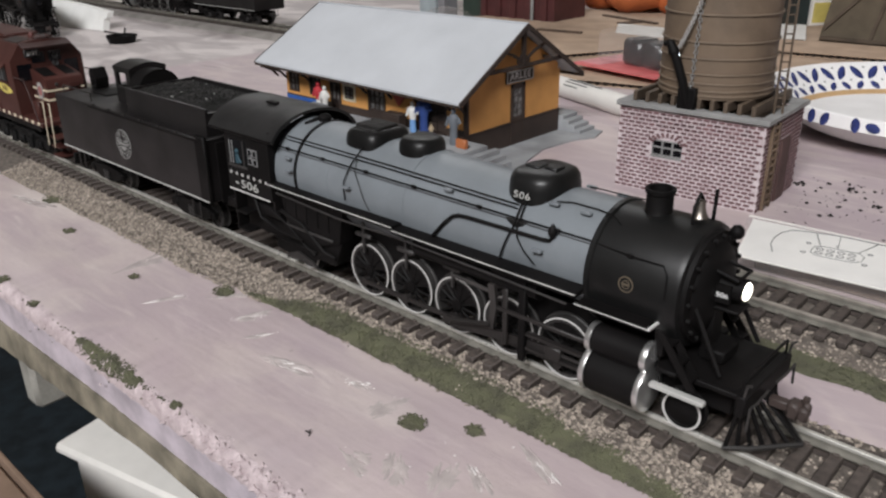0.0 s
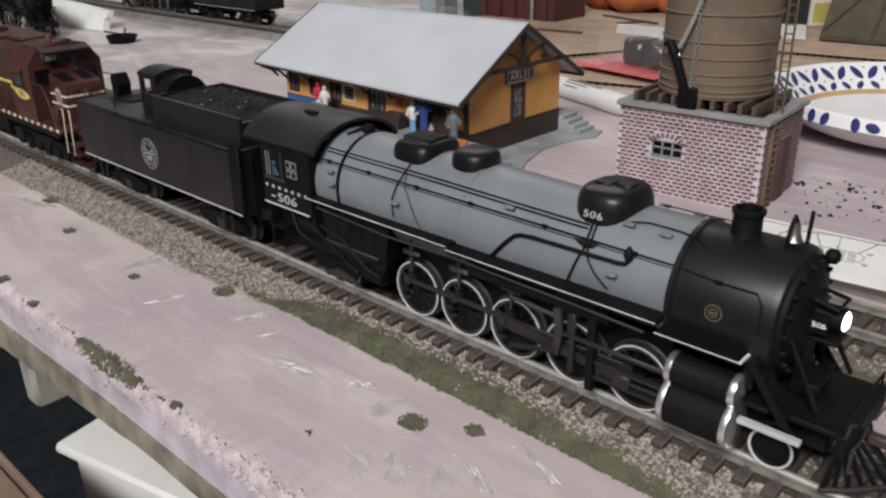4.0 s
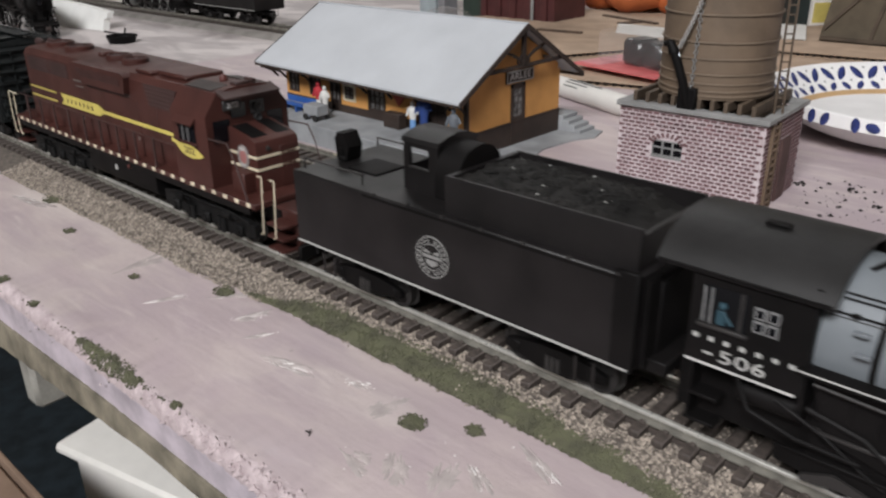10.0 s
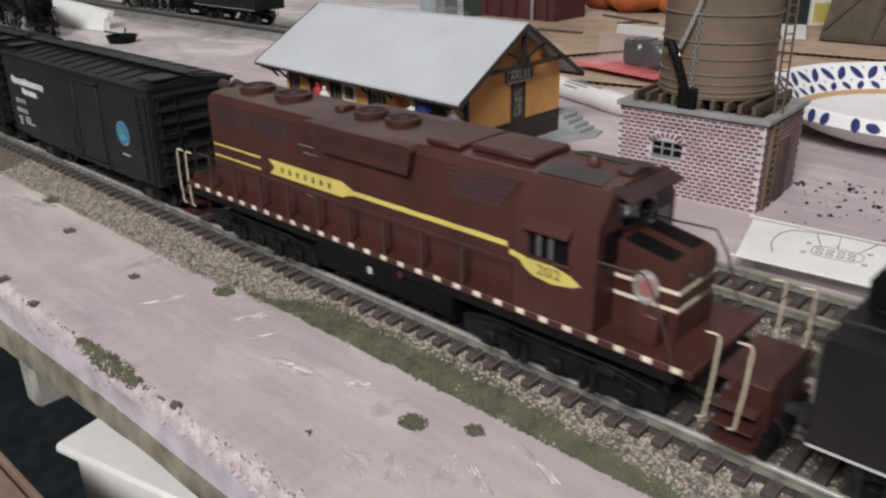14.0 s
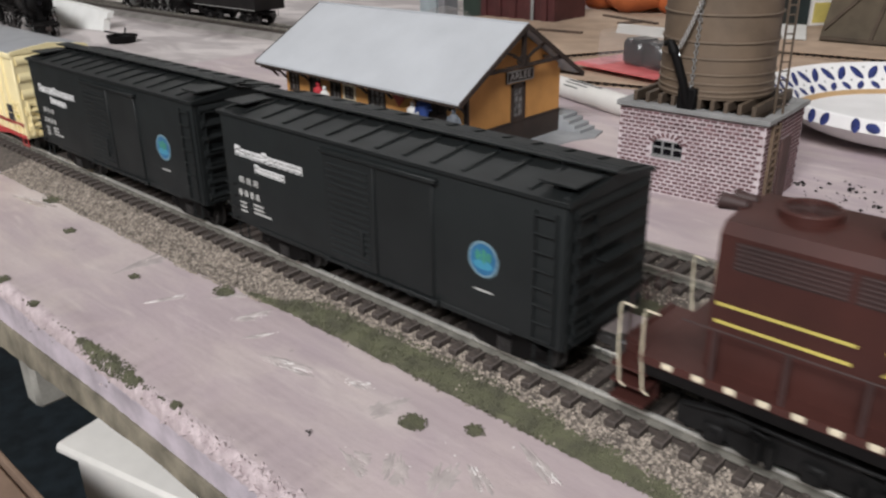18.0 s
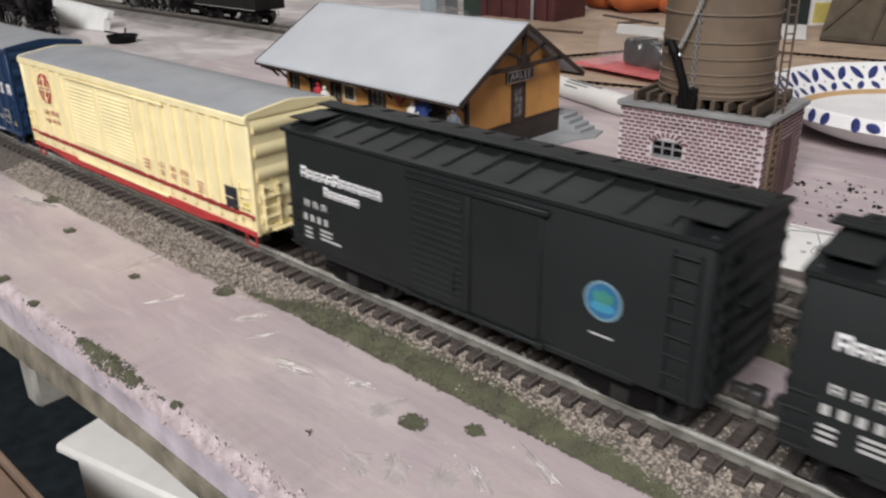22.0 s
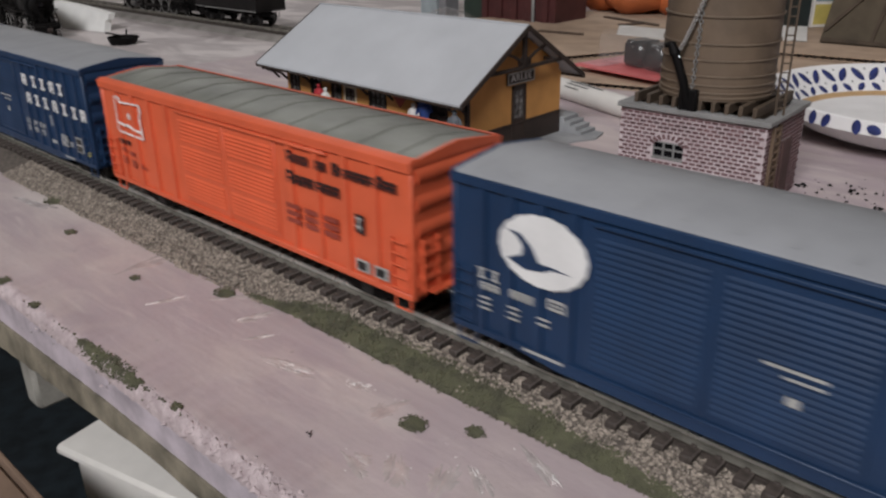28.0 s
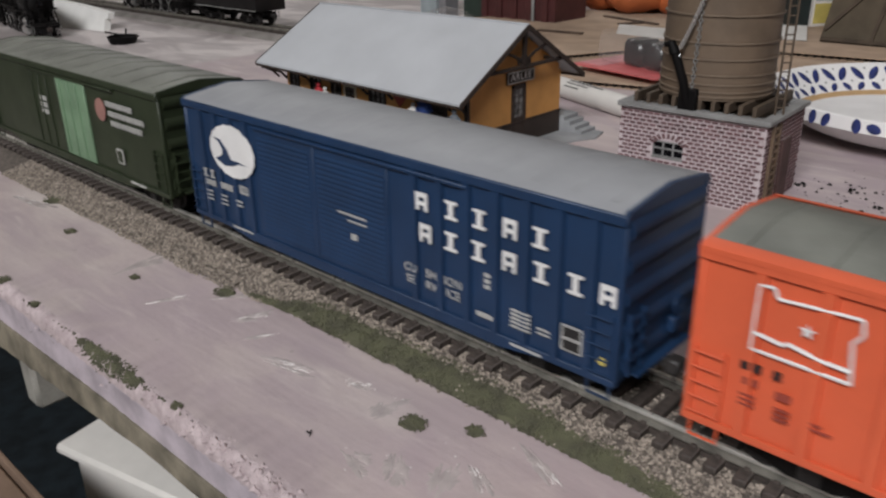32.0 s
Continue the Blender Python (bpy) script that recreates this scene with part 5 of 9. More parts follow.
def steam_locomotive(origin, at, label, spin=True, numbered=True, body=BOILER, turn=0.0):
    """Ten-coupled steam locomotive; its own x runs from the train's zero less the origin."""
    c = thing("steam_locomotive", label, "locomotive", at, turn=turn)

    def X(d):
        return d - origin
    # boiler: tapered barrel, smokebox, smokebox front
    s = Shape()
    prof = [(X(-209), 15.0, 33.5), (X(-178), 14.9, 33.4), (X(-160), 14.5, 33.2), (X(-110), 13.6, 33.0), (X(-90.2), 13.4, 33.0)]
    s.loft([arc(r, z, 0, 360, 47, x)[:-1] for x, r, z in prof])
    part("boiler", s, body, c, "blue-grey boiler lagging" if numbered else "")
    part("boiler_band", Shape().loft([arc(15.25, 33.45, 0, 360, 47, X(-197) + e)[:-1] for e in (-0.6, 0.6)]), BLACK, c)
    for d, r in ((-182, 15.02), (-150.5, 14.42)):
        part("lagging_seam", Shape().loft([arc(r, 33.3, 0, 360, 47, X(d) + e)[:-1] for e in (-0.4, 0.4)]), body, c)
    s = Shape()
    s.loft([arc(r, 32, 0, 360, 47, X(x))[:-1] for x, r in ((-90.4, 14.2), (-90.4, 15.2), (-89.2, 15.2), (-88.9, 14.7), (-69, 14.7), (-67.8, 14.3), (-67.4, 13.6))])
    part("smokebox", s, SATIN, c, "satin black smokebox")
    s = Shape().loft([arc(r, 32, 0, 360, 31, X(x))[:-1] for x, r in ((-67.5, 13.2), (-66.4, 13.0), (-66.2, 10.6), (-65.4, 10.0), (-64.2, 6.5), (-63.8, 1))])
    for k in range(18):
        a = 2 * math.pi * k / 18
        s.cyl((X(-67), 11.9 * math.cos(a), 32 + 11.9 * math.sin(a)), (X(-65.4), 11.9 * math.cos(a), 32 + 11.9 * math.sin(a)), 0.6, n=6)
    part("smokebox_door", s, BLACK, c)
    part("builder_plate", Shape().ring((X(-79.7), -14.55, 33.7), (0, 1, 0), 1.75, 0.3, 24, 0.15).box(X(-80.7), X(-78.7), -14.9, -14.4, 33.5, 33.9).ring((X(-79.7), -14.6, 33.7), (0, 1, 0), 0.9, 0.2, 16, 0.15), mat("brass_plate", (0.20, 0.165, 0.12), 0.45, 0.6) if numbered else DARKGREY, c, "round brass builder's plate")
    part("chimney", Shape().lathe([(4.6, -1.4), (3.6, -0.4), (3.1, 0.6), (3.05, 4.5), (3.45, 4.9), (3.5, 5.8), (3.2, 6.0), (2.7, 5.8), (2.6, 1)], (X(-81.0), 0, 46.2), n=28), BLACK, c)
    # domes
    def dome(name, x, lx, ly, z0, h, lab="", sq=0.8):
        s = Shape()
        rings = []
        for zz, q in ((-5.5, 1.16), (-3.2, 1.12), (-2.4, 1.03), (-1.2, 1.0), (h * 0.45, 0.985), (h * 0.72, 0.95), (h * 0.9, 0.86), (h, 0.68), (h + 0.15, 0.05)):
            rings.append([(X(x) + lx * q * math.copysign(abs(math.cos(a)) ** sq, math.cos(a)), ly * q * math.copysign(abs(math.sin(a)) ** sq, math.sin(a)) * (1.18 if zz < -3 else 1), z0 + zz) for a in (2 * math.pi * k / 32 for k in range(32))])
        s.loft(rings)
        d = part(name, s, SATIN, c, lab)
        return d
    sd = dome("sand_dome", -112.6, 8.2, 9.3, 43.0, 7.6)
    part("filler_hatch", Shape().box(X(-117), X(-112.5), -3, 1, 50.5, 51.2, 0.3).box(X(-112), X(-108), -2, 2, 50.5, 51.3, 0.3), SATIN, sd)
    dome("steam_dome", -155.8, 6.3, 6.4, 45.2, 5.8)
    s1 = dome("rear_sand_dome", -174.4, 7.5, 8.6, 44.4, 6.4, sq=0.5)
    part("filler_hatch", Shape().box(X(-180), X(-169.4), -4.2, 4.2, 50.4, 51.6, 0.5).box(X(-178.5), X(-171), -6.0, -4.0, 50.0, 51.0, 0.3), COAL, s1)
    if numbered:
        lettering("number", "506", 1.75, LETTER, c, (X(-112.6), -9.75, 45.5), (82, 0, 0), 1.1, 1.35, "white engine number")
    # pipes and handrails on the near and far side
    for side in (-1, 1):
        def on(x, a, lift=0.6):
            r = (15.0 if x < -178 else 15.0 - (x + 178) * 0.0185 if x < -90 else 14.7) + lift
            return (X(x), side * r * math.cos(radians(a)), (33.4 - max(0, x + 178) * 0.005 if x < -90 else 32) + r * math.sin(radians(a)))

        def wrap(*pts):
            """The points (x, angle) as a line that follows the curve of the boiler."""
            out = [on(*pts[0])]
            for (xa, a), (xb, b) in zip(pts, pts[1:]):
                out += [on(xa + (xb - xa) * k / 4, a + (b - a) * k / 4) for k in range(1, 5)]
            return out
        s = Shape().tube([on(x, 31.5) for x in (-207, -180, -160, -130, -112, -100, -91, -80, -72)] + [on(-70.5, 24), on(-70, 5)], 0.2, 6)
        part("handrail", s, BLACK, c)
        # thin dark grey line along the boiler, just below the handrail
        part("thin_side_line", Shape().tube([on(x, 28.5, 0.3) for x in (-207, -180, -160, -130, -112, -100, -91)], 0.12, 5), DARKGREY, c)
        for x in (-202, -185, -166, -147, -124, -100, -80):
            part("handrail_post", Shape().cyl(on(x, 31.5, -0.3), on(x, 31.5, 0.7), 0.5, n=6).box(on(x, 31.5)[0] - 0.7, on(x, 31.5)[0] + 0.7, on(x, 31.5)[1] - 0.4, on(x, 31.5)[1] + 0.4, on(x, 31.5)[2] - 0.4, on(x, 31.5)[2] + 0.4, 0.1), BLACK, c)
        part("sand_pipe", Shape().tube(wrap((-112.4, 50), (-112.2, 38), (-112.2, 23), (-114, 4), (-116, -16)), 0.25, 6), BLACK, c)
        part("sand_pipe", Shape().tube(wrap((-111.4, 50), (-111, 33), (-111.2, 22), (-110.6, 14), (-108.4, 3), (-105, -9)), 0.22, 6), BLACK, c)
        part("sand_pipe", Shape().tube(wrap((-171.6, 60), (-172, 42), (-172.8, 28), (-173.6, 13), (-173, -6)), 0.2, 6), BLACK, c)
        part("sand_pipe", Shape().tube(wrap((-171.2, 42), (-170, 28), (-167, 15), (-163, -10)), 0.12, 6), DARKGREY, c)
        part("feed_pipe", Shape().tube([on(-139, -16), on(-134, 5), on(-131.6, 14), on(-129.6, 17), on(-126, 18), on(-110, 18.6), on(-103.2, 19), on(-101.4, 20), on(-100.8, 24)], 0.48, 8), BLACK, c)
        part("check_valve", Shape().lathe([(0.2, 0), (0.8, 0.6), (1.2, 1.8), (0.9, 2.8), (0.3, 3.8)], on(-100.8, 22, 0.4), (0, 0, 1), 10), BLACK, c)
        for a in (42.0, 46.0):
            part("air_pipe", Shape().tube([on(-205, a), on(-160, a), on(-122, a - 1), on(-113, a - 1)], 0.19, 5), BLACK, c)
        part("top_pipe", Shape().tube([on(-104, 60), on(-100, 64, 0.7), on(-93, 64, 0.8), on(-88, 62, 0.7), on(-85.5, 56, 0.3)], 0.18, 5), BLACK, c)
        for x, a in ((-200, 22), (-199, 8), (-172, 10), (-104, 8), (-135, 40), (-95, 58), (-104, 58)):
            part("step_bracket", Shape().box(X(x) - 1.4, X(x) + 1.4, min(on(x, a)[1], on(x, a)[1] + side * 1.2), max(on(x, a)[1], on(x, a)[1] + side * 1.2), on(x, a)[2] - 0.4, on(x, a)[2] + 0.3, 0.1), body, c)
        # running boards
        e = side
        ya, yb = sorted((e * 11.5, e * 18.0))
        part("running_board", Shape().box(X(-209), X(-151), ya, yb, 28.7, 29.9, 0.15), BLACK, c)
        part("running_board", Shape().box(X(-151), X(-90.5), ya, yb, 27.8, 29.2, 0.15), BLACK, c)
        part("running_board", Shape().box(X(-90.5), X(-71.5), ya, yb, 26.0, 27.0, 0.15), BLACK, c)
        for x0, x1, z in ((-209, -151, 29.55), (-151, -90.5, 28.75), (-90.5, -71.5, 26.65)):
            part("edge_stripe", Shape().box(X(x0), X(x1), e * 18.0 - 0.12, e * 18.0 + 0.12, z - 0.12, z + 0.12), STRIPE if numbered else DARKGREY, c, "white edge stripe" if numbered else "")
        part("edge_stripe", Shape().box(X(-71.7), X(-71.3), ya, yb, 26.4, 27.05), WHITE if numbered else DARKGREY, c)
        part("air_reservoir", Shape().cyl((X(-146), e * 12, 23.5), (X(-104), e * 12, 23.5), 2.7, n=16).cyl((X(-148), e * 12, 23.5), (X(-146), e * 12, 23.5), 1.6, 2.7, 16), BLACK, c)
        # cylinders
        cy = part("cylinder", Shape().box(X(-86.8), X(-73.5), *sorted((e * 8, e * 15.6)), 3.6, 18.6, 1.8).cyl((X(-86.6), e * 13, 9.2), (X(-73.8), e * 13, 9.2), 5.6, n=24).cyl((X(-86.6), e * 13, 17.2), (X(-73.8), e * 13, 17.2), 3.7, n=20), BLACK, c)
        for x in (-87.4, -73.0):
            part("cylinder_head", Shape().lathe([(5.7, -0.7), (5.9, 0), (5.7, 0.7), (2, 1.0), (0.3, 1.0)], (X(x), e * 13, 9.2), (1 if x > -80 else -1, 0, 0), 28), SILVER, cy, "silver cylinder cover")
            part("valve_cover", Shape().lathe([(3.8, -0.7), (3.9, 0), (3.7, 0.7), (1.4, 1.0), (0.3, 1.6)], (X(x), e * 13, 17.2), (1 if x > -80 else -1, 0, 0), 22), SILVER, cy, "silver valve cover")
        part("crosshead_guide", Shape().box(X(-107), X(-87), e * 13.6 - 0.8, e * 13.6 + 0.8, 10.6, 11.4).box(X(-107), X(-87), e * 13.6 - 0.8, e * 13.6 + 0.8, 6.6, 7.4), GREYMETAL, c)
        part("gear_hanger", Shape().box(X(-109), X(-106.8), e * 14.2 - 0.8, e * 14.2 + 0.8, 3, 26.5, 0.3).box(X(-118), X(-107), e * 14.2 - 0.6, e * 14.2 + 0.6, 22, 26.5, 0.3), BLACK, c)
        part("expansion_link", Shape().prism([(X(-118.3), 22), (X(-116.2), 22.4), (X(-115.4), 16), (X(-116.4), 9.5), (X(-118.4), 9.6), (X(-117.4), 16)], "y", *sorted((e * 14.6, e * 15.6))), RODGREY, c)
        part("radius_rod", Shape().box(X(-117), X(-88), e * 15 - 0.4, e * 15 + 0.4, 15.4, 16.6, 0.2), GREYMETAL, c)
        part("eccentric_rod", Shape().tube([(X(-117.5), e * 15.4, 10.5), (X(-131), e * 15.6, 7.2)], 0.7, 6), GREYMETAL, c)
        part("combination_lever", Shape().box(X(-113.8), X(-112.2), e * 14.8 - 0.4, e * 14.8 + 0.4, 6, 22, 0.2), GREYMETAL, c)
        part("reach_rod", Shape().tube([(X(-131.5), e * 15, 20.4), (X(-124), e * 15, 20.2), (X(-117.4), e * 15, 19.8)], 0.55, 6), RODGREY, c)
        # firebox side, ash pan and trailing truck
        part("firebox", Shape().prism([(X(-207), 27), (X(-176), 27), (X(-178), 16), (X(-190), 12), (X(-203), 15)], "y", *sorted((e * 9, e * 14.5))), BLACK, c)
        part("trailing_frame", Shape().prism([(X(-212), 5.5), (X(-212), 8.5), (X(-200), 10), (X(-188), 12.5), (X(-186), 11), (X(-190), 7), (X(-197), 4)], "y", *sorted((e * 12.2, e * 13.6))), BLACK, c)
        part("injector_pipe", Shape().tube([(X(-207), e * 14.5, 20), (X(-196), e * 14.8, 18), (X(-186), e * 14.4, 11), (X(-181), e * 14, 10)], 0.6, 6), BLACK, c)
        part("truck_strap", Shape().tube([(X(-213), e * 14.6, 19.4), (X(-203), e * 14.9, 15.6), (X(-195), e * 14.6, 10.6), (X(-191), e * 14.2, 8.4)], 0.36, 6), BLACK, c)
        part("truck_strap", Shape().box(X(-212), X(-190), *sorted((e * 14.1, e * 14.7)), 9.2, 10.0, 0.15), BLACK, c)
        part("equaliser", Shape().prism([(X(-206), 3.6), (X(-206), 5.0), (X(-200), 7.4), (X(-192), 5.4), (X(-190), 4.0), (X(-198), 4.6)], "y", *sorted((e * 13.7, e * 14.5))), DARKGREY, c)
        for q in range(5):
            part("stay_bolt_strip", Shape().box(X(-204.5 + 5.4 * q) - 0.35, X(-204.5 + 5.4 * q) + 0.35, *sorted((e * 14.4, e * 14.8)), 18.5, 26.4, 0.1), BLACK, c)
        part("ash_pan_lip", Shape().box(X(-205), X(-181), *sorted((e * 13.6, e * 15.0)), 15.6, 16.4, 0.15), DARKGREY, c)
        part("air_line", Shape().tube([(X(-206), e * 16.4, 26.8), (X(-176), e * 16.6, 25.6), (X(-150), e * 16.4, 26.2), (X(-118), e * 16.2, 25.4), (X(-94), e * 16, 24.6)], 0.32, 6), DARKGREY, c)
        for q in (-170, -152, -134, -116):
            part("spring_hanger", Shape().box(X(q) - 0.5, X(q) + 0.5, *sorted((e * 11.2, e * 12.0)), 14.5, 27.8, 0.15).box(X(q) - 3.4, X(q) + 3.4, *sorted((e * 11.0, e * 12.2)), 19.6, 21.0, 0.3), DARKGREY, c)
        # steps in front and smokebox braces
        part("front_ladder", Shape().box(X(-73), X(-70.6), *sorted((e * 10, e * 12)), 17.5, 26, 0.2).box(X(-71), X(-66), *sorted((e * 10.5, e * 14)), 15, 16, 0.2), BLACK, c)
        part("smokebox_brace", Shape().tube([(X(-67.5), e * 9, 34), (X(-58), e * 10, 17)], 0.55, 6), BLACK, c)
        part("stair", Shape().prism([(X(-71.5), 25.4), (X(-69.5), 25.4), (X(-60.5), 13.5), (X(-62.8), 13.5)], "y", *sorted((e * 14.2, e * 14.8))).prism([(X(-71.5), 25.4), (X(-69.5), 25.4), (X(-60.5), 13.5), (X(-62.8), 13.5)], "y", *sorted((e * 10.6, e * 11.2))).box(X(-70.2), X(-67.4), *sorted((e * 11, e * 14.4)), 22.4, 22.9).box(X(-67.4), X(-64.6), *sorted((e * 11, e * 14.4)), 19, 19.5).box(X(-65), X(-62), *sorted((e * 11, e * 14.4)), 15.6, 16.1), BLACK, c)
        part("pilot_step", Shape().box(X(-71.5), X(-58.6), *sorted((e * 13.6, e * 15.4)), 11.2, 12.3, 0.15), LETTER if numbered else BLACK, c, "dull silver step bar" if numbered else "")
    # frame and inside motion
    part("rear_frame", Shape().box(X(-236), X(-204), -9.5, 9.5, 6.5, 22.8, 0.4), BLACK, c)
    part("ash_pan", Shape().prism([(X(-206), 7), (X(-182), 7), (X(-178), 16), (X(-206), 22)], "y", -13.4, 13.4), BLACK, c)
    for e in (-1, 1):
        part("cab_step", Shape().box(X(-231), X(-224), *sorted((e * 12, e * 16.6)), 8.2, 9.0, 0.1).box(X(-231), X(-224), *sorted((e * 12, e * 16.6)), 14.6, 15.4, 0.1).box(X(-230.6), X(-230), *sorted((e * 12, e * 16.4)), 8.2, 22.8), BLACK, c)
        part("cab_pipe", Shape().tube([(X(-222), e * 14.5, 22.6), (X(-218), e * 15, 15), (X(-208), e * 15, 12.6), (X(-196), e * 14.8, 12.2)], 0.5, 6), BLACK, c)
        part("blow_off_tank", Shape().cyl((X(-221), e * 11.8, 17.5), (X(-208), e * 11.8, 17.5), 2.6, n=14), BLACK, c)
    part("frame", Shape().box(X(-206), X(-56), -5.5, 5.5, 5.5, 14.5, 0.3).box(X(-176), X(-90), -7.4, 7.4, 8, 20), BLACK, c)
    # wheels
    start = 10.0
    for k in range(5):
        for side in (-1, 1):
            driver_wheel(c, X(-169.6 + 18.0 * k), side * 9.6, 8.6, start - (0 if side < 0 else 90), side, spin)
    for x, r in ((-65.4, 4.9), (-199.7, 5.6)):
        for side in (-1, 1):
            w = part("small_wheel", Shape().lathe([(0.3, 1.0), (r * 0.3, 0.9), (r * 0.75, 0.3), (r * 0.8, 0.6), (r * 0.98, 0.5), (r, -1.0), (r * 1.1, -1.3), (r * 1.1, -1.8), (0.4, -1.8)], (0, 0, 0), (0, side, 0), 28), BLACK, c, "", (X(x), side * 9.6, r))
            part("rim", Shape().ring((0, side * 0.72, 0), (0, 1, 0), r * 0.92, r * 0.1, 32, 0.1), STRIPE, w, "white painted wheel rim")
            if spin:
                ROLLERS.append((w, X(x), side * 9.6, r, 0.0))
    # side rods, keyed in motions() where the engine runs
    for side in (-1, 1):
        s = Shape().box(-37.5, 37.5, -0.45, 0.45, -0.7, 0.7, 0.2)
        for k in range(5):
            s.cyl((-36 + 18 * k, -0.6, 0), (-36 + 18 * k, 0.6, 0), 1.5, n=12)
        rod = part("coupling_rod", s, GREYMETAL, c, "grey metal coupling rod")
        s = Shape().prism([(-1.6, -1.2), (-1.6, 1.2), (0, 1.7), (36, 0.9), (37.4, 0), (36, -0.9), (0, -1.7)], "y", -0.45, 0.45)
        s.cyl((0, -0.9, 0), (0, 0.9, 0), 1.5, n=12)
        main = part("main_rod", s, GREYMETAL, c, "grey metal main rod")
        s = Shape().box(-2.4, 2.4, -1.0, 1.0, -1.8, 1.8, 0.3).cyl((2, 0, 0), (12, 0, 0), 0.5, n=8)
        head = part("crosshead", s, GREYMETAL, c)
        y1, y2 = side * 11.8, side * 13.0
        rc, wr, lr = 3.6, 8.6, 36.0

        def at_advance(mm, off=0.0 if side < 0 else 90.0):
            th = radians(-100 + off) - mm / wr
            px, pz = rc * math.cos(th), rc * math.sin(th)
            hx = px + math.sqrt(lr ** 2 - pz ** 2)
            tilt = math.degrees(math.asin(pz / lr))
            cx = X(-133.6)
            return (pose((cx + px) * K, y1 * K, (wr + pz) * K), pose((cx + px) * K, y2 * K, (wr + pz) * K, 0, tilt, 0), pose((cx + hx) * K, (y2 + side * 0.6) * K, wr * K))
        if spin:
            total = ADVANCE[-1][1]
            marks = [(0.0, 0.0), (2.05, 0.0)]
            mm = wr * radians(24)
            while mm < total:
                t = when(mm)
                if t > marks[-1][0] + 0.034:
                    marks.append((t, mm))
                mm += wr * radians(24)
            marks.append((32.0, total))
            for i, ob in enumerate((rod, main, head)):
                RODS.append((ob, [(t, at_advance(m)[i]) for t, m in marks]))
        else:
            for i, ob in enumerate((rod, main, head)):
                ob.matrix_basis = at_advance(0)[i]
    # cab
    cab = part("cab", Shape().box(X(-208.5), X(-207.5), -16.2, 16.2, 20, 46), BLACK, c)
    for y0, y1 in ((-17, -16.2), (16.2, 17)):
        part("cab_side", Shape().box(X(-231.8), X(-207.5), y0, y1, 23.4, 44.5), BLACK, cab)
    part("cab_floor", Shape().box(X(-231.8), X(-208.5), -16.2, 16.2, 22.6, 23.4), BLACK, cab)
    s = Shape()
    outer = [(18.6 * math.cos(radians(a)), 40.2 + 11.2 * math.sin(radians(a))) for a in range(18, 163, 9)]
    s.prism(outer + [(y * 0.96, z - 0.9) for y, z in reversed(outer)], "x", X(-240), X(-204.5))
    part("cab_roof", s, CABROOF, c)
    part("roof_vent", Shape().box(X(-224), X(-219), -4.5, -2.5, 51.2, 52.0, 0.2), BLACK, c)
    part("roof_gutter", Shape().box(X(-239.5), X(-205), -18.1, -17.6, 43.4, 44.1), BLACK, c)
    for k in range(2):
        for j in range(2):
            x, z = X(-217.6 + 2.7 * k), 35.1 + 2.9 * j
            w = part("window_frame", Shape().box(x - 1.1, x + 1.1, -17.25, -16.9, z - 1.2, z + 1.2), mat("dull_grey_frame", (0.26, 0.26, 0.26), 0.5) if k + j == 0 else bpy.data.materials["dull_grey_frame"], cab)
            part("pane", Shape().box(x - 0.75, x + 0.75, -17.32, -17.0, z - 0.85, z + 0.85), GLASS, w)
    # near-black plate on the closed side paints the unlit interior of the window
    part("opening_shade_plate", Shape().box(X(-229.3), X(-219.8), -17.1, -16.95, 32.6, 41), mat("painted_cab_gloom", (0.007, 0.007, 0.008), 0.9, spec=0.1), cab)
    part("pillar", Shape().box(X(-221.6), X(-220.9), -17.3, -16.95, 32.6, 41), DARKGREY, cab)
    part("window_bar", Shape().box(X(-229.1), X(-228.8), -17.3, -16.95, 32.8, 40.6).box(X(-227.6), X(-227.3), -17.3, -16.95, 32.8, 40.6), bpy.data.materials["dull_grey_frame"], cab, "grey window bars")
    part("arm_rest", Shape().box(X(-230), X(-219.5), -17.8, -16.9, 31.8, 32.6, 0.1), DARKGREY, cab)
    part("crew_figure", Shape().box(X(-226.2), X(-224.2), -17.3, -16.9, 33, 36.2, 0.3).ball((X(-225.0), -17.1, 37.2), 0.9).tube([(X(-224.6), -17.2, 35.4), (X(-222.8), -17.4, 33.6)], 0.4, 5), mat("blue_cloth", (0.018, 0.055, 0.075), 0.7), cab)
    part("cab_stripe", Shape().box(X(-231.8), X(-209), -17.15, -16.9, 23.0, 23.45), STRIPE if numbered else BLACK, cab)
    if numbered:
        lettering("number", "506", 2.9, LETTER, c, (X(-219.8), -17.1, 25.9), (90, 0, 0), 1.05, 1.6, "white engine number")
        bars(c, [(X(-230.6 + 3.3 * k), X(-229.4 + 3.3 * k), 28.7, 29.7) for k in range(7)] + [(X(-228), X(-226), 25.6, 26.1)], LETTER, -17.0)
    part("turret", Shape().ball((X(-199), 0, 49.0), (2.2, 2.2, 1.8)).tube([(X(-203), -5, 47.6), (X(-199), 0, 50), (X(-203), 5, 47.6)], 0.6, 6), BLACK, c)
    # bell, headlamp, deck, pilot
    bell = part("bell_frame", Shape().tube([(X(-71.5), -2.6, 45.5), (X(-71.5), -2.3, 50.4), (X(-71.5), 0, 52.8), (X(-71.5), 2.3, 50.4), (X(-71.5), 2.6, 45.5)], 0.4, 6), BLACK, c)
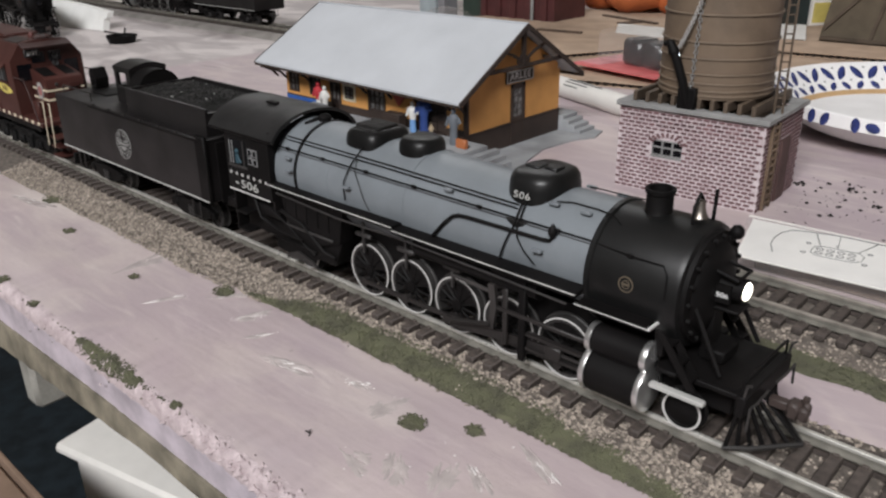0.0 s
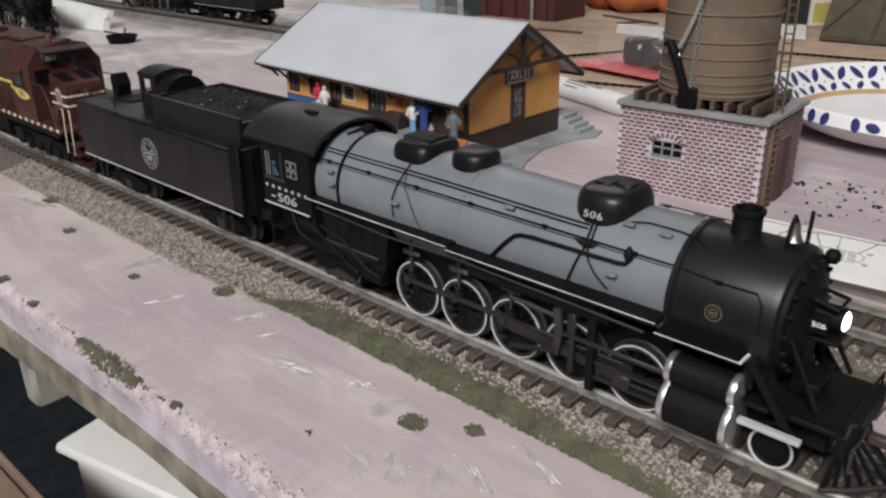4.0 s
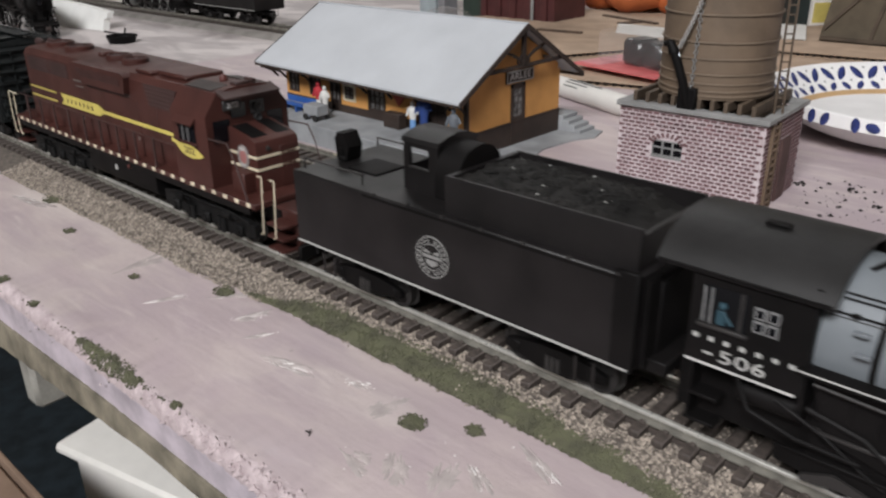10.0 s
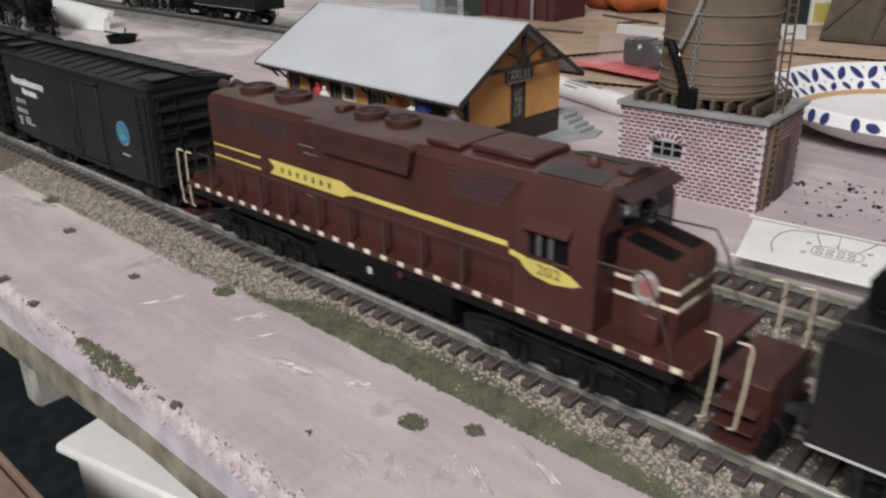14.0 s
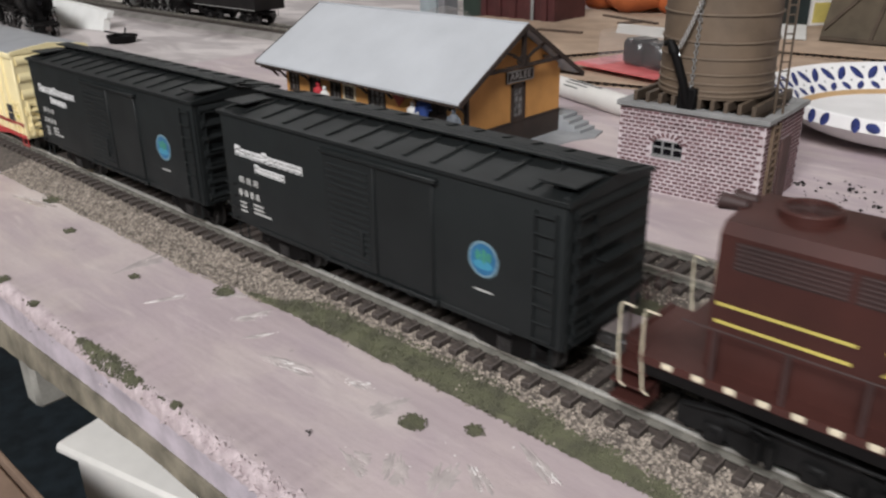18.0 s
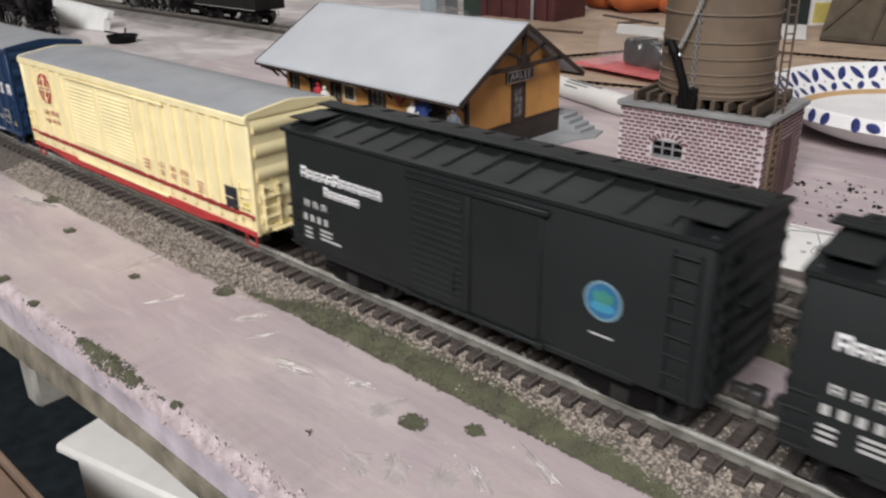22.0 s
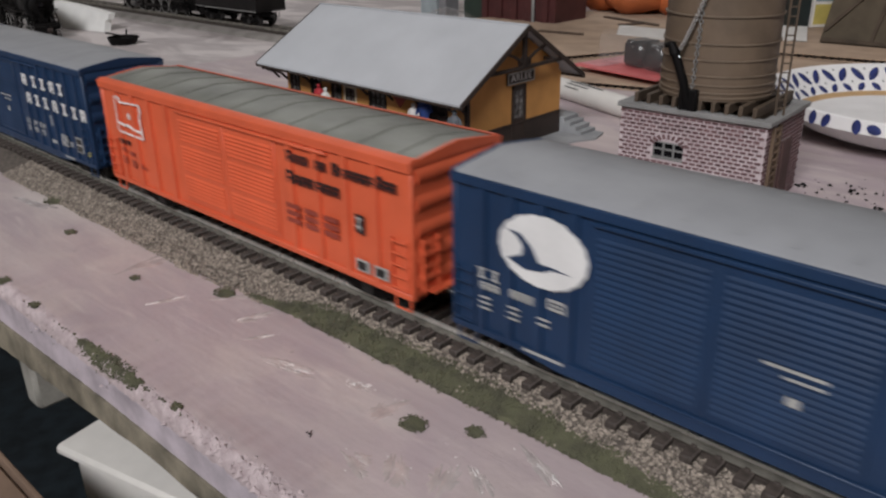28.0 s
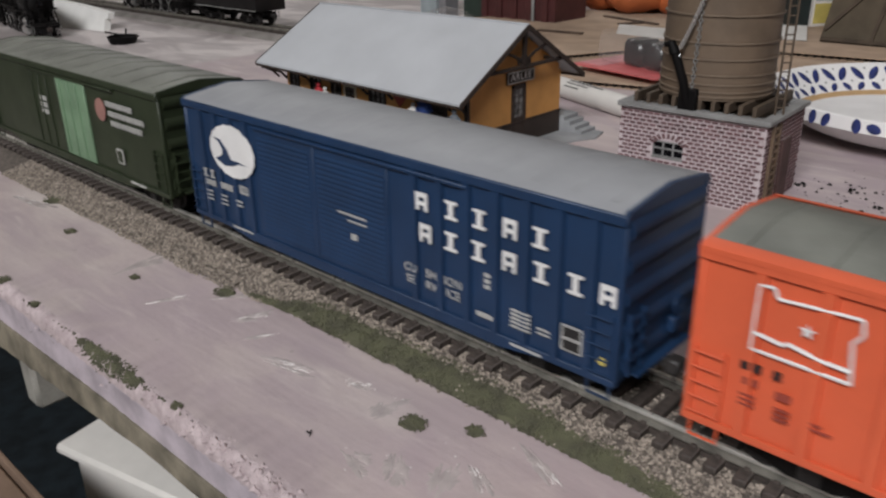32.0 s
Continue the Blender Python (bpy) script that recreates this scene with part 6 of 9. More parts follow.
    part("bell", Shape().lathe([(0.3, 4.0), (0.9, 3.7), (1.1, 2.0), (1.5, 0.6), (1.9, 0), (1.5, 0.1)], (X(-71.2), 0, 47.6), n=20), mat("dull_nickel", (0.30, 0.27, 0.24), 0.42, 1.0), bell, "dull nickel bell")
    part("whistle", Shape().cyl((X(-69.5), 3.2, 46), (X(-69.3), 3.2, 53.4), 0.45, n=8), BLACK, c)
    part("marker_lamp", Shape().ball((X(-65), 6.5, 43.6), 1.7).cyl((X(-65), 6.5, 43.6), (X(-67.5), 6, 43), 0.5, n=6), BLACK, c)
    part("lamp_bracket", Shape().box(X(-67), X(-58.5), -3.2, 3.2, 28.6, 29.4, 0.2).box(X(-66.5), X(-64), -2.6, 2.6, 18, 28.6, 0.3).tube([(X(-66), -3, 38), (X(-59.5), -3.4, 36.8), (X(-59.5), 3.4, 36.8), (X(-66), 3, 38)], 0.5, 6), BLACK, c)
    hl = part("headlamp", Shape().cyl((X(-65.5), 0, 33.4), (X(-58.6), 0, 33.4), 2.6, n=24).box(X(-66.5), X(-60.8), -3.4, -2.4, 30.6, 34.8).box(X(-66.5), X(-60.8), 2.4, 3.4, 30.6, 34.8), BLACK, c)
    part("lens", Shape().lathe([(2.05, 0), (1.9, 0.4), (1.1, 0.7), (0.1, 0.8)], (X(-58.6), 0, 33.4), (1, 0, 0), 24), LAMPGLOW if numbered else GLASS, hl, "lit white headlamp lens" if numbered else "")
    if numbered:
        lettering("number", "506", 1.15, WHITE, c, (X(-62.5), -3.48, 32.5), (90, 0, 0), 1.0, 1.2, "white engine number")
    part("pilot_deck", Shape().box(X(-72), X(-52.5), -12, 12, 14.2, 15.4, 0.2).box(X(-66), X(-60), -4, 4, 16, 19, 0.4), BLACK, c)
    part("deck_tread", Shape().box(X(-70), X(-53.5), -11, 11, 15.4, 15.7), BLACK, c)
    part("buffer_beam", Shape().box(X(-53), X(-50.8), -12.6, 12.6, 10.5, 15.6, 0.3), BLACK, c)
    part("front_rail", Shape().tube([(X(-52), -11.5, 15), (X(-52), -11.5, 19), (X(-51.6), -9, 20), (X(-51.6), 9, 20), (X(-52), 11.5, 19), (X(-52), 11.5, 15)], 0.3, 6), BLACK, c)
    for e in (-1, 1):
        part("flag_bracket", Shape().tube([(X(-51.5), e * 12, 15), (X(-51), e * 12, 18.5), (X(-50), e * 12.4, 19)], 0.3, 5), DARKGREY, c)
        part("uncoupling_lever", Shape().tube([(X(-50), e * 2, 13), (X(-49.5), e * 9, 13.4), (X(-49.8), e * 12, 13.4), (X(-49.8), e * 12.6, 8)], 0.32, 5), DARKGREY, c)
    pilot = part("pilot", Shape().prism([(-11.5, 9.6), (11.5, 9.6), (11.5, 11.2), (-11.5, 11.2)], "x", X(-53), X(-51.6)), BLACK, c)
    for k in range(-6, 7):
        y = k * 2.1
        part("pilot_bar", Shape().tube([(X(-52.6), y * 0.86, 11.0), (X(-42.2) - abs(k) * 1.95, y * 0.96, 1.9)], 0.55, 5), BLACK, pilot)
    s = Shape()
    for e in (-1, 1):
        s.tube([(X(-54.2), e * 12.6, 1.8), (X(-50), e * 9.4, 1.8), (X(-41.8), 0, 1.8)], 0.6, 6)
    part("pilot_foot", s, DARKGREY, pilot)
    part("coupler", Shape().box(X(-50), X(-45), -1.2, 1.2, 8.8, 11.0, 0.3).box(X(-46), X(-43.2), -2.1, 1.9, 7.8, 11.8, 0.6).box(X(-43.6), X(-41.2), -2.1, -0.4, 8.2, 11.4, 0.5).box(X(-43.6), X(-41.6), 0.5, 2.0, 8.2, 11.4, 0.5).cyl((X(-43), 1.6, 7.2), (X(-43), 1.6, 12.4), 0.8, n=10), mat("rusty_coupler", (0.045, 0.032, 0.028), 0.6), c, "rust brown front coupler")
    return c


def tender(origin, at, label, spin=True, marked=True, turn=0.0):
    c = thing("tender", label, "tender", at, turn=turn)

    def X(d):
        return d - origin
    part("tank_body", Shape().box(X(-362), X(-243.5), -18.5, 18.5, 14.4, 37.8, 0.5), TENDERBLACK, c)
    for e in (-1, 1):
        part("front_corner", Shape().box(X(-249), X(-243), *sorted((e * 17.2, e * 18.7)), 14.4, 38.8, 0.3), BLACK, c)
    s = Shape()
    for e in (-1, 1):
        s.prism([(e * 15.6, 37.2), (e * 15.2, 47.0), (e * 15.0, 47.6), (e * 14.2, 47.6), (e * 14.4, 37.2)], "x", X(-301.5), X(-245))
    s.box(X(-302), X(-300.5), -15, 15, 37, 47.4).box(X(-246.5), X(-245), -14.4, 14.4, 37, 46)
    part("coal_bunker", s, TENDERBLACK, c)
    s = Shape()
    rings = []
    for i in range(40):
        x = X(-300.5) + 54 * i / 39
        rings.append([(x, -14.4 + 28.8 * k / 22, 45.6 + 1.5 * math.sin(math.pi * k / 22) + 1.1 * noise.noise((x * 0.35, k * 0.6, 1)) + 0.7 * noise.noise((x * 0.9, k * 1.3, 7)) - 3.5 * max(0, (i - 30) / 9)) for k in range(23)])
    s.loft(rings, close=False, cap=False)
    coal = part("coal_load", s, COAL, c, "lumpy black coal load")
    rnd = random.Random(8)
    s, g = Shape(), Shape()
    for i in range(500):
        x, y = X(-300) + rnd.uniform(1, 46), rnd.uniform(-13.6, 13.6)
        stone(s if i % 60 else g, x, y, 46.1 + 1.3 * math.cos(y / 14 * 1.5), rnd.uniform(0.3, 0.7) if i % 60 else 0.42, rnd)
    part("coal_load", s, COAL, coal, smooth=False)["kind"] = "stuff"
    # a few whitish lumps stand for the coal's sparkling glints
    part("painted_glints", g, LETTER, coal, smooth=False)["kind"] = "stuff"
    dog = part("doghouse", Shape().box(X(-324), X(-323), -7.2, 7.2, 37, 44.5), TENDERBLACK, c)
    panels = [(-312, -311, -7.2, 7.2, 37, 52), (-324, -323, -7.2, -6.2, 44.5, 52), (-324, -323, 6.2, 7.2, 44.5, 52), (-324, -323, -6.2, 6.2, 50.4, 52)]
    for y0, y1 in ((-8, -7.2), (7.2, 8)):
        panels += [(-324, -311, y0, y1, 37, 44.5), (-324, -321.5, y0, y1, 44.5, 52), (-314.5, -311, y0, y1, 44.5, 52), (-321.5, -314.5, y0, y1, 50.4, 52)]
    for a, b, y0, y1, z0, z1 in panels:
        part("wall_panel", Shape().box(X(a), X(b), y0, y1, z0, z1), TENDERBLACK, dog, smooth=False)
    top = [(-8.3, 51.4), (-7.8, 52.6), (-4, 53.9), (0, 54.4), (4, 53.9), (7.8, 52.6), (8.3, 51.4)]
    part("doghouse_roof", Shape().prism(top, "x", X(-324.6), X(-310.6)), TENDERBLACK, dog)
    part("window_sill", Shape().box(X(-321.8), X(-314.2), -8.5, -7.8, 44.2, 44.9, 0.1), DARKGREY, dog)
    hump = [(9.4 * math.cos(radians(a)), 38 + 14.4 * math.sin(radians(a)) ** 0.55) for a in range(0, 181, 10)]
    part("tank_hump", Shape().prism(hump, "x", X(-311), X(-302.6)), BLACK, c)
    part("hatch", Shape().box(X(-350), X(-337), -7, 5, 37.3, 38.4, 0.3), BLACK, c)
    lamp = part("back_lamp", Shape().prism([(X(-359.4), 38.4), (X(-354.6), 38.4), (X(-353.6), 42.6), (X(-355.8), 46.8), (X(-358.6), 46.8), (X(-360), 44.6)], "y", -2.9, 2.9).box(X(-358.6), X(-355.4), -3.4, 3.4, 37.6, 39.4, 0.3).box(X(-358), X(-356), -3.2, -2.8, 40, 42), BLACK, c)
    part("lens", Shape().cyl((X(-359.6), 0, 43), (X(-359.9), 0, 43), 2.3, n=18), LETTER, lamp, "pale lamp lens")
    for e in (-1, 1):
        part("handrail", Shape().tube([(X(-360), e * 15, 37.4), (X(-360), e * 15, 41), (X(-334), e * 15, 41), (X(-334), e * 15, 37.4)], 0.3, 5), DARKGREY, c)
        part("rivet_strip", Shape().box(X(-330), X(-246), e * 18.6 - 0.25, e * 18.6 + 0.25, 36.6, 37.4), BLACK, c)
        for k in range(7):
            part("rail_clip", Shape().box(X(-326 + 13 * k) - 0.4, X(-326 + 13 * k) + 0.4, e * 18.2 - 0.6, e * 18.2 + 0.6, 37.3, 38.2), DARKGREY, c)
        part("edge_stripe", Shape().box(X(-361.5), X(-244), e * 18.6 - 0.15, e * 18.6 + 0.1, 14.9, 15.4), LETTER if marked else BLACK, c, "thin white edge stripe" if marked else "")
        for x in (-349, -256):
            part("step", Shape().tube([(X(x) - 2.5, e * 17, 12.6), (X(x) - 2.5, e * 17, 6.4), (X(x) + 2.5, e * 17, 6.4), (X(x) + 2.5, e * 17, 12.6)], 0.4, 5), GREYMETAL, c)
    part("end_ladder", Shape().box(X(-243.4), X(-242.6), -14, -8, 14, 36), BLACK, c)
    part("front_beam", Shape().box(X(-243.5), X(-238), -12, 12, 12.5, 16, 0.3).box(X(-243.4), X(-242), -9, 9, 16, 34, 0.3), BLACK, c)
    part("drawbar", Shape().box(X(-245), X(-229), -2, 2, 9.5, 11), BLACK, c)
    if marked:
        LT = mat("faded_emblem", (0.27, 0.27, 0.26), 0.6)
        disc(c, X(-303.6), 25.5, 5.9, 5.9, LT, -18.6, label="pale round emblem with dark ring")
        disc(c, X(-303.6), 25.5, 5.55, 5.55, TENDERBLACK, -18.64)
        ex, ez = X(-303.6), 25.5
        part("emblem_ring", Shape().ring((ex, -18.7, ez), (0, 1, 0), 3.75, 0.24, 36, 0.08), LT, c, smooth=False)
        # worn lettering round the rim, as plain bars
        s = Shape()
        for k in range(22):
            a = 2 * math.pi * (k + 0.5) / 22
            if k in (5, 16):
                continue
            ca, sa = math.cos(a), math.sin(a)
            s.prism([(ex + r * ca - q * sa, ez + r * sa + q * ca) for r, q in ((4.25, -0.3), (5.1, -0.38), (5.1, 0.38), (4.25, 0.3))], "y", -18.72, -18.5)
        part("rim_marking", s, LT, c, smooth=False)
        # a winged shield: a bar across, two spread wings above and a tapering foot below
        s = Shape().box(ex - 3.3, ex + 3.3, -18.74, -18.5, ez - 0.35, ez + 0.55)
        s.prism([(ex - 2.3, ez - 0.9), (ex + 2.3, ez - 0.9), (ex + 1.7, ez - 2.1), (ex, ez - 2.8), (ex - 1.7, ez - 2.1)], "y", -18.74, -18.5)
        for e in (-1, 1):
            s.prism([(ex + e * 0.3, ez + 1.0), (ex + e * 2.9, ez + 1.0), (ex + e * 2.5, ez + 2.1), (ex + e * 1.3, ez + 1.7)], "y", -18.74, -18.5)
        part("emblem_field", s, LT, c, smooth=False)
    part("underframe", Shape().box(X(-360), X(-246), -8, 8, 9.5, 12.8, 0.3), BLACK, c)
    for x in (-338, -268):
        freight_truck(c, X(x), 5.4, 24, spin)
    coupler(c, X(-361), 9.8, -1)
    return c


def diesel(origin, at):
    c = thing("diesel_locomotive", "maroon road-switcher diesel with yellow bands and cream handrails", "locomotive", at)

    def X(d):
        return d - origin
    part("walkway", Shape().box(X(-585), X(-386), -17.6, 17.6, 18.0, 20.0, 0.2), MAROON, c)
    part("frame", Shape().box(X(-582), X(-384), -9, 9, 11.5, 18.0, 0.3), BLACK, c)
    for e in (-1, 1):
        part("side_skirt", Shape().box(X(-583), X(-390), *sorted((e * 16.2, e * 17.2)), 15.4, 18.0), BLACK, c)
        for k in range(28):
            x = X(-577.8) + 6.967 * k
            part("sill_marker", Shape().box(x - 1.25, x + 1.25, *sorted((e * 17.4, e * 17.75)), 18.5, 19.9, 0.1), CREAMTRIM, c)
    # long hood
    hw = 12.6
    hood = part("long_hood", Shape().prism([(-hw, 18.6), (-hw, 50.4), (-hw + 1.8, 52.6), (-5, 53.4), (5, 53.4), (hw - 1.8, 52.6), (hw, 50.4), (hw, 18.6)], "x", X(-572), X(-434)), MAROON, c)
    def grille(x0, x1, z0, z1, n=6):
        g = part("grille", Shape().box(x0, x1, -hw - 0.15, -hw + 0.3, z0, z1), MAROON_DARK, hood, "dark radiator grille")
        for k in range(n):
            z = z0 + (z1 - z0) * (k + 0.5) / n
            part("slat", Shape().prism([(-hw - 0.15, z - 0.22), (-hw - 0.45, z), (-hw - 0.15, z + 0.22)], "x", x0 + 0.4, x1 - 0.4), MAROON_DARK, g, smooth=False)
    grille(X(-568.5), X(-546.5), 43.4, 49.4)
    grille(X(-545.5), X(-527), 43.4, 49.4)
    part("dynamic_brake_blister", Shape().prism([(X(-518), 51.2), (X(-516), 52.6), (X(-473), 52.6), (X(-471), 51.2), (X(-472.5), 44.6), (X(-508), 44.6)], "y", -hw - 2.4, hw + 2.4), MAROON, hood, "wedge-ended maroon blister")
    part("blister_grille", Shape().prism([(X(-513.5), 50.6), (X(-475), 50.6), (X(-475), 47.4), (X(-509.6), 47.4)], "y", -hw - 2.55, -hw - 2.2), MAROON_DARK, hood, "dark maroon grille")
    for k in range(4):
        part("grille_slat", Shape().box(X(-509.5), X(-475.4), -hw - 2.72, -hw - 2.4, 47.9 + 0.75 * k, 48.15 + 0.75 * k), MAROON, hood, smooth=False)
    inlet = part("air_inlet", Shape().prism([(X(-460.5), 50.4), (X(-436), 50.4), (X(-442.5), 41.8), (X(-457.5), 41.8)], "y", -hw - 0.2, -hw + 0.3), MAROON_DARK, hood, "tapered dark maroon air inlet")
    for k in range(5):
        z = 42.8 + 1.6 * k
        part("slat", Shape().prism([(-hw - 0.2, z - 0.2), (-hw - 0.42, z), (-hw - 0.2, z + 0.2)], "x", X(-457.6 - 0.34 * (z - 41.8)), X(-442.6 + 0.74 * (z - 41.8))), MAROON_DARK, inlet, smooth=False)
    for k in range(12):
        x = X(-525) + 7.3 * k
        if k % 2:
            part("hood_door", Shape().box(x, x + 6.6, -hw - 0.14, -hw + 0.1, 20, 42.5, 0.05), MAROON, hood)
    for x in (-559.7, -539.8, -502.2, -488.4):
        r = 5.9 if x < -520 else 5.0
        f = part("roof_fan", Shape().lathe([(r * 1.05, 0), (r * 1.05, 1.7), (r, 2.0), (r * 0.88, 2.0), (r * 0.86, 1.3), (r * 0.2, 1.4), (r * 0.16, 1.7), (0.1, 1.7)], (X(x), 0, 53.2), n=30), MAROON, hood, "round maroon roof fan")
        for k in range(8):
            a = math.pi * k / 8
            part("fan_blade", Shape().tube([(X(x) - r * 0.9 * math.cos(a), -r * 0.9 * math.sin(a), 54.9), (X(x) + r * 0.9 * math.cos(a), r * 0.9 * math.sin(a), 54.9)], 0.14, 4), MAROON_DARK, f)
    part("exhaust_hatch", Shape().box(X(-470), X(-458), -10, 10, 53.0, 54.4, 0.4), MAROON, hood)
    part("cab_side_hatch", Shape().box(X(-456), X(-436), -8, 8, 53.2, 55.0, 0.5), MAROON, hood)
    part("roof_vent", Shape().box(X(-516), X(-512), -3, 3, 52.8, 55, 0.6), MAROON, hood)
    part("air_horn", Shape().cyl((X(-577), -3, 53.6), (X(-571), -3, 53.6), 1.9, 1.2, 12).cyl((X(-576), 1.8, 53.4), (X(-571), 1.8, 53.4), 1.6, 1.0, 12).box(X(-573), X(-570), -4, 3, 52.2, 53.4, 0.2), MAROON_DARK, c)
    # cab
    cab = part("cab", Shape().prism([(-17.2, 18.6), (-17.2, 45.4), (-11.8, 52.8), (-6, 54.0), (6, 54.0), (11.8, 52.8), (17.2, 45.4), (17.2, 18.6)], "x", X(-434), X(-411)), MAROON, c)
    for a, b in ((-11.0, -4.4), (4.4, 11.0)):
        s = Shape()
        zs = [54.35 - 0.21 * max(0, abs(q) - 6) for q in (a, b)]
        s.add([(X(d), q, z + dz) for d in (-432, -415) for q, z in zip((a, b), zs) for dz in (-0.3, 0.0)], [(0, 1, 3, 2), (4, 6, 7, 5), (0, 4, 5, 1), (2, 3, 7, 6), (0, 2, 6, 4), (1, 5, 7, 3)])
        part("roof_mat", s, mat("worn_grey_roof", (0.035, 0.026, 0.024), 0.6) if a < 0 else bpy.data.materials["worn_grey_roof"], cab, "worn dark grey roof panel", smooth=False)
    part("cab_window", Shape().box(X(-429.5), X(-418.5), -17.4, -17.0, 35.2, 42.4), GLASS, cab, "dark cab window")
    # grey strips over the dark glass stand for reflections in its panes
    bar = mat("grey_pane_reflection", (0.10, 0.10, 0.10), 0.5)
    for d in (-426.6, -423.2):
        part("window_bar", Shape().box(X(d - 0.6), X(d + 0.6), -17.55, -17.2, 35.2, 42.4), bar, cab)
    part("awning", Shape().prism([(-17, 44.6), (-19.2, 42.2), (-19.2, 41.7), (-17, 43.8)], "x", X(-430.5), X(-417.6)), MAROON, cab)
    part("arm_rest", Shape().box(X(-430.5), X(-417.5), -18.2, -17, 34.4, 35.1, 0.1), MAROON, cab)
    part("windscreen", Shape().box(X(-411.1), X(-410.7), -14.5, -8, 36, 43.5).box(X(-411.1), X(-410.7), 8, 14.5, 36, 43.5).box(X(-411.1), X(-410.7), -7, -1, 43.6, 48.4).box(X(-411.1), X(-410.7), 1, 7, 43.6, 48.4), GLASS, cab, "dark cab front windows")
    nb = part("number_board", Shape().box(X(-411), X(-409.6), -10.2, -3.2, 46.6, 50.0, 0.2), mat("black_panel", (0.02, 0.02, 0.02), 0.4), cab, "black number board")
    lettering("number", "202", 1.9, WHITE, cab, (X(-409.5), -6.7, 48.3), (90, 0, 90), 1.0, 1.3, "white engine number")
    part("headlamp", Shape().lathe([(1.5, 0), (1.5, 1.2), (1.2, 1.3), (0.9, 0.7), (0.1, 0.4)], (X(-411), 3.6, 46.0), (1, 0, 0), 16).lathe([(1.5, 0), (1.5, 1.2), (1.2, 1.3), (0.9, 0.7), (0.1, 0.4)], (X(-411), 3.6, 42.4), (1, 0, 0), 16), mat("dull_lamp_lens", (0.07, 0.07, 0.072), 0.25, 0.3), cab, "dull twin headlamps, one above the other")
    part("visor", Shape().prism([(X(-412), 53.6), (X(-406.5), 51.6), (X(-406.5), 50.9), (X(-412), 52.6)], "y", -11.5, 11.5), MAROON_DARK, cab)
    part("roof_beacon", Shape().lathe([(1.4, 0), (1.4, 1.4), (0.8, 2.2), (0.1, 2.3)], (X(-424), 0, 54)), mat("red_beacon", (0.10, 0.025, 0.02), 0.5), cab)
    part("roof_horn", Shape().box(X(-416), X(-412), -3, 3, 53.8, 55.2, 0.4).tube([(X(-416), 4, 55), (X(-411), 4, 55)], 0.9, 8), MAROON_DARK, cab)
    # nose
    nose = part("short_hood", Shape().prism([(X(-411), 18.6), (X(-411), 41.2), (X(-397.5), 38.6), (X(-395.6), 37.6), (X(-394.9), 36.0), (X(-394.9), 18.6)], "y", -8.8, 8.8), MAROON, c)
    for e in (-1, 1):
        s = Shape()
        for z in (28.1, 32.4):
            s.box(X(-411.5), X(-394.9), *sorted((e * 8.7, e * 8.98)), z - 0.45, z + 0.45)
        part("nose_stripe", s, CREAMTRIM, nose, "cream nose stripe")
    part("nose_stripe", Shape().box(X(-395), X(-394.7), -8.98, 8.98, 27.65, 28.55).box(X(-395), X(-394.7), -8.98, 8.98, 31.95, 32.85), CREAMTRIM, nose, "cream nose stripe")
    disc(c, X(-402.9), 31.6, 3.3, 4.2, mat("grey_emblem", (0.30, 0.27, 0.26), 0.5), -9.05, label="grey round emblem")
    rose = mat("rose_emblem", (0.40, 0.17, 0.16), 0.5)
    disc(c, X(-402.7), 31.7, 1.9, 2.5, rose, -9.14)
    disc(c, X(-403.0), 34.4, 1.9, 0.6, LETTER, -9.14)
    disc(c, X(-402.9), 28.8, 1.8, 0.5, LETTER, -9.14)
    # dark reflections on the nose top, painted as two thin black patches
    for a, b in ((-7.6, -1.6), (2.4, 7.6)):
        part("nose_reflection_patch", Shape().add([(X(d), y, z + dz) for d, z in ((-410, 41.15), (-398, 38.85)) for y in (a, b) for dz in (-0.3, 0.0)], [(0, 1, 3, 2), (4, 6, 7, 5), (0, 4, 5, 1), (2, 3, 7, 6), (0, 2, 6, 4), (1, 5, 7, 3)]), BLACK, nose, "black patch for the dark reflection on the nose top", smooth=False)
    part("nose_lamp", Shape().lathe([(0.9, 0), (0.8, 0.5), (0.1, 0.6)], (X(-394.9), -4, 35.0), (1, 0, 0), 12), DARKGREY, nose)
    part("nose_door", Shape().box(X(-395.2), X(-394.7), 1.0, 7.4, 20.5, 35.0, 0.1), MAROON, nose)
    part("sand_filler", Shape().box(X(-404.5), X(-397), -13.5, -8.8, 20, 27.5, 0.4), MAROON, nose)
    # stripe, name plate and number plate shapes
    y = -hw - 0.2
    band = Shape().box(X(-571), X(-543.6), y - 0.06, y + 0.3, 35.0, 35.6).box(X(-571), X(-544), y - 0.06, y + 0.3, 31.0, 31.6)
    part("yellow_lining", band, YELLOW, c, "thin yellow lining", smooth=False)
    part("name_plate", Shape().prism([(X(-538.6), 31.0), (X(-535.8), 33.4), (X(-538.6), 35.8), (X(-502), 35.8), (X(-500), 34.8), (X(-498), 34.4), (X(-498), 32.4), (X(-500), 32.0), (X(-502), 31.0)], "y", y - 0.1, y + 0.3), YELLOW, c, "yellow name panel", smooth=False)
    part("yellow_stripe", Shape().box(X(-499), X(-439.6), y - 0.06, y + 0.3, 32.6, 34.0), YELLOW, c, "yellow side stripe", smooth=False)
    ink = mat("brown_ink", (0.14, 0.09, 0.04), 0.6)
    bars(c, [(X(-532.3 + 3.9 * k), X(-531.0 + 3.9 * k), 32.4, 34.3) for k in range(7)], ink, y - 0.12)
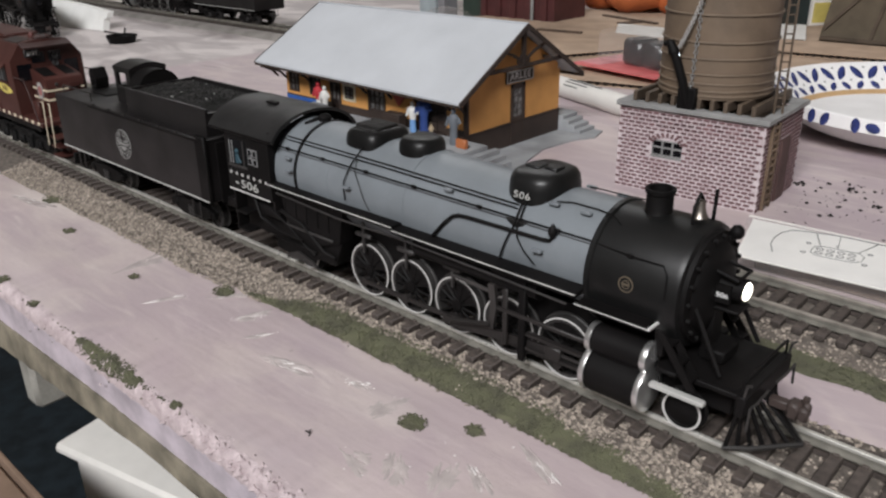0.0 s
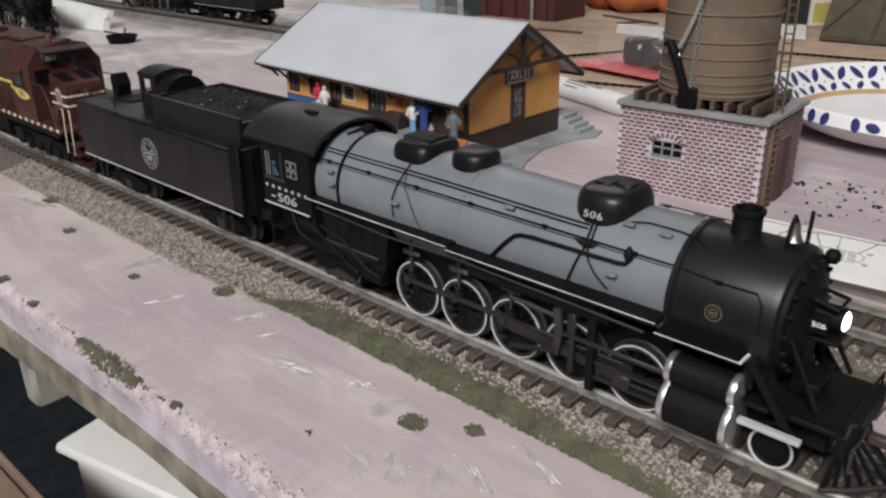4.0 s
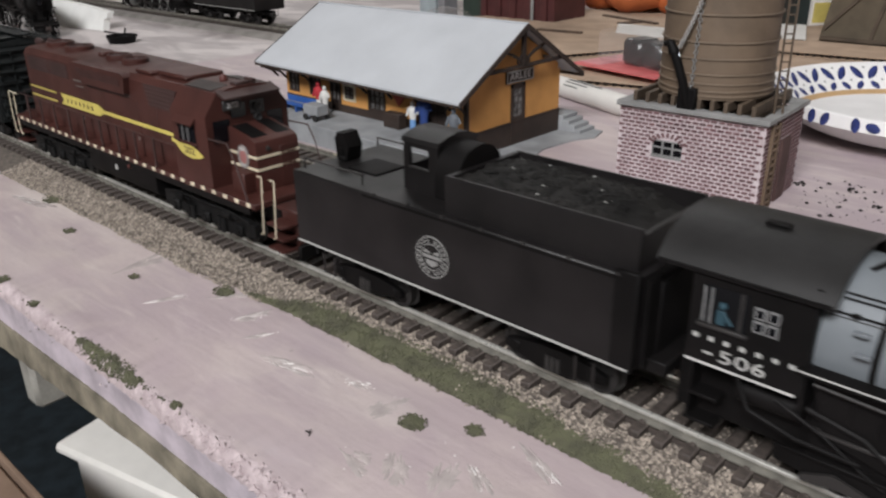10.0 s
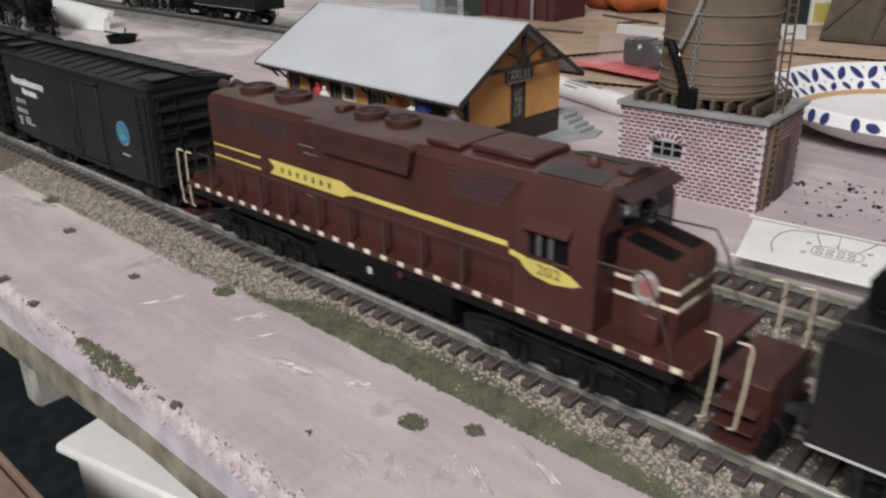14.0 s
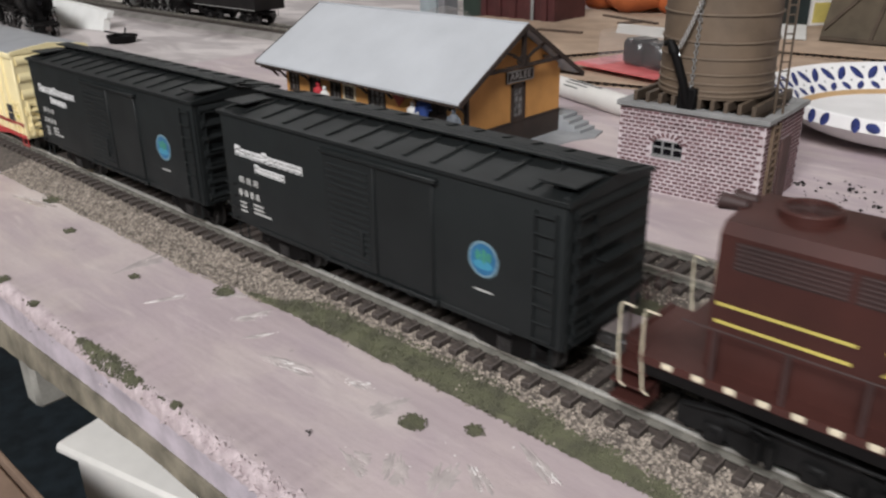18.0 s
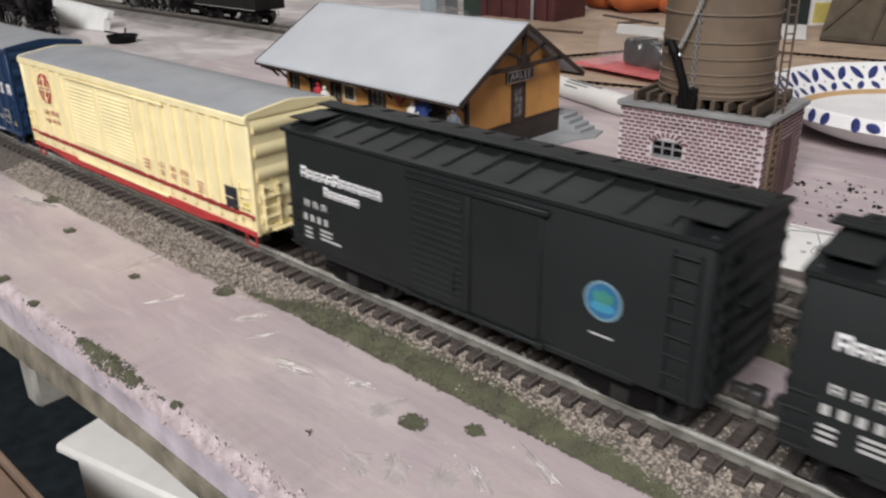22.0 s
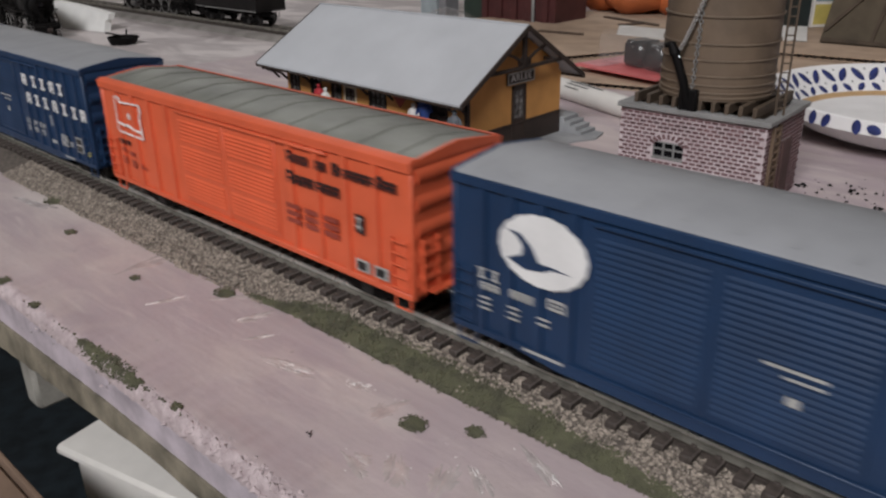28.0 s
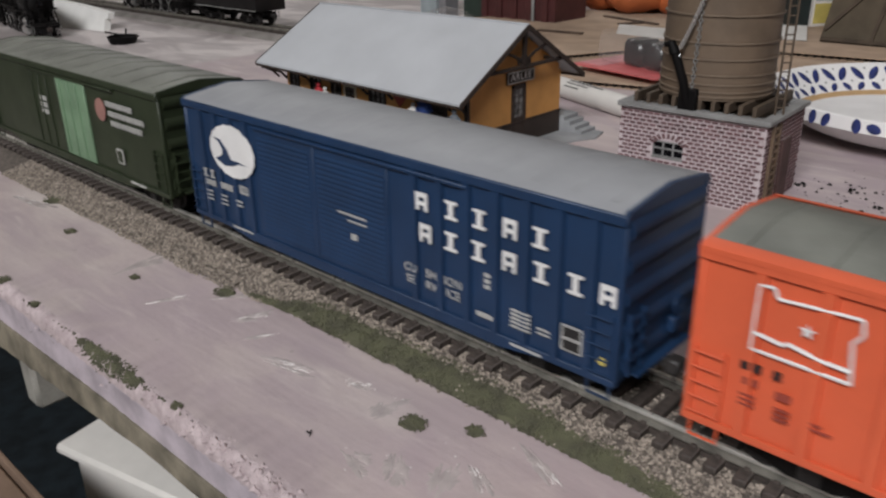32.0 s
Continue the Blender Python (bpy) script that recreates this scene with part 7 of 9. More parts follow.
    part("number_panel", Shape().prism([(X(-424.4 + 0.7 * (a + 424.5)), 31.6 + 0.7 * (b - 32)) for a, b in ((-440, 34.4), (-436, 34.0), (-434, 31.8), (-430, 29.4), (-422, 28.4), (-414, 29.6), (-410.8, 31.0), (-415, 33.4), (-422, 35.2), (-430, 36), (-433, 35.4), (-440, 36.2))], "y", -17.42, -17.0), YELLOW, c, "yellow leaf-shaped number panel", smooth=False)
    lettering("number", "202", 2.6, ink, c, (X(-423.6), -17.46, 31.7), (90, 0, 0), 1.0, 1.3, "brown engine number")
    bars(c, [(X(-522), X(-515), 43.6, 44), (X(-520), X(-513), 41.4, 41.8), (X(-470), X(-469.2), 26.4, 28.0), (X(-520), X(-517), 27.6, 27.9)], mat("faded_marking", (0.20, 0.18, 0.165), 0.6), y)
    # handrails
    dark = MAROON_DARK
    for e in (-1, 1):
        pts = [(X(-576), e * 17, 31.5), (X(-434), e * 17, 31.5)]
        part("handrail", Shape().tube(pts, 0.22, 5), dark, c)
        for k in range(9):
            x = X(-568.5) + k * 14.7
            part("stanchion", Shape().box(x - 0.5, x + 0.5, *sorted((e * 16.6, e * 17.2)), 18.6, 31.5), dark, c)
        part("handrail", Shape().tube([(X(-411), e * 17, 38.2), (X(-399.5), e * 17, 38.6), (X(-396), e * 17, 33.5), (X(-391), e * 16.8, 20)], 0.32, 5), dark, c)
        # end rails by the steps
        for x, d in ((-381.4, 1), (-374.6, 1), (-584.4, -1), (-590.2, -1)):
            part("step_rail", Shape().tube([(X(x) - d * 3.2, e * 16.4, 30.2), (X(x) - d * 0.4, e * 16.8, 30.6), (X(x), e * 17, 29.6), (X(x) - d * 0.3, e * 17.4, 20), (X(x) - d * 1.2, e * 17.4, 11), (X(x) - d * 2.6, e * 17.2, 10.2)], 0.24, 6), CREAMTRIM, c, "cream step handrail")
        for sx, d in ((-376.4, 1), (-587, -1)):
            for k in range(3):
                part("step_tread", Shape().box(X(sx) - 4.4, X(sx) + 4.4, *sorted((e * 11, e * 17.2)), 6 + 4.3 * k, 6.7 + 4.3 * k), MAROON, c)
            part("step_back", Shape().box(X(sx) - 4.2, X(sx) + 4.2, *sorted((e * 10, e * 10.8)), 5.5, 18.4), MAROON, c)
    for d, x in ((1, -371.8), (-1, -592)):
        part("end_sheet", Shape().box(*sorted((X(x), X(x) - d * 1.2)), -10.5, 10.5, 7.5, 19.5, 0.2), MAROON, c)
        part("end_rail", Shape().tube([(X(x), -9, 19), (X(x), -9, 29), (X(x), -2.6, 29.6), (X(x), -2.6, 25), (X(x), 2.6, 25), (X(x), 2.6, 29.6), (X(x), 9, 29), (X(x), 9, 19)], 0.22, 6), MAROON_DARK, c)
        part("snow_plough", Shape().box(*sorted((X(x), X(x) + d * 1.5)), -12, 12, 2.2, 7.6, 0.3), BLACK, c)
        part("air_hose", Shape().tube([(X(x), 5, 9), (X(x) + d * 2, 5.4, 7), (X(x) + d * 2.4, 5.6, 3.6)], 0.6, 6).tube([(X(x), -5, 9), (X(x) + d * 2, -5.4, 7), (X(x) + d * 2.4, -5.6, 3.6)], 0.6, 6), BLACK, c)
        coupler(c, X(x), 9.8, d)
        part("platform_deck", Shape().box(*sorted((X(x), X(x) - d * 12)), -11, 11, 17.6, 18.8, 0.2), MAROON, c)
    # trucks and tank
    cast = mat("worn_black_casting", (0.008, 0.0078, 0.0078), 0.7, vary=0.4, scale=120, bump=0.4, spec=0.2)
    for x in (-546, -423):
        tk = part("truck", Shape().box(-24, 24, -8, 8, 6, 10.6, 0.4), BLACK, c, at=(X(x), 0, 0))
        for e in (-1, 1):
            part("side_frame", Shape().prism([(-30, 5), (-30, 9.6), (-22, 11.0), (-14, 9.4), (-6, 11.0), (6, 11.0), (14, 9.4), (22, 11.0), (30, 9.6), (30, 5), (26, 4.4), (20, 5.6), (14, 2.6), (6, 4.6), (-6, 4.6), (-14, 2.6), (-20, 5.6), (-26, 4.4)], "y", *sorted((e * 12.2, e * 14))), cast, tk)
            for q in (-21, 0, 21):
                part("journal_box", Shape().box(q - 2.4, q + 2.4, *sorted((e * 13.8, e * 15.4)), 3.6, 8.2, 0.5).cyl((q, e * 15.2, 5.8), (q, e * 16.0, 5.8), 1.3, n=12), cast, tk)
            for q in (-11.6, -8.8, 8.8, 11.6):
                part("spring", Shape().cyl((q, e * 14.6, 3.2), (q, e * 14.6, 8.6), 1.1, n=10), cast, tk)
            for q in (-15.5, 15.5):
                part("brake_cylinder", Shape().cyl((q - 2.6, e * 15.0, 10.8), (q + 2.6, e * 15.0, 10.8), 1.5, n=12).cyl((q + 2.6, e * 15.0, 10.8), (q + 6, e * 15.0, 10.2), 0.4, n=6), cast, tk)
            part("brake_pipe", Shape().tube([(-28, e * 14.6, 10.4), (-18, e * 15.6, 12.6), (0, e * 15.6, 12.2), (18, e * 15.6, 12.6), (28, e * 14.6, 10.4)], 0.45, 6), cast, tk)
        for q in (-21, 0, 21):
            wheelset(c, X(x) + q, 5.8)
    part("fuel_tank", Shape().prism([(-14.5, 6.5), (-15.6, 8.5), (-15.6, 15.4), (15.6, 15.4), (15.6, 8.5), (14.5, 6.5), (11, 4.4), (-11, 4.4)], "x", X(-513), X(-456)), BLACK, c)
    part("tank_label", Shape().box(X(-489.6), X(-487.8), -15.75, -15.5, 11.0, 13.2), LETTER, c)
    part("fuel_filler", Shape().cyl((X(-474), -15.4, 15.4), (X(-474), -17.4, 15.8), 1.0, n=10), mat("red_filler", (0.07, 0.015, 0.012), 0.5), c)
    return c


# ---- depot ----
def depot():
    cx, cy = -332.0, 172.0
    t = thing("depot", "ochre model railway depot with dark brown trim and pale grey roof", "station building", (cx, cy, 0))

    def p(name, s, m, parent=None, label="", smooth=True):
        return part(name, s, m, parent or t, label, (-cx, -cy, 0) if parent is None else (0, 0, 0), smooth)
    x0, x1, y0, y1, ze, zr, zw = -402.0, -257.0, 134.0, 212.0, 32.2, 63.4, 35.5
    sl = (zr - ze) / 51.75
    # base and walls, hollow, with openings cut between wall pieces
    p("foundation", Shape().box(x0, x1, y0, y1, 0, 11, 0.2), UMBER)
    opens = [(-398.6, -390.0, 17.6, 29.2, 0), (-379.2, -369.8, 17.6, 29.6, 0), (-360.4, -352.0, 11.0, 29.2, 1), (-349.2, -339.4, 18.4, 27.4, 2), (-328.4, -315.4, 15.8, 28.4, 0), (-290.0, -270.5, 11.0, 28.0, 3)]
    # front wall in pieces round the openings
    last = x0
    for a, b, z0, z1, kind in opens + [(x1, x1, 0, 0, 9)]:
        p("wall_panel", Shape().box(last, a, y0, y0 + 2, 15.4, zw), OCHRE, smooth=False)
        p("wainscot_panel", Shape().box(last, a, y0 - 0.3, y0 + 2, 11, 15.4), UMBER, smooth=False)
        if kind != 9:
            p("wall_panel", Shape().box(a, b, y0, y0 + 2, z1, zw), OCHRE, smooth=False)
            if z0 > 15.4:
                p("wall_panel", Shape().box(a, b, y0, y0 + 2, 15.4, z0), OCHRE, smooth=False)
            if z0 > 11.2:
                p("wainscot_panel", Shape().box(a, b, y0 - 0.3, y0 + 2, 11, min(z0, 15.4)), UMBER, smooth=False)
        last = b
    for a, b, z0, z1, kind in opens:
        f = p("window" if kind in (0, 2) else "door", Shape().box(a, b, y0 - 0.5, y0 + 0.6, z1 - 1.0, z1 + 0.3).box(a, b, y0 - 0.5, y0 + 0.6, z0 - 0.3, z0 + 0.8).box(a - 0.4, a + 0.9, y0 - 0.5, y0 + 0.6, z0, z1).box(b - 0.9, b + 0.4, y0 - 0.5, y0 + 0.6, z0, z1), CREAMTRIM if kind == 2 else UMBER, None, "cream window frame" if kind == 2 else "")
        n = 3 if b - a > 12 else 2
        for i in range(n):
            for j in range(3):
                xa, xb = a + 0.9 + (b - a - 1.8) * i / n, a + 0.9 + (b - a - 1.8) * (i + 1) / n
                za, zb = z0 + 0.8 + (z1 - z0 - 1.8) * j / 3, z0 + 0.8 + (z1 - z0 - 1.8) * (j + 1) / 3
                if kind == 3 or (kind == 1 and j == 0):
                    part("door_panel", Shape().box(xa + 0.2, xb - 0.2, y0 + 0.6, y0 + 1.2, za + 0.2, zb - 0.2), UMBER, f, smooth=False)
                else:
                    part("pane", Shape().box(xa + 0.35, xb - 0.35, y0 + 0.5, y0 + 0.8, za + 0.35, zb - 0.35), PANE, f, smooth=False)
                    part("muntin", Shape().box(xa - 0.35, xa + 0.35, y0 - 0.1, y0 + 0.9, za, zb).box(xa, xb, y0 - 0.1, y0 + 0.9, za - 0.3, za + 0.3), UMBER, f, smooth=False)
    p("back_wall", Shape().box(x0, x1, y1 - 2, y1, 11, zw), OCHRE, smooth=False)
    gable = [(y0 + 2, 13.2), (y0 + 2, ze + (y0 + 2 - 120.2) * sl - 1.6), (172, zr - 1.8), (y1 - 2, ze + (223.7 - y1 + 2) * sl - 1.6), (y1 - 2, 13.2)]
    p("west_wall", Shape().prism(gable, "x", x0, x0 + 2), OCHRE, smooth=False)
    p("east_wall", Shape().prism(gable, "x", x1 - 2, x1), OCHRE, smooth=False)
    p("wainscot", Shape().box(x1 - 2, x1 + 0.4, y0, y1, 0.5, 13.3).box(x1 - 1, x1 + 0.9, y0 - 0.4, y1, 12.9, 13.5), UMBER, smooth=False)
    p("wainscot", Shape().box(x0 - 0.4, x0 + 2, y0, y1, 0.5, 13.3), UMBER, smooth=False)
    p("corner_board", Shape().box(x1 - 0.5, x1 + 0.4, y0 - 0.4, y0 + 1.6, 13.3, 34.5).box(x1 - 1.6, x1 + 0.4, y0 - 0.5, y0, 13.3, 34.5), UMBER, smooth=False)
    # end door and sign
    d = p("end_door", Shape().box(x1 - 0.2, x1 + 0.7, 168.6, 170.4, 1, 33.2).box(x1 - 0.2, x1 + 0.7, 178.4, 180.2, 1, 33.2).box(x1 - 0.2, x1 + 0.7, 168.6, 180.2, 31.6, 33.2).box(x1 - 0.2, x1 + 0.3, 170, 178.8, 1, 32), UMBER)
    for i in range(2):
        for j in range(4):
            part("pane", Shape().box(x1 + 0.2, x1 + 0.45, 171.2 + 3.7 * i, 174.0 + 3.7 * i, 16 + 3.7 * j, 19.2 + 3.7 * j), PANE, d, smooth=False)
    sg = p("name_sign", Shape().box(x1, x1 + 1.0, 164.0, 186.6, 34.0, 40.2, 0.15), UMBER, None, "dark sign board with pale border")
    part("sign_border", Shape().box(x1 + 0.9, x1 + 1.15, 164.1, 186.5, 39.4, 40.1).box(x1 + 0.9, x1 + 1.15, 164.1, 186.5, 34.1, 34.8).box(x1 + 0.9, x1 + 1.15, 164.1, 164.8, 34.1, 40.1).box(x1 + 0.9, x1 + 1.15, 185.8, 186.5, 34.1, 40.1), LETTER, sg, smooth=False)
    lettering("sign_letters", "ARLEE", 3.5, WHITE, sg, (x1 + 1.1, 175.3, 37.1), (90, 0, 90), 1.12, 1.2, "pale sign letters")
    # gable timber work
    p("gable_beam", Shape().box(x1 + 4.4, x1 + 6.2, 145, 208, 42.2, 44.0, 0.2), UMBER)
    p("king_post", Shape().box(x1 + 4.2, x1 + 6.2, 170.8, 173.2, 43.0, 61, 0.2), UMBER)
    p("gable_scroll", Shape().ring((x1 + 5.2, 172, 46.4), (1, 0, 0), 2.6, 0.8, 18, 0.5).ring((x1 + 5.2, 168.6, 45.6), (1, 0, 0), 1.3, 0.6, 12, 0.5).ring((x1 + 5.2, 175.4, 45.6), (1, 0, 0), 1.3, 0.6, 12, 0.5), UMBER)
    for e in (-1, 1):
        p("brace", Shape().tube([(x1 + 5.2, 172, 45.0), (x1 + 5.2, 172 + e * 9, 49.6), (x1 + 5.2, 172 + e * 17, 52.0)], 0.85, 4), UMBER)
        p("outrigger", Shape().box(x1, x1 + 6, 172 + e * 24 - 0.8, 172 + e * 24 + 0.8, 43.2, 45, 0.2), UMBER)
    # roof: two thick slopes, barge boards, eave brackets
    xa, xb = -413.0, -249.3
    for e in (-1, 1):
        ye = 120.2 if e < 0 else 223.7
        s = Shape()
        warp = {xa: 2.4 if e < 0 else 0.0, xb: 0.0}
        s.add([(x + (0.5 if x == xa else -0.5), y, z + (warp[x] if y == ye else 0)) for x in (xa, xb) for y, z in ((ye, ze - 0.5), (ye, ze + 0.5), (172, zr + 0.8), (172, zr - 0.5))], [(0, 1, 2, 3), (7, 6, 5, 4), (0, 4, 5, 1), (1, 5, 6, 2), (2, 6, 7, 3), (0, 3, 7, 4)])
        p("roof_slope", s, SLATE, smooth=False)
        for x in (xa, xb):
            s = Shape()
            s.add([(x + q, y, z) for q in (-0.5, 0.5) for y, z in ((ye, ze - 2.0 + warp[x]), (ye, ze + 0.6 + warp[x]), (172, zr + 0.9), (172, zr - 1.8))], [(0, 1, 2, 3), (7, 6, 5, 4), (0, 4, 5, 1), (1, 5, 6, 2), (2, 6, 7, 3), (0, 3, 7, 4)])
            p("barge_board", s, UMBER, smooth=False)
        p("eave_board", Shape().add([(x, y, z + warp[x]) for x in (xa, xb) for y in (ye, ye - e * 0.8) for z in (ze - 1.9, ze - 0.55)], [(0, 1, 3, 2), (4, 6, 7, 5), (0, 4, 5, 1), (2, 3, 7, 6), (0, 2, 6, 4), (1, 5, 7, 3)]), UMBER, smooth=False)
    for x in (-410, -402, -379, -352, -330, -310, -290, -268, -258):
        p("eave_bracket", Shape().tube([(x, y0, 24.5), (x, y0 - 4, 28.4), (x, 122.5, 32.0)], 0.75, 5).box(x - 0.6, x + 0.6, 122, y0, 31.0, 32.2), UMBER)
    p("ridge_cap", Shape().box(xa, xb, 171.2, 172.8, zr + 0.5, zr + 1.2, 0.2), SLATE)
    # platform, steps and pad
    p("platform", Shape().box(-408, -243, 103, 134, 0, 11, 0.4).box(-408, -257, 212, 228, 0, 9, 0.4), CONCRETE)
    for k in range(4):
        p("step", Shape().box(-243 + 3.6 * k, -239.4 + 3.6 * k, 113, 139, 0, 8.8 - 2.4 * k, 0.2), CONCRETE)
        p("step", Shape().box(-258 + 4.0 * k, -254.0 + 4.0 * k, 212.5, 227, 0, 9.0 - 2.1 * k, 0.2), CONCRETE)
    s = Shape()
    pad = [(-257, 134), (-232, 134), (-227, 141), (-233, 152), (-240, 176), (-238, 200), (-232, 212), (-236, 226), (-257, 228)]
    s.prism(pad, "z", 0, 0.9)
    p("walkway_pad", s, CONCRETE)


def figure(x, y, z, h, top, legs, name, label):
    """A small painted figure: one plain mesh."""
    t = tagged(thing(name, label, "figurine", (x, y, z)), group="platform figures")
    s = Shape()
    s.lathe([(0.12 * h, 0), (0.13 * h, 0.1 * h), (0.11 * h, 0.42 * h), (0.15 * h, 0.55 * h), (0.17 * h, 0.76 * h), (0.10 * h, 0.84 * h), (0.05 * h, 0.86 * h)], n=12, sy=0.7)
    s.ball((0, 0, 0.93 * h), 0.075 * h, 10)
    s.tube([(-0.17 * h, 0, 0.76 * h), (-0.22 * h, -0.05 * h, 0.5 * h)], 0.045 * h, 5).tube([(0.17 * h, 0, 0.76 * h), (0.26 * h, -0.03 * h, 0.62 * h)], 0.045 * h, 5)
    me = mesh_of("figure_body", s, top)
    me.materials.append(legs)
    for q in me.polygons:
        if q.center.z < 0.45 * h * K:
            q.material_index = 1
    ob = new("figure_body", me)
    ob.parent = t


def platform_things():
    blue = mat("bright_blue_paint", (0.03, 0.10, 0.34), 0.5)
    t = thing("platform_bench", "blue slatted bench on the depot platform", "bench", (-372, 119, 11))
    part("seat", Shape().box(-13, 13, -3, 2, 3.4, 4.2, 0.2), blue, t)
    part("back", Shape().box(-13, 13, 2, 2.8, 4.6, 8, 0.2), blue, t)
    for x in (-12, 0, 12):
        part("leg", Shape().box(x - 0.5, x + 0.5, -2.6, 2.4, 0, 3.4), blue, t)
    t = thing("baggage_cart", "grey baggage cart on the depot platform", "cart", (-349, 113, 11))
    part("cart_body", Shape().box(-6, 6, -4, 4, 3.0, 8.5, 0.3), CONCRETE, t)
    for x in (-4, 4):
        part("wheel", Shape().cyl((x, -4.6, 1.8), (x, -3.8, 1.8), 1.8, n=14).cyl((x, 3.8, 1.8), (x, 4.6, 1.8), 1.8, n=14), DARKGREY, t)
    cloth = {n: mat(n, c, 0.7) for n, c in (("red_cloth", (0.45, 0.03, 0.04)), ("white_cloth", (0.7, 0.69, 0.66)), ("light_blue_cloth", (0.16, 0.32, 0.60)), ("navy_cloth", (0.02, 0.05, 0.20)), ("grey_cloth", (0.13, 0.145, 0.165)), ("tan_cloth", (0.42, 0.33, 0.22)))}
    figure(-362, 126, 11, 17, cloth["red_cloth"], cloth["white_cloth"], "seated_figure", "red and white painted figurine beside the cart")
    figure(-354, 124, 11, 16, cloth["white_cloth"], cloth["white_cloth"], "white_figure", "white painted figurine on the platform")
    figure(-289, 128.5, 11, 16, cloth["white_cloth"], cloth["light_blue_cloth"], "standing_figure", "white and light blue painted figurine")
    figure(-281.5, 129, 11, 21, cloth["navy_cloth"], cloth["navy_cloth"], "tall_figure", "navy blue painted figurine by the depot door")
    figure(-274.5, 127, 11, 7, cloth["tan_cloth"], cloth["grey_cloth"], "small_figure", "small tan and grey painted figurine")
    figure(-256.5, 124, 11, 18, cloth["grey_cloth"], cloth["grey_cloth"], "grey_figure", "grey painted figurine with a raised arm")
    t = thing("suitcase", "orange brown toy suitcase on the platform edge", "suitcase", (-249.5, 122, 11))
    part("case", Shape().box(-3.2, 3.2, -1.2, 1.2, 0, 4.4, 0.4), mat("orange_leather", (0.42, 0.14, 0.05), 0.5), t)
    part("handle", Shape().tube([(-1, 0, 4.2), (-1, 0, 5.2), (1, 0, 5.2), (1, 0, 4.2)], 0.25, 5), UMBER, t)
    t = thing("hanging_sign", "red triangular sign hanging under the eave", "sign", (-302, 131.5, 22))
    part("plate", Shape().prism([(-5, 5.6), (5, 5.6), (0, 0)], "y", -0.4, 0.4), mat("dull_red_sign", (0.34, 0.06, 0.04), 0.6), t)
    part("hanger", Shape().cyl((0, 0, 5), (0, 0, 10), 0.3, n=6), UMBER, t)
    t = thing("platform_crate", "dark crate against the depot wall", "crate", (-303, 129, 11))
    part("crate_body", Shape().box(-6, 6, -3, 3, 0, 8, 0.4), UMBER, t)
    part("slat", Shape().box(-6.2, 6.2, -3.3, -3, 5.5, 6.5), UMBER, t)


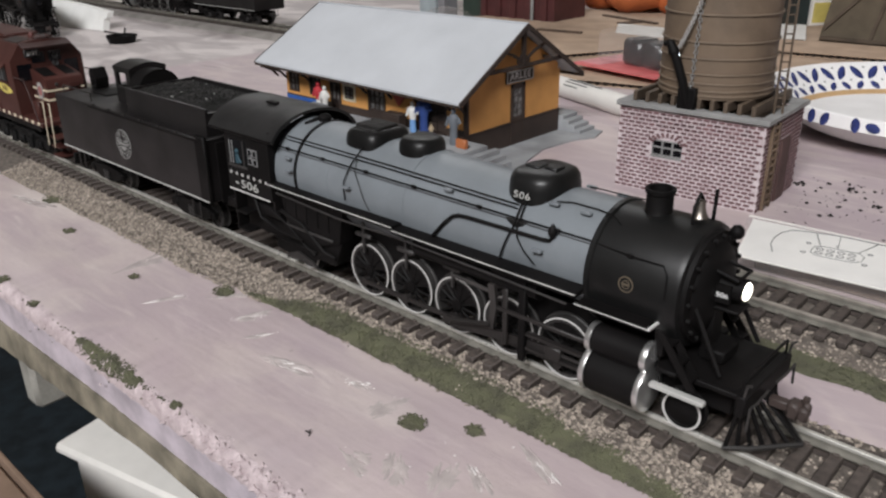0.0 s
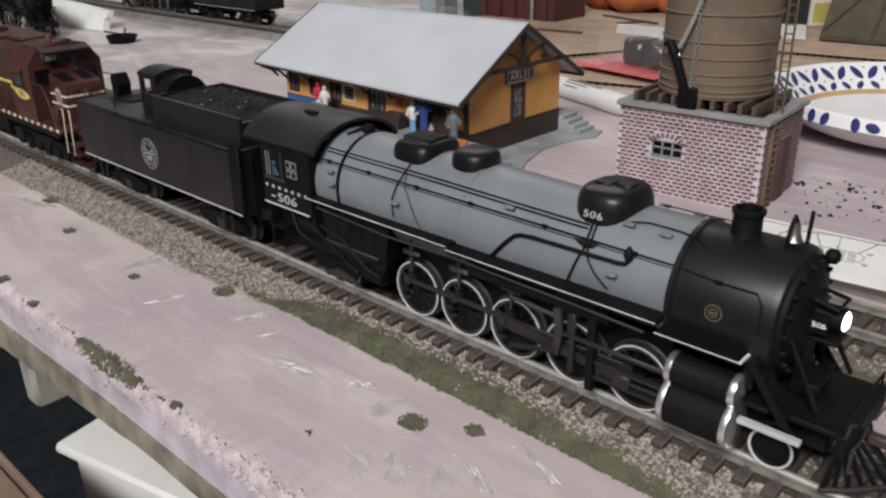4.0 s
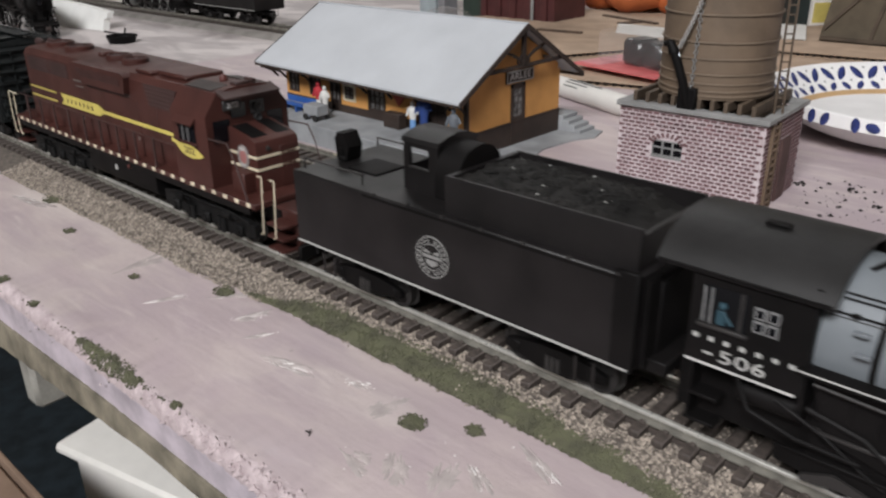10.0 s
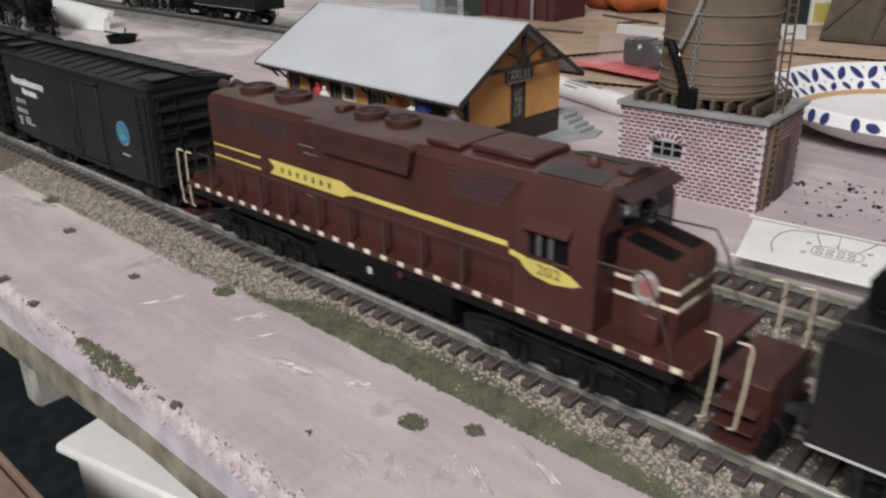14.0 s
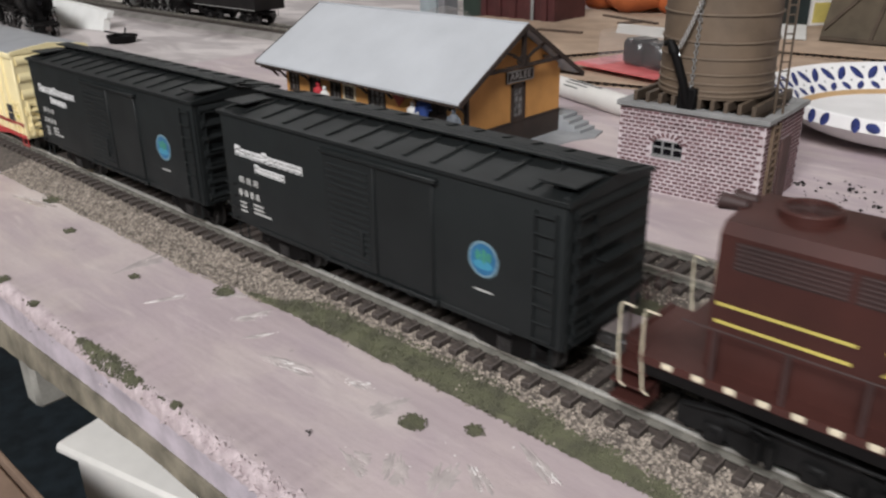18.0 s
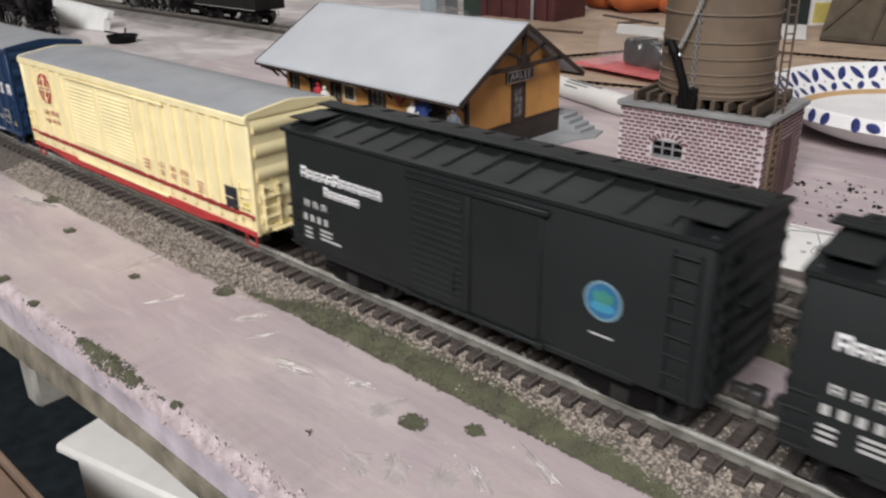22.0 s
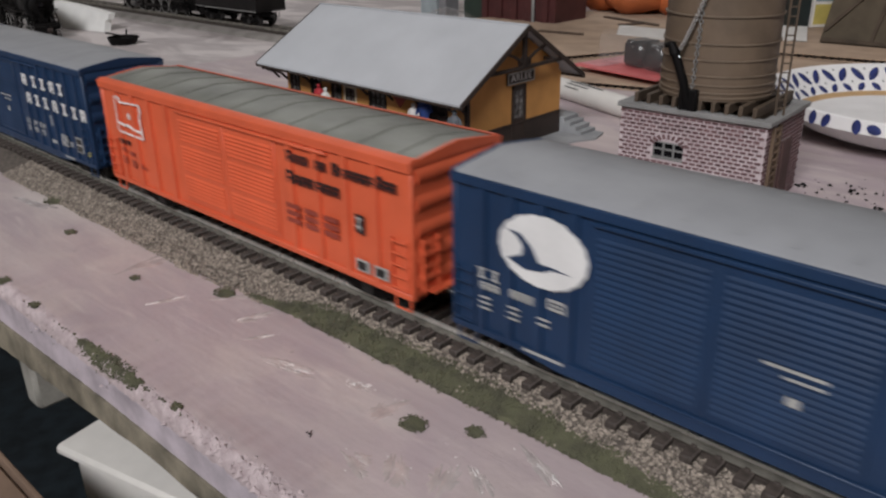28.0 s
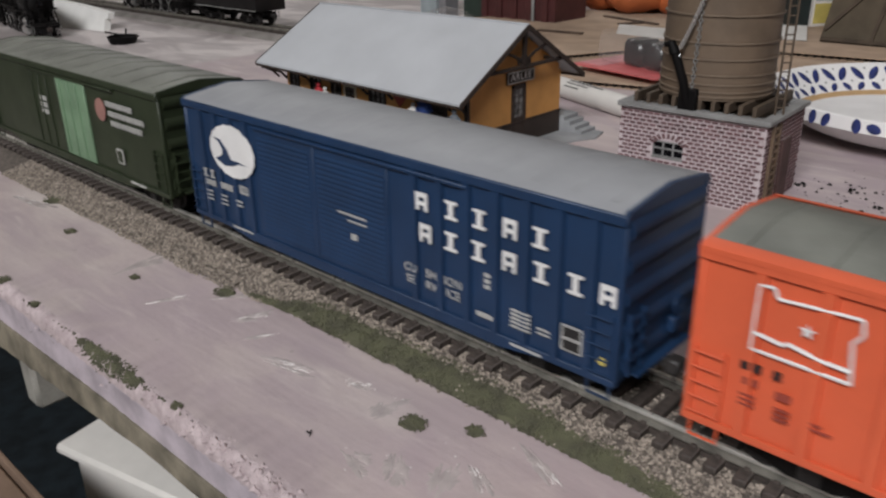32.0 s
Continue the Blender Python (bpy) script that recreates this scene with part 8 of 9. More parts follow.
# ---- water tower ----
def water_tower():
    cx, cy, a = -117.6, 155.2, 3.1
    t = thing("water_tower", "tan water tank on a weathered brick base", "water tower", (cx, cy, 0), turn=a)
    L, D, H = 64.7, 46.8, 37.2
    s = Shape()
    wx0, wx1, wz0, wz1 = -48.4, -34.4, 17.2, 24.2
    s.box(-L, wx0, 0.5, 3, 0, H).box(wx1, -0.5, 0.5, 3, 0, H).box(wx0, wx1, 0.5, 3, 0, wz0).box(wx0, wx1, 0.5, 3, wz1, H)
    s.box(-L, -0.5, D - 3, D, 0, H).box(-L + 0.5, -L + 3, 3, D - 3, 0, H).box(-3, -0.5, 3, D - 3, 0, H)
    wall = part("brick_wall", s, MORTAR, t, "weathered red brick with wide white mortar", smooth=False)
    w = part("window", Shape().box(wx0 - 0.2, wx1 + 0.2, 0.2, 1.6, wz0 - 0.9, wz0).box(wx0 - 0.2, wx1 + 0.2, 0.4, 1.4, wz1 - 0.6, wz1), STONE, t)
    for i in range(3):
        for j in range(2):
            x, z = wx0 + (wx1 - wx0) * i / 3, wz0 + (wz1 - wz0) * j / 2
            part("pane", Shape().box(x + 0.35, x + (wx1 - wx0) / 3 - 0.35, 1.6, 1.9, z + 0.35, z + 3.2), GLASS, w, smooth=False)
            part("muntin", Shape().box(x - 0.35, x + 0.35, 0.9, 1.9, z, z + 3.5).box(x, x + 4.7, 0.9, 1.9, z - 0.3, z + 0.3), STONE, w, smooth=False)
    n = 9
    for k in range(n):
        q = radians(150 - 120 * k / (n - 1))
        c = ((wx0 + wx1) / 2, wz1 - 3.4)
        u, v = (math.cos(q), math.sin(q))
        e = 0.55
        pts = [(c[0] + u * r * 1.05 + s_ * v * e, c[1] + v * r * 0.72 - s_ * u * e) for r, s_ in ((6.6, -1), (6.6, 1), (9.4, 1), (9.4, -1))]
        part("arch_brick", Shape().prism(pts, "y", 0.05, 0.7), BRICK, wall, smooth=False)
    # bricks: pale mortar stands between small dark bricks
    rnd = random.Random(3)
    one = mesh_of("brick", Shape().box(-1.26, 1.26, -0.3, 0.3, -0.5, 0.5, 0.16), BRICK)
    rest = Shape()
    px, pz, made = 3.2, 1.72, 0
    for r in range(int(H / pz)):
        z = 1.1 + r * pz
        for k in range(int(L / px) + 1):
            x = -L + 1.3 + k * px + (px / 2 if r % 2 else 0)
            if x > -1.6 or (wx0 - 1.2 < x < wx1 + 1.2 and wz0 - 0.9 < z < wz1 + 0.4) or (((x + 41.4) / 1.05) ** 2 + ((z - 20.8) / 0.72) ** 2 < 96 and z > wz1 - 0.3):
                continue
            j = rnd.uniform(-0.12, 0.12)
            if made < 300:
                share("brick", one, wall, (x + j, 0.42, z))
                made += 1
            else:
                rest.box(x + j - 1.26, x + j + 1.26, 0.12, 0.7, z - 0.5, z + 0.5)
        for k in range(int(D / px)):
            y = 1.8 + k * px + (px / 2 if r % 2 else 0)
            if y < D - 1.6 and not (6 < y < 14 and z < 40) and not (20 < y < 31 and z < 27):
                rest.box(-0.7, -0.25, y - 1.36, y + 1.36, z - 0.56, z + 0.56)
    tagged(part("brickwork", rest, BRICK, wall, smooth=False), kind="stuff")
    # side wall: a wooden ladder-like slatted frame and a door
    fr = part("side_frame", Shape().box(-0.6, 1.0, 5.6, 7.0, 0, 36, 0.2).box(-0.6, 1.0, 12.6, 14.0, 0, 36, 0.2), mat("brown_wood", (0.14, 0.095, 0.062), 0.75), t, "brown wooden ladder frame")
    for k in range(11):
        part("rung", Shape().box(-0.4, 0.9, 7.0, 12.6, 2 + 3.2 * k, 3.2 + 3.2 * k, 0.15), mat("brown_wood_rung", (0.17, 0.115, 0.075), 0.75) if k == 0 else bpy.data.materials["brown_wood_rung"], fr)
    dr = part("door", Shape().box(-0.6, 0.5, 20, 31, 0, 27, 0.2), mat("red_brown_door", (0.10, 0.055, 0.050), 0.75), t, "red-brown plank door")
    for k in range(4):
        part("plank", Shape().box(0.4, 0.75, 20.6 + 2.5 * k, 22.8 + 2.5 * k, 1, 26), bpy.data.materials["red_brown_door"], dr)
    # coping, floor, joists
    part("coping", Shape().box(-L - 1.2, 1.2, -1.4, 3.6, H, H + 2.2, 0.3).box(-L - 1.2, 1.2, D - 3, D + 1.2, H, H + 2.2, 0.3).box(-L - 1.2, -L + 3.4, 3.6, D - 3, H, H + 2.2, 0.3).box(-3.6, 1.2, 3.6, D - 3, H, H + 2.2, 0.3), STONE, t, "grey stone coping")
    part("base_deck", Shape().box(-L + 2, -2, 2, D - 2, H - 2, H - 0.5), TANKDARK, t)
    for k in range(10):
        x = -L + 6 + k * 5.75
        part("joist", Shape().box(x - 0.9, x + 0.9, 1.6, D - 1.6, H + 2.2, H + 6.4, 0.15), TANKDARK, t)
    # tank
    tx, ty, R0 = -33.0, 25.0, 23.6
    tz = H + 6.4
    s = Shape().lathe([(R0, 0), (R0, 0.8), (R0 - 0.2, 30), (R0 - 0.5, 72), (0.5, 78)], (tx, ty, tz), n=72)
    tank = part("tank", s, TANK, t, "tan brown plank tank")
    for z in (1.4, 3.4, 6.4, 10.2, 16.5, 23.0, 33.8, 46.0):
        part("hoop", Shape().ring((tx, ty, tz + z), (0, 0, 1), R0 + 0.15, 0.8, 72, 0.3), HOOP, tank, "raised tank hoop")
    for x, y in ((-2.4, 12.4), (0.2, 14.6)):
        part("ladder_rail", Shape().tube([(x, y, H + 2), (x - 0.6, y, tz + 74)], 0.5, 6), TANKDARK, t)
    for k in range(20):
        part("ladder_rung", Shape().cyl((-2.4 - 0.03 * k, 12.4, H + 5 + 3.6 * k), (0.2 - 0.03 * k, 14.6, H + 5 + 3.6 * k), 0.32, n=6), TANKDARK, t)
    # spout and chain
    sp = part("spout", Shape().tube([(-34.5, 0.5, H + 3.5), (-36.5, -1.8, H + 14), (-41.6, -2.2, H + 27)], 1.9, 10).box(-38.5, -30.5, -1.2, 4, H + 1.6, H + 11, 0.6), BLACK, t, "black water spout")
    part("nozzle", Shape().cyl((-41.0, -2.2, H + 25), (-43.2, -2.3, H + 29.5), 2.4, 1.6, 12).cyl((-42.8, -2.3, H + 29), (-45.5, -2.4, H + 28.2), 1.2, n=8), BLACK, sp)
    c = part("chain", Shape().ring((-39.0, -2.2, H + 24), (1, 0.5, 0), 0.7, 0.35, 8), SILVER, t, "bright metal chain")
    link = mesh_of("chain_link", Shape().ring((0, 0, 0), (1, 0, 0), 0.75, 0.34, 8, 0.17), SILVER)
    dull = mesh_of("chain_link", Shape().ring((0, 0, 0), (1, 0, 0), 0.8, 0.34, 8, 0.17), STONE)
    for k in range(26):
        f = k / 25
        share("chain_link", link, c, (-39.4 + 8.6 * f, -1.4, H + 27 + 22 * f - 4 * f * (1 - f)), (20, 10, 90 * (k % 2) + 30))
        share("chain_link", dull, c, (-33.5 + 1.2 * f, 0.6, H + 11 + 40 * f), (0, 0, 90 * (k % 2) + 15))


# ---- loose things on the layout ----
def loose_things():
    # plastic sleeve with a printed sheet
    t = thing("plastic_sleeve", "clear plastic tray holding a white sheet with a line drawing", "plastic tray", (-60, 118, 0), turn=1.0)
    part("printed_sheet", Shape().prism([(-40.2, -21.6), (10, -17.4), (78, -12), (78, 21), (0, 18.6), (-49.2, 15.4)], "z", 6.5, 6.95), mat("bright_white_sheet", (0.82, 0.81, 0.78), 0.6, vary=0.04), t, "white sheet with thin grey drawing", smooth=False)
    # grey-brown block below the sheet, seen through the tray's front
    part("brown_filler", Shape().box(-36, 70, -13.5, 14, 0.4, 6.2), mat("grey_brown_filler", (0.22, 0.17, 0.14), 0.8), t, smooth=False)
    part("tray", Shape().add([(-42, -23, 0.3), (80, -13.5, 0.3), (80, -13.5, 6.4), (-42, -23, 6.4), (80, 24, 6.4), (-52, 18.5, 6.4), (80, 24, 0.3), (-52, 18.5, 0.3)], [(0, 1, 2, 3), (3, 2, 4, 5), (5, 4, 6, 7), (0, 3, 5, 7)]), CLOUDY, t, "clear plastic tray")
    part("tray_rim", Shape().tube([(-42, -22.6, 6.9), (10, -18.4, 6.9), (80, -13.2, 6.9)], 0.45, 6), PAPER, t, "bright folded rim")
    # back rim in opaque white, which also paints the glare of the plastic there
    part("tray_rim", Shape().tube([(-52, 18.5, 6.6), (20, 21.5, 6.9), (80, 24, 6.9)], 0.4, 6), PAPER, t)
    ink = mat("grey_pencil_line", (0.20, 0.20, 0.20), 0.8)
    d = Shape()
    z = 7.05
    d.tube([(-31.4, -11.7, z), (-34.6, -5, z), (-35.8, 2, z), (-35.6, 8, z), (-33.4, 12.6, z), (-30, 14.4, z), (-16, 18.2, z), (40, 19.4, z)], 0.22, 4)
    d.tube([(-25.6, 15.4, z), (-20.2, 3.3, z)], 0.2, 4).tube([(-18, 18, z), (-15.1, 5.5, z), (-16.4, 7.8, z)], 0.2, 4).tube([(-5.4, 19, z), (-8.6, 5, z)], 0.2, 4)
    for k in range(4):
        for j in range(2):
            d.ring((-19.8 + 3.4 * k + 0.7 * j, 1.2 - 3.6 * j + 0.5 * k, z - 0.05), (0, 0, 1), 1.1, 0.42, 12, 0.08)
    d.tube([(-22, 2.6, z), (-20, 4.2, z), (-8, 5.4, z), (-5.8, 3.4, z), (-5.6, -1.4, z), (-8, -3.8, z), (-19, -5.4, z), (-21.6, -3.2, z), (-22, 2.6, z)], 0.16, 4)
    for x, y in ((-24.6, 4.2), (-23.4, -4.8), (-5.0, 6.8), (-4.0, -3.4)):
        d.ring((x, y, z - 0.05), (0, 0, 1), 0.8, 0.35, 8, 0.08)
    part("line_drawing", d, ink, t, "thin grey pencil drawing")

    # paper plate
    t = thing("paper_plate", "white paper plate with blue leaf pattern and tan band", "plate", (-99, 345.4, 3.9))
    part("dish", Shape().lathe([(0.1, 1.4), (68, 1.4), (71, 1.9), (73.4, 3.8), (87.6, 17.4), (89.4, 18.2), (90.6, 17.6), (91.4, 11.6), (90.8, 11.2), (89.4, 16.2), (87.8, 15.8), (74.2, 2.6), (70, 0.2), (60, 0.1), (0.1, 0.1)], n=120), PLATE, t)
    part("tan_band", Shape().lathe([(69.6, 1.75), (71, 2.0), (73.2, 3.8), (73.2, 3.4), (71, 1.6), (69.6, 1.35)], (0, 0, 0.12), n=120, hollow=True), PLATETAN, t, "tan printed ring")

    def petal(name, a, b, p=0.35):
        pts = [(a * math.cos(q), b * math.sin(q) * abs(math.sin(q)) ** p) for q in (2 * math.pi * k / 18 for k in range(18))]
        return mesh_of(name, Shape().prism(pts, "z", 0, 0.1), PLATEBLUE, False)
    leaf, low, lip = petal("leaf", 5.9, 2.5), petal("low_leaf", 3.6, 2.0), petal("lip_leaf", 3.6, 2.3, 0.2)
    dot = mesh_of("leaf_dot", Shape().cyl((0, 0, 0), (0, 0, 0.1), 0.9, n=4), STONE, False)
    tilt = math.atan2(13.6, 14.2)

    def on_wall(me, q, f, turn, name):
        r, z = 73.4 + 14.2 * f, 3.8 + 13.6 * f
        share(name, me, t, (0, 0, 0)).matrix_basis = Matrix.Translation((r * K * math.cos(q), r * K * math.sin(q), z * K)) @ Matrix.Rotation(q, 4, "Z") @ Matrix.Rotation(-tilt, 4, "Y") @ Matrix.Rotation(radians(turn), 4, "Z")
    n = 50
    for k in range(n):
        q = 2 * math.pi * k / n
        on_wall(leaf, q, 0.66, 32 if k % 2 else -32, "leaf")
        on_wall(low, q, 0.17, -38 if k % 2 else 38, "low_leaf")
        on_wall(dot, q + math.pi / n, 0.38 if k % 2 else 0.86, 0, "leaf_dot")
        q += 0.03 * math.sin(k * 2.3)
        share("lip_leaf", lip, t, (0, 0, 0)).matrix_basis = Matrix.Translation((91.12 * K * math.cos(q), 91.12 * K * math.sin(q), 14.4 * K)) @ Matrix.Rotation(q, 4, "Z") @ Matrix.Rotation(radians(82), 4, "Y") @ Matrix.Rotation(radians((8, 75, 0, -20)[k % 4]), 4, "Z")

    # rolled white leaflet
    t = thing("paper_tube", "white rolled leaflet with faint print", "paper roll", (-290, 281, 0), turn=-20)
    part("roll", Shape().lathe([(6.4, -60), (6.6, -59.5), (6.6, 70), (5.6, 70), (5.6, -60)], (0, 0, 6.6), (1, 0, 0), 28, hollow=True), PAPER, t)
    for k in range(3):
        q = radians(100 + 22 * k)
        part("print_line", Shape().box(-8, -8 + (34, 22, 14)[k], 6.72 * math.cos(q) - 0.8, 6.72 * math.cos(q) + 0.8, 6.6 + 6.66 * math.sin(q) - 0.15, 6.6 + 6.66 * math.sin(q) + 0.1), DARKGREY, t)

    # cardboard sheets with corrugated edges
    def cardboard(x, y, w, d, turn, z=0.0, name="cardboard_sheet", label="brown corrugated cardboard sheet lying flat"):
        t = thing(name, label, "cardboard", (x, y, z), turn=turn)
        part("liner", Shape().box(0, w, 0, d, 3.2, 3.8), CARD, t, smooth=False)
        part("liner", Shape().box(0, w, 0, d, 0.1, 0.7), CARD, t, smooth=False)
        s = Shape()
        nn = int(w / 1.2)
        ring = [(w * k / nn, 1.95 + 1.25 * math.sin(k * 1.25)) for k in range(nn + 1)]
        s.prism(ring + [(a, b + 0.35) for a, b in reversed(ring)], "y", 0.6, 30)
        part("flutes", s, UMBER, t, smooth=False)
        return t
    cardboard(-352, 318, 520, 240, 14)
    cardboard(-520, 520, 640, 520, 6, 0.0)
    cardboard(-398, 336, 230, 250, 64, 3.9, label="brown cardboard sheet overlapping another behind the depot")
    cardboard(-300, 500, 420, 60, 8, 4.0, label="brown cardboard strip behind the plate")

    t = thing("paper_sheet", "white paper sheet lying on the cardboard", "paper", (-285, 560, 8.0), turn=20)
    part("sheet", Shape().box(0, 34, 0, 95, 0, 0.5), PAPER, t, smooth=False)
    # shaded slots and edges of the cardboard, put in as dark strips
    for x, y, w, a in ((-470, 477, 46, 8), (-478, 604, 80, -18), (-430, 560, 30, 64)):
        t = thing("dark_slot_strip", "narrow dark strip standing for a shaded slot in the cardboard", "cardboard", (x, y, 7.9), turn=a)
        part("strip", Shape().box(0, w, 0, 5, 0, 1.6, 0.1), mat("slot_shade_brown", (0.10, 0.065, 0.045), 0.9, vary=0.3), t, smooth=False)

    # blister pack
    t = thing("blister_pack", "red backing card with clear plastic blister", "package", (-322, 382, 8.0), turn=0)
    part("backing_card", Shape().box(-19, 62, -32, 24, 0, 0.8), REDCARD, t, "red printed card", smooth=False, turn=(0, 0, -11))
    b = Shape().box(0, 66, 0, 42, 0.8, 25, 4)
    b.f = [q for q in b.f if sum(b.v[i][2] for i in q) / len(q) > 1.2]
    part("blister", b, CLOUDY, t, "clear scuffed plastic blister", at=(-14, -12, 0), turn=(0, 0, -18))
    part("model_inside", Shape().box(20, 40, 8, 30, 0.9, 20, 3).box(43, 62, 8, 30, 0.9, 20, 3).box(18, 63, 12, 26, 0.9, 9, 1.5), mat("dark_toy_plastic", (0.010, 0.009, 0.010), 0.22), t, "dark toy inside the blister", at=(-14, -12, 0), turn=(0, 0, -18))
    part("card_window", Shape().box(-18, 4, -24, 22, 0.8, 1.1), mat("pink_card_print", (0.66, 0.28, 0.29), 0.5), t, smooth=False, turn=(0, 0, -11))

    t = thing("paper_sheet", "white paper sheet lying behind the blister pack", "paper", (-403, 509, 8.0))
    part("sheet", Shape().prism([(0, 0), (51, -4), (22, 53), (-30, 54)], "z", 0, 0.5), PAPER, t, smooth=False)

    # grey post, maroon building, clear dome, orange things, tan building, cartons, behind the depot
    t = thing("grey_post", "pale blue-grey plastic post", "post", (-663, 545, 0))
    part("shaft", Shape().box(-17, 9, -13, 13, 0, 170, 1), mat("pale_blue_grey_plastic", (0.33, 0.38, 0.40), 0.5), t)
    part("shaft_side", Shape().box(9, 20, -10, 13, 0, 170, 1), mat("mid_grey_plastic", (0.21, 0.21, 0.22), 0.5), t)
    t = thing("maroon_model_building", "dark red model building with ribbed wall", "model building", (-540, 552, 0))
    part("wall", Shape().box(-48, 48, -16, 40, 0, 170, 0.6), mat("dark_red_plastic", (0.075, 0.022, 0.022), 0.55), t)
    for k in range(5):
        part("pilaster", Shape().box(-48 + 20 * k, -40 + 20 * k, -19, -16, 0, 170, 0.5), bpy.data.materials["dark_red_plastic"], t)
    part("downpipe", Shape().cyl((22, -19, 0), (22, -19, 170), 1.8, n=10), STONE, t)
    t = thing("dark_green_box", "dark green box between model buildings", "box", (-612, 570, 0))
    part("box_body", Shape().box(-24, 24, -12, 30, 0, 150, 1), mat("dark_green_board", (0.025, 0.04, 0.03), 0.6), t)
    part("pale_edge", Shape().box(16, 18, -13, -12, 0, 150), STONE, t)
    t = thing("plastic_bag", "crumpled clear plastic bag behind the depot", "plastic bag", (-560, 450, 0))
    s = Shape()
    rings = []
    for i in range(9):
        f = i / 8
        rings.append([((44 * math.cos(q) * (1 - f ** 2) ** 0.5 + 4 * noise.noise((q * 2, f * 4, 1))) , (26 * math.sin(q) * (1 - f ** 2) ** 0.5 + 3 * noise.noise((q * 2, f * 4, 5))), 26 * f + 2.5 * noise.noise((q * 3, f * 5, 2)) * f) for q in (2 * math.pi * k / 26 for k in range(26))])
    s.loft(rings)
    part("film", s, CLOUDY, t)
    t = thing("orange_bundle", "orange crumpled plastic bundle on the cardboard", "bundle", (-500, 690, 4))
    for x, y, r in ((-34, 10, 30), (10, 0, 34), (52, 18, 28), (-6, 50, 36)):
        b = Shape().ball((x, y, r * 0.55), (r * 1.15, r, r * 0.6), 18)
        b.v = [(a + 3 * noise.noise((a * 0.06, c * 0.06, d * 0.06)), c, max(0, d + 5 * noise.noise((a * 0.05, c * 0.05, 9)))) for a, c, d in b.v]
        part("bundle_fold", b, PUMPKIN, t)
    t = thing("tan_model_building", "olive tan timber model building", "model building", (-190, 610, 4))
    olive = mat("olive_tan_plastic", (0.115, 0.090, 0.060), 0.65, vary=0.15)
    part("wall", Shape().prism([(-62, 0), (-38, 150), (150, 150), (150, 0)], "y", -10, 60), olive, t)
    for x0, z0, x1, z1 in ((-58, 10, 20, 95), (-20, 0, 10, 140), (30, 90, 110, 10), (60, 0, 60, 140), (-60, 2, 150, 2)):
        part("timber", Shape().tube([(x0, -11, z0 + 1), (x1, -11, z1 + 1)], 2.0, 4), TANKDARK, t)
    part("hatch", Shape().box(24, 42, -12.5, -10, 12, 26, 0.5), olive, t)
    t = thing("picture_carton", "small yellow and white printed carton", "carton", (-284, 697, 4), turn=54)
    part("carton", Shape().box(-13.6, 13.6, 0, 24, 0, 110, 0.6), PAPER, t)
    part("yellow_panel", Shape().box(-11, 12.4, -0.5, 0, 3, 22), mat("carton_yellow", (0.55, 0.46, 0.13), 0.5), t, "yellow printed panel", smooth=False)
    part("blue_panel", Shape().box(-11, 12.4, -0.5, 0, 25, 100), mat("carton_blue", (0.22, 0.33, 0.38), 0.5), t, "pale blue printed panel", smooth=False)
    part("dark_panel", Shape().box(-30, -14.4, 2, 24, 0, 110), mat("carton_black", (0.02, 0.03, 0.03), 0.5), t, smooth=False)

    # far track, its roadbed and the engine standing on it
    t = tagged(thing("far_roadbed", "grey cork roadbed of the far track", "roadbed", (0, 345, 0)), kind="structure")
    part("cork_strip", Shape().prism([(-34, 0), (-26, 3.4), (26, 3.4), (34, 0)], "x", -1500, -440), mat("grey_cork", (0.30, 0.28, 0.26), 0.9, vary=0.15), t)
    track("far_track", 345, -1480, -450, "far track under standing engine", near=False, head=DULLRAIL).location.z = 0.0
    steam_locomotive(-140, (-917, 345, RAIL), "plain black steam locomotive standing on the far track", spin=False, numbered=False, body=BLACK, turn=180)
    tender(-302, (-770, 345, RAIL), "plain black tender with round emblem on the far track", spin=False, marked=True, turn=180)
    steam_locomotive(-140, (-945, 190, 0.4), "dull black steam locomotive parked on the foam", spin=False, numbered=False, body=BLACK, turn=-8)
    t = thing("white_box", "white paper carton lid standing on the foam", "box", (-931, 227, 0), turn=10.7)
    s = Shape().prism([(-36, 0), (65.5, 0), (61.5, 11.4), (65.5, 12), (64.6, 18), (13.5, 23.4), (-36, 27)], "y", 0, 8)
    s.v = [(a, b + 0.55 * d, d) for a, b, d in s.v]
    part("box_body", s, mat("bright_white_carton", (0.86, 0.86, 0.83), 0.6, vary=0.04), t)
    t = thing("open_tin", "small dark open tin with sticks across it, on the foam", "tin", (-772, 213, 0))
    part("tin", Shape().lathe([(12, 0), (14.5, 7), (13.8, 7.2), (12, 1.2), (0.2, 1.0)], n=24), BLACK, t)
    part("stick", Shape().tube([(-22, -6, 9.4), (0, 0, 7.8), (19, 7, 7.6)], 0.9, 6), BLACK, t)
    part("stick", Shape().tube([(3, 2, 7), (4, 3, 14)], 0.8, 6), BLACK, t)


depot()
platform_things()
water_tower()
loose_things()


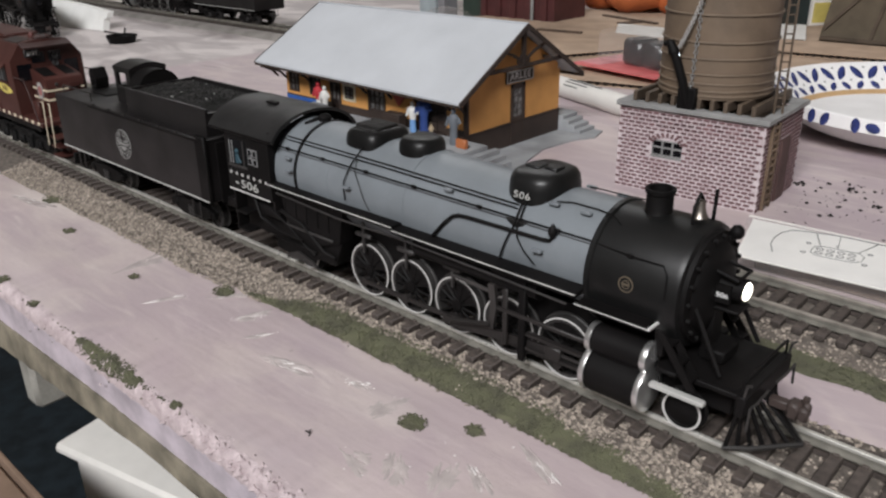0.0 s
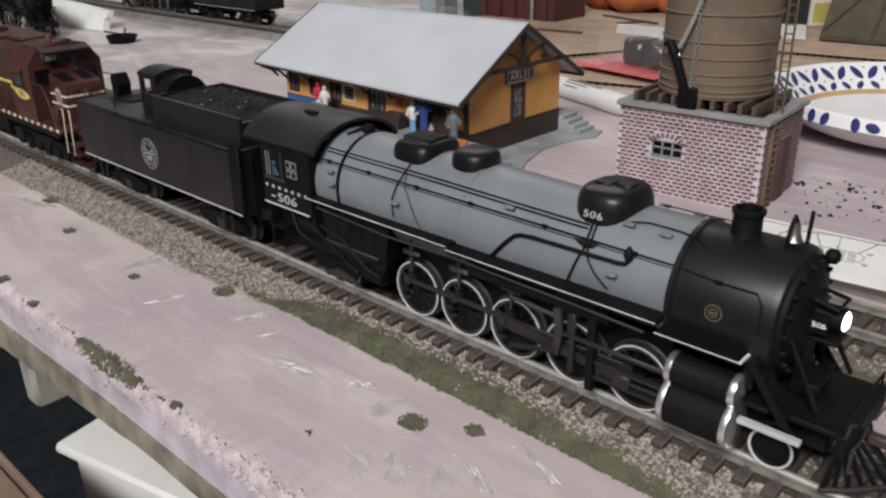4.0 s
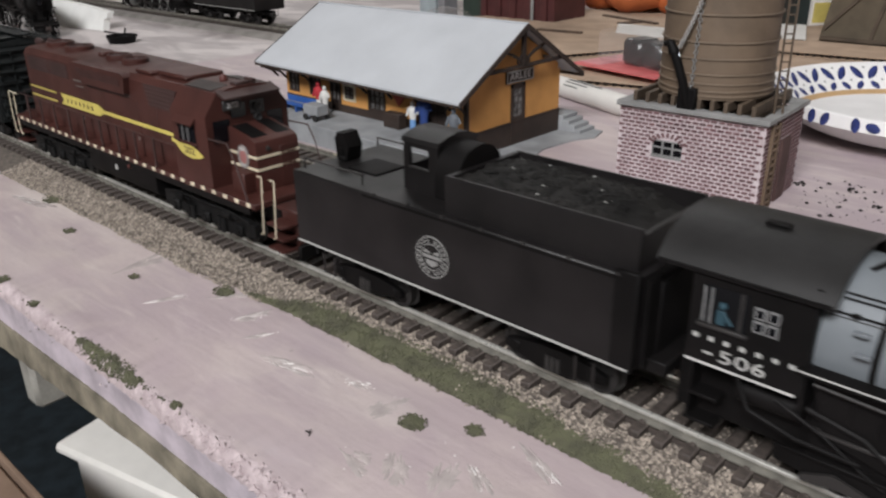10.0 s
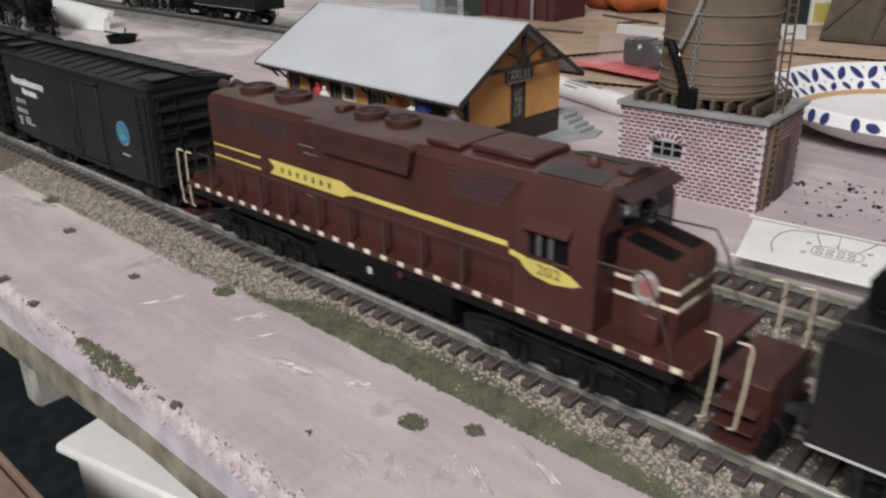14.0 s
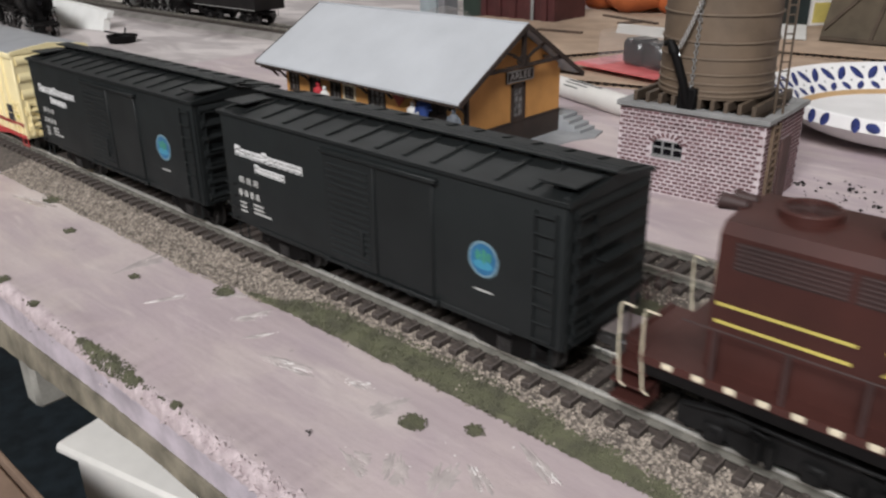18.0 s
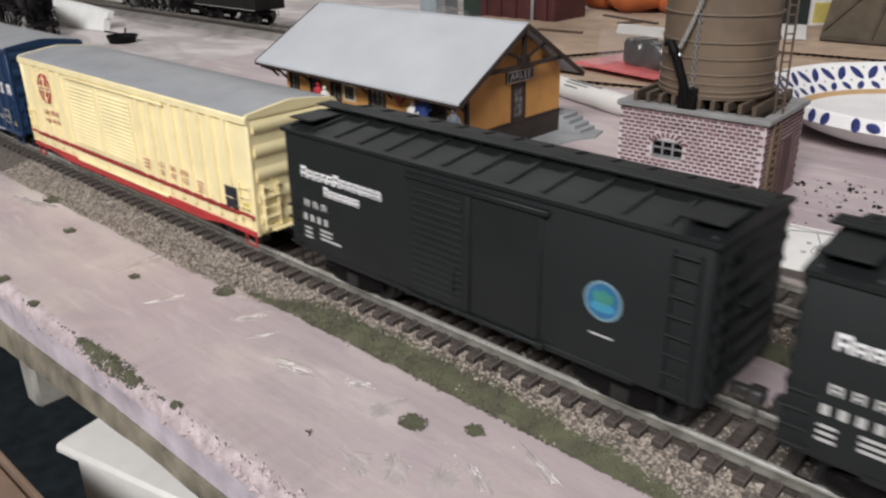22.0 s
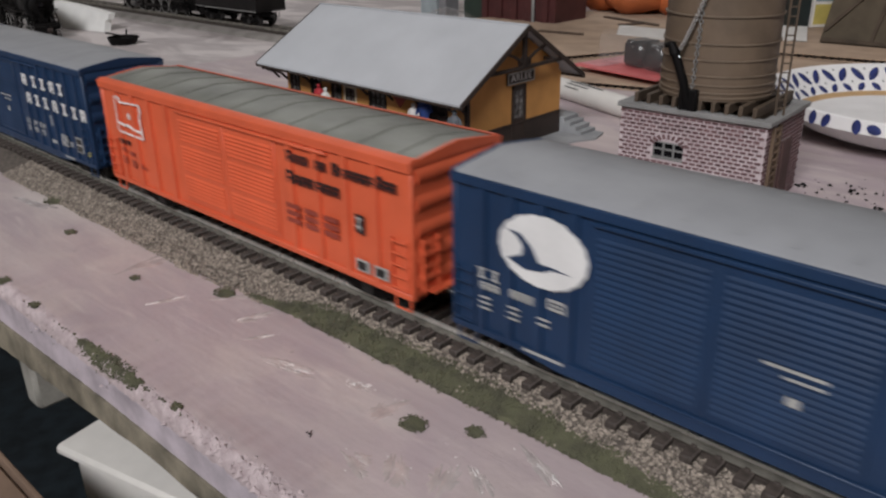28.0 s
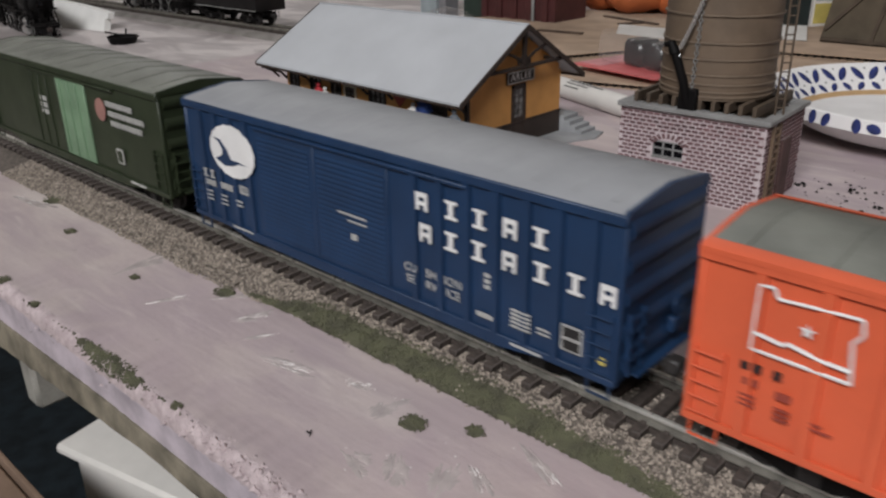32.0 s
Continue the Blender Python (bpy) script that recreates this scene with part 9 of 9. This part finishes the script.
# ---- the train ----
engine = steam_locomotive(-140, (-140, 0, RAIL), "black ten-coupled steam locomotive with blue-grey boiler and white-rimmed wheels")
MOVERS.append((engine, -140, RAIL))
coal_tender = tender(-302, (-302, 0, RAIL), "black steam tender with coal load, doghouse and round emblem")
MOVERS.append((coal_tender, -302, RAIL))
second_unit = diesel(-485, (-485, 0, RAIL))
MOVERS.append((second_unit, -485, RAIL))
boxcar_40(-604, True)
boxcar_40(-759, True)
boxcar_50("boxcar", "cream fifty-foot boxcar with red sill and double corrugated doors", -917, 180, CREAM, ROOFGREY, 9.0, 50.0, "cream")
boxcar_50("boxcar", "navy blue fifty-foot boxcar with white emblem and grey roof", -1112.8, 176, BLUE, ROOFGREY, 9.3, 51.3, "blue")
boxcar_50("boxcar", "orange fifty-foot boxcar with olive-grey ribbed roof", -1303, 175, ORANGE, ROOFDARK, 10.0, 49.6, "orange")
boxcar_50("boxcar", "navy blue fifty-foot boxcar with white emblem and grey roof", -1494, 176, BLUE, ROOFGREY, 9.3, 51.3, "blue")
boxcar_50("boxcar", "forest green fifty-foot boxcar with pale green door", -1688, 175, FOREST, ROOFDARK, 9.6, 49.8, "green")


# ---- what moves ----
def spin_rows(x, y, z, r, start, step):
    """Rows for a wheel that rolls on the rail: less than a quarter turn from row to row."""
    rows = [(0.0, pose(x * K, y * K, z * K, 0, start, 0))]
    total = ADVANCE[-1][1]
    d = r * radians(step)
    mm = 0.0
    while mm < total:
        t = 2.05 if mm == 0 else when(mm)
        if t > rows[-1][0] + 0.02:
            rows.append((t, pose(x * K, y * K, z * K, 0, start + math.degrees(mm / r), 0)))
        mm += d
    rows.append((32.0, pose(x * K, y * K, z * K, 0, start + math.degrees(total / r), 0)))
    return rows


def motions():
    for ob, x, z in MOVERS:
        walk(ob, [(t, pose((x + mm) * K, 0, z * K)) for t, mm in ADVANCE])
    for ob, x, y, r, start in ROLLERS:
        walk(ob, spin_rows(x, y, r, r, start, 75))
    for ob, rows in RODS:
        walk(ob, rows)


motions()
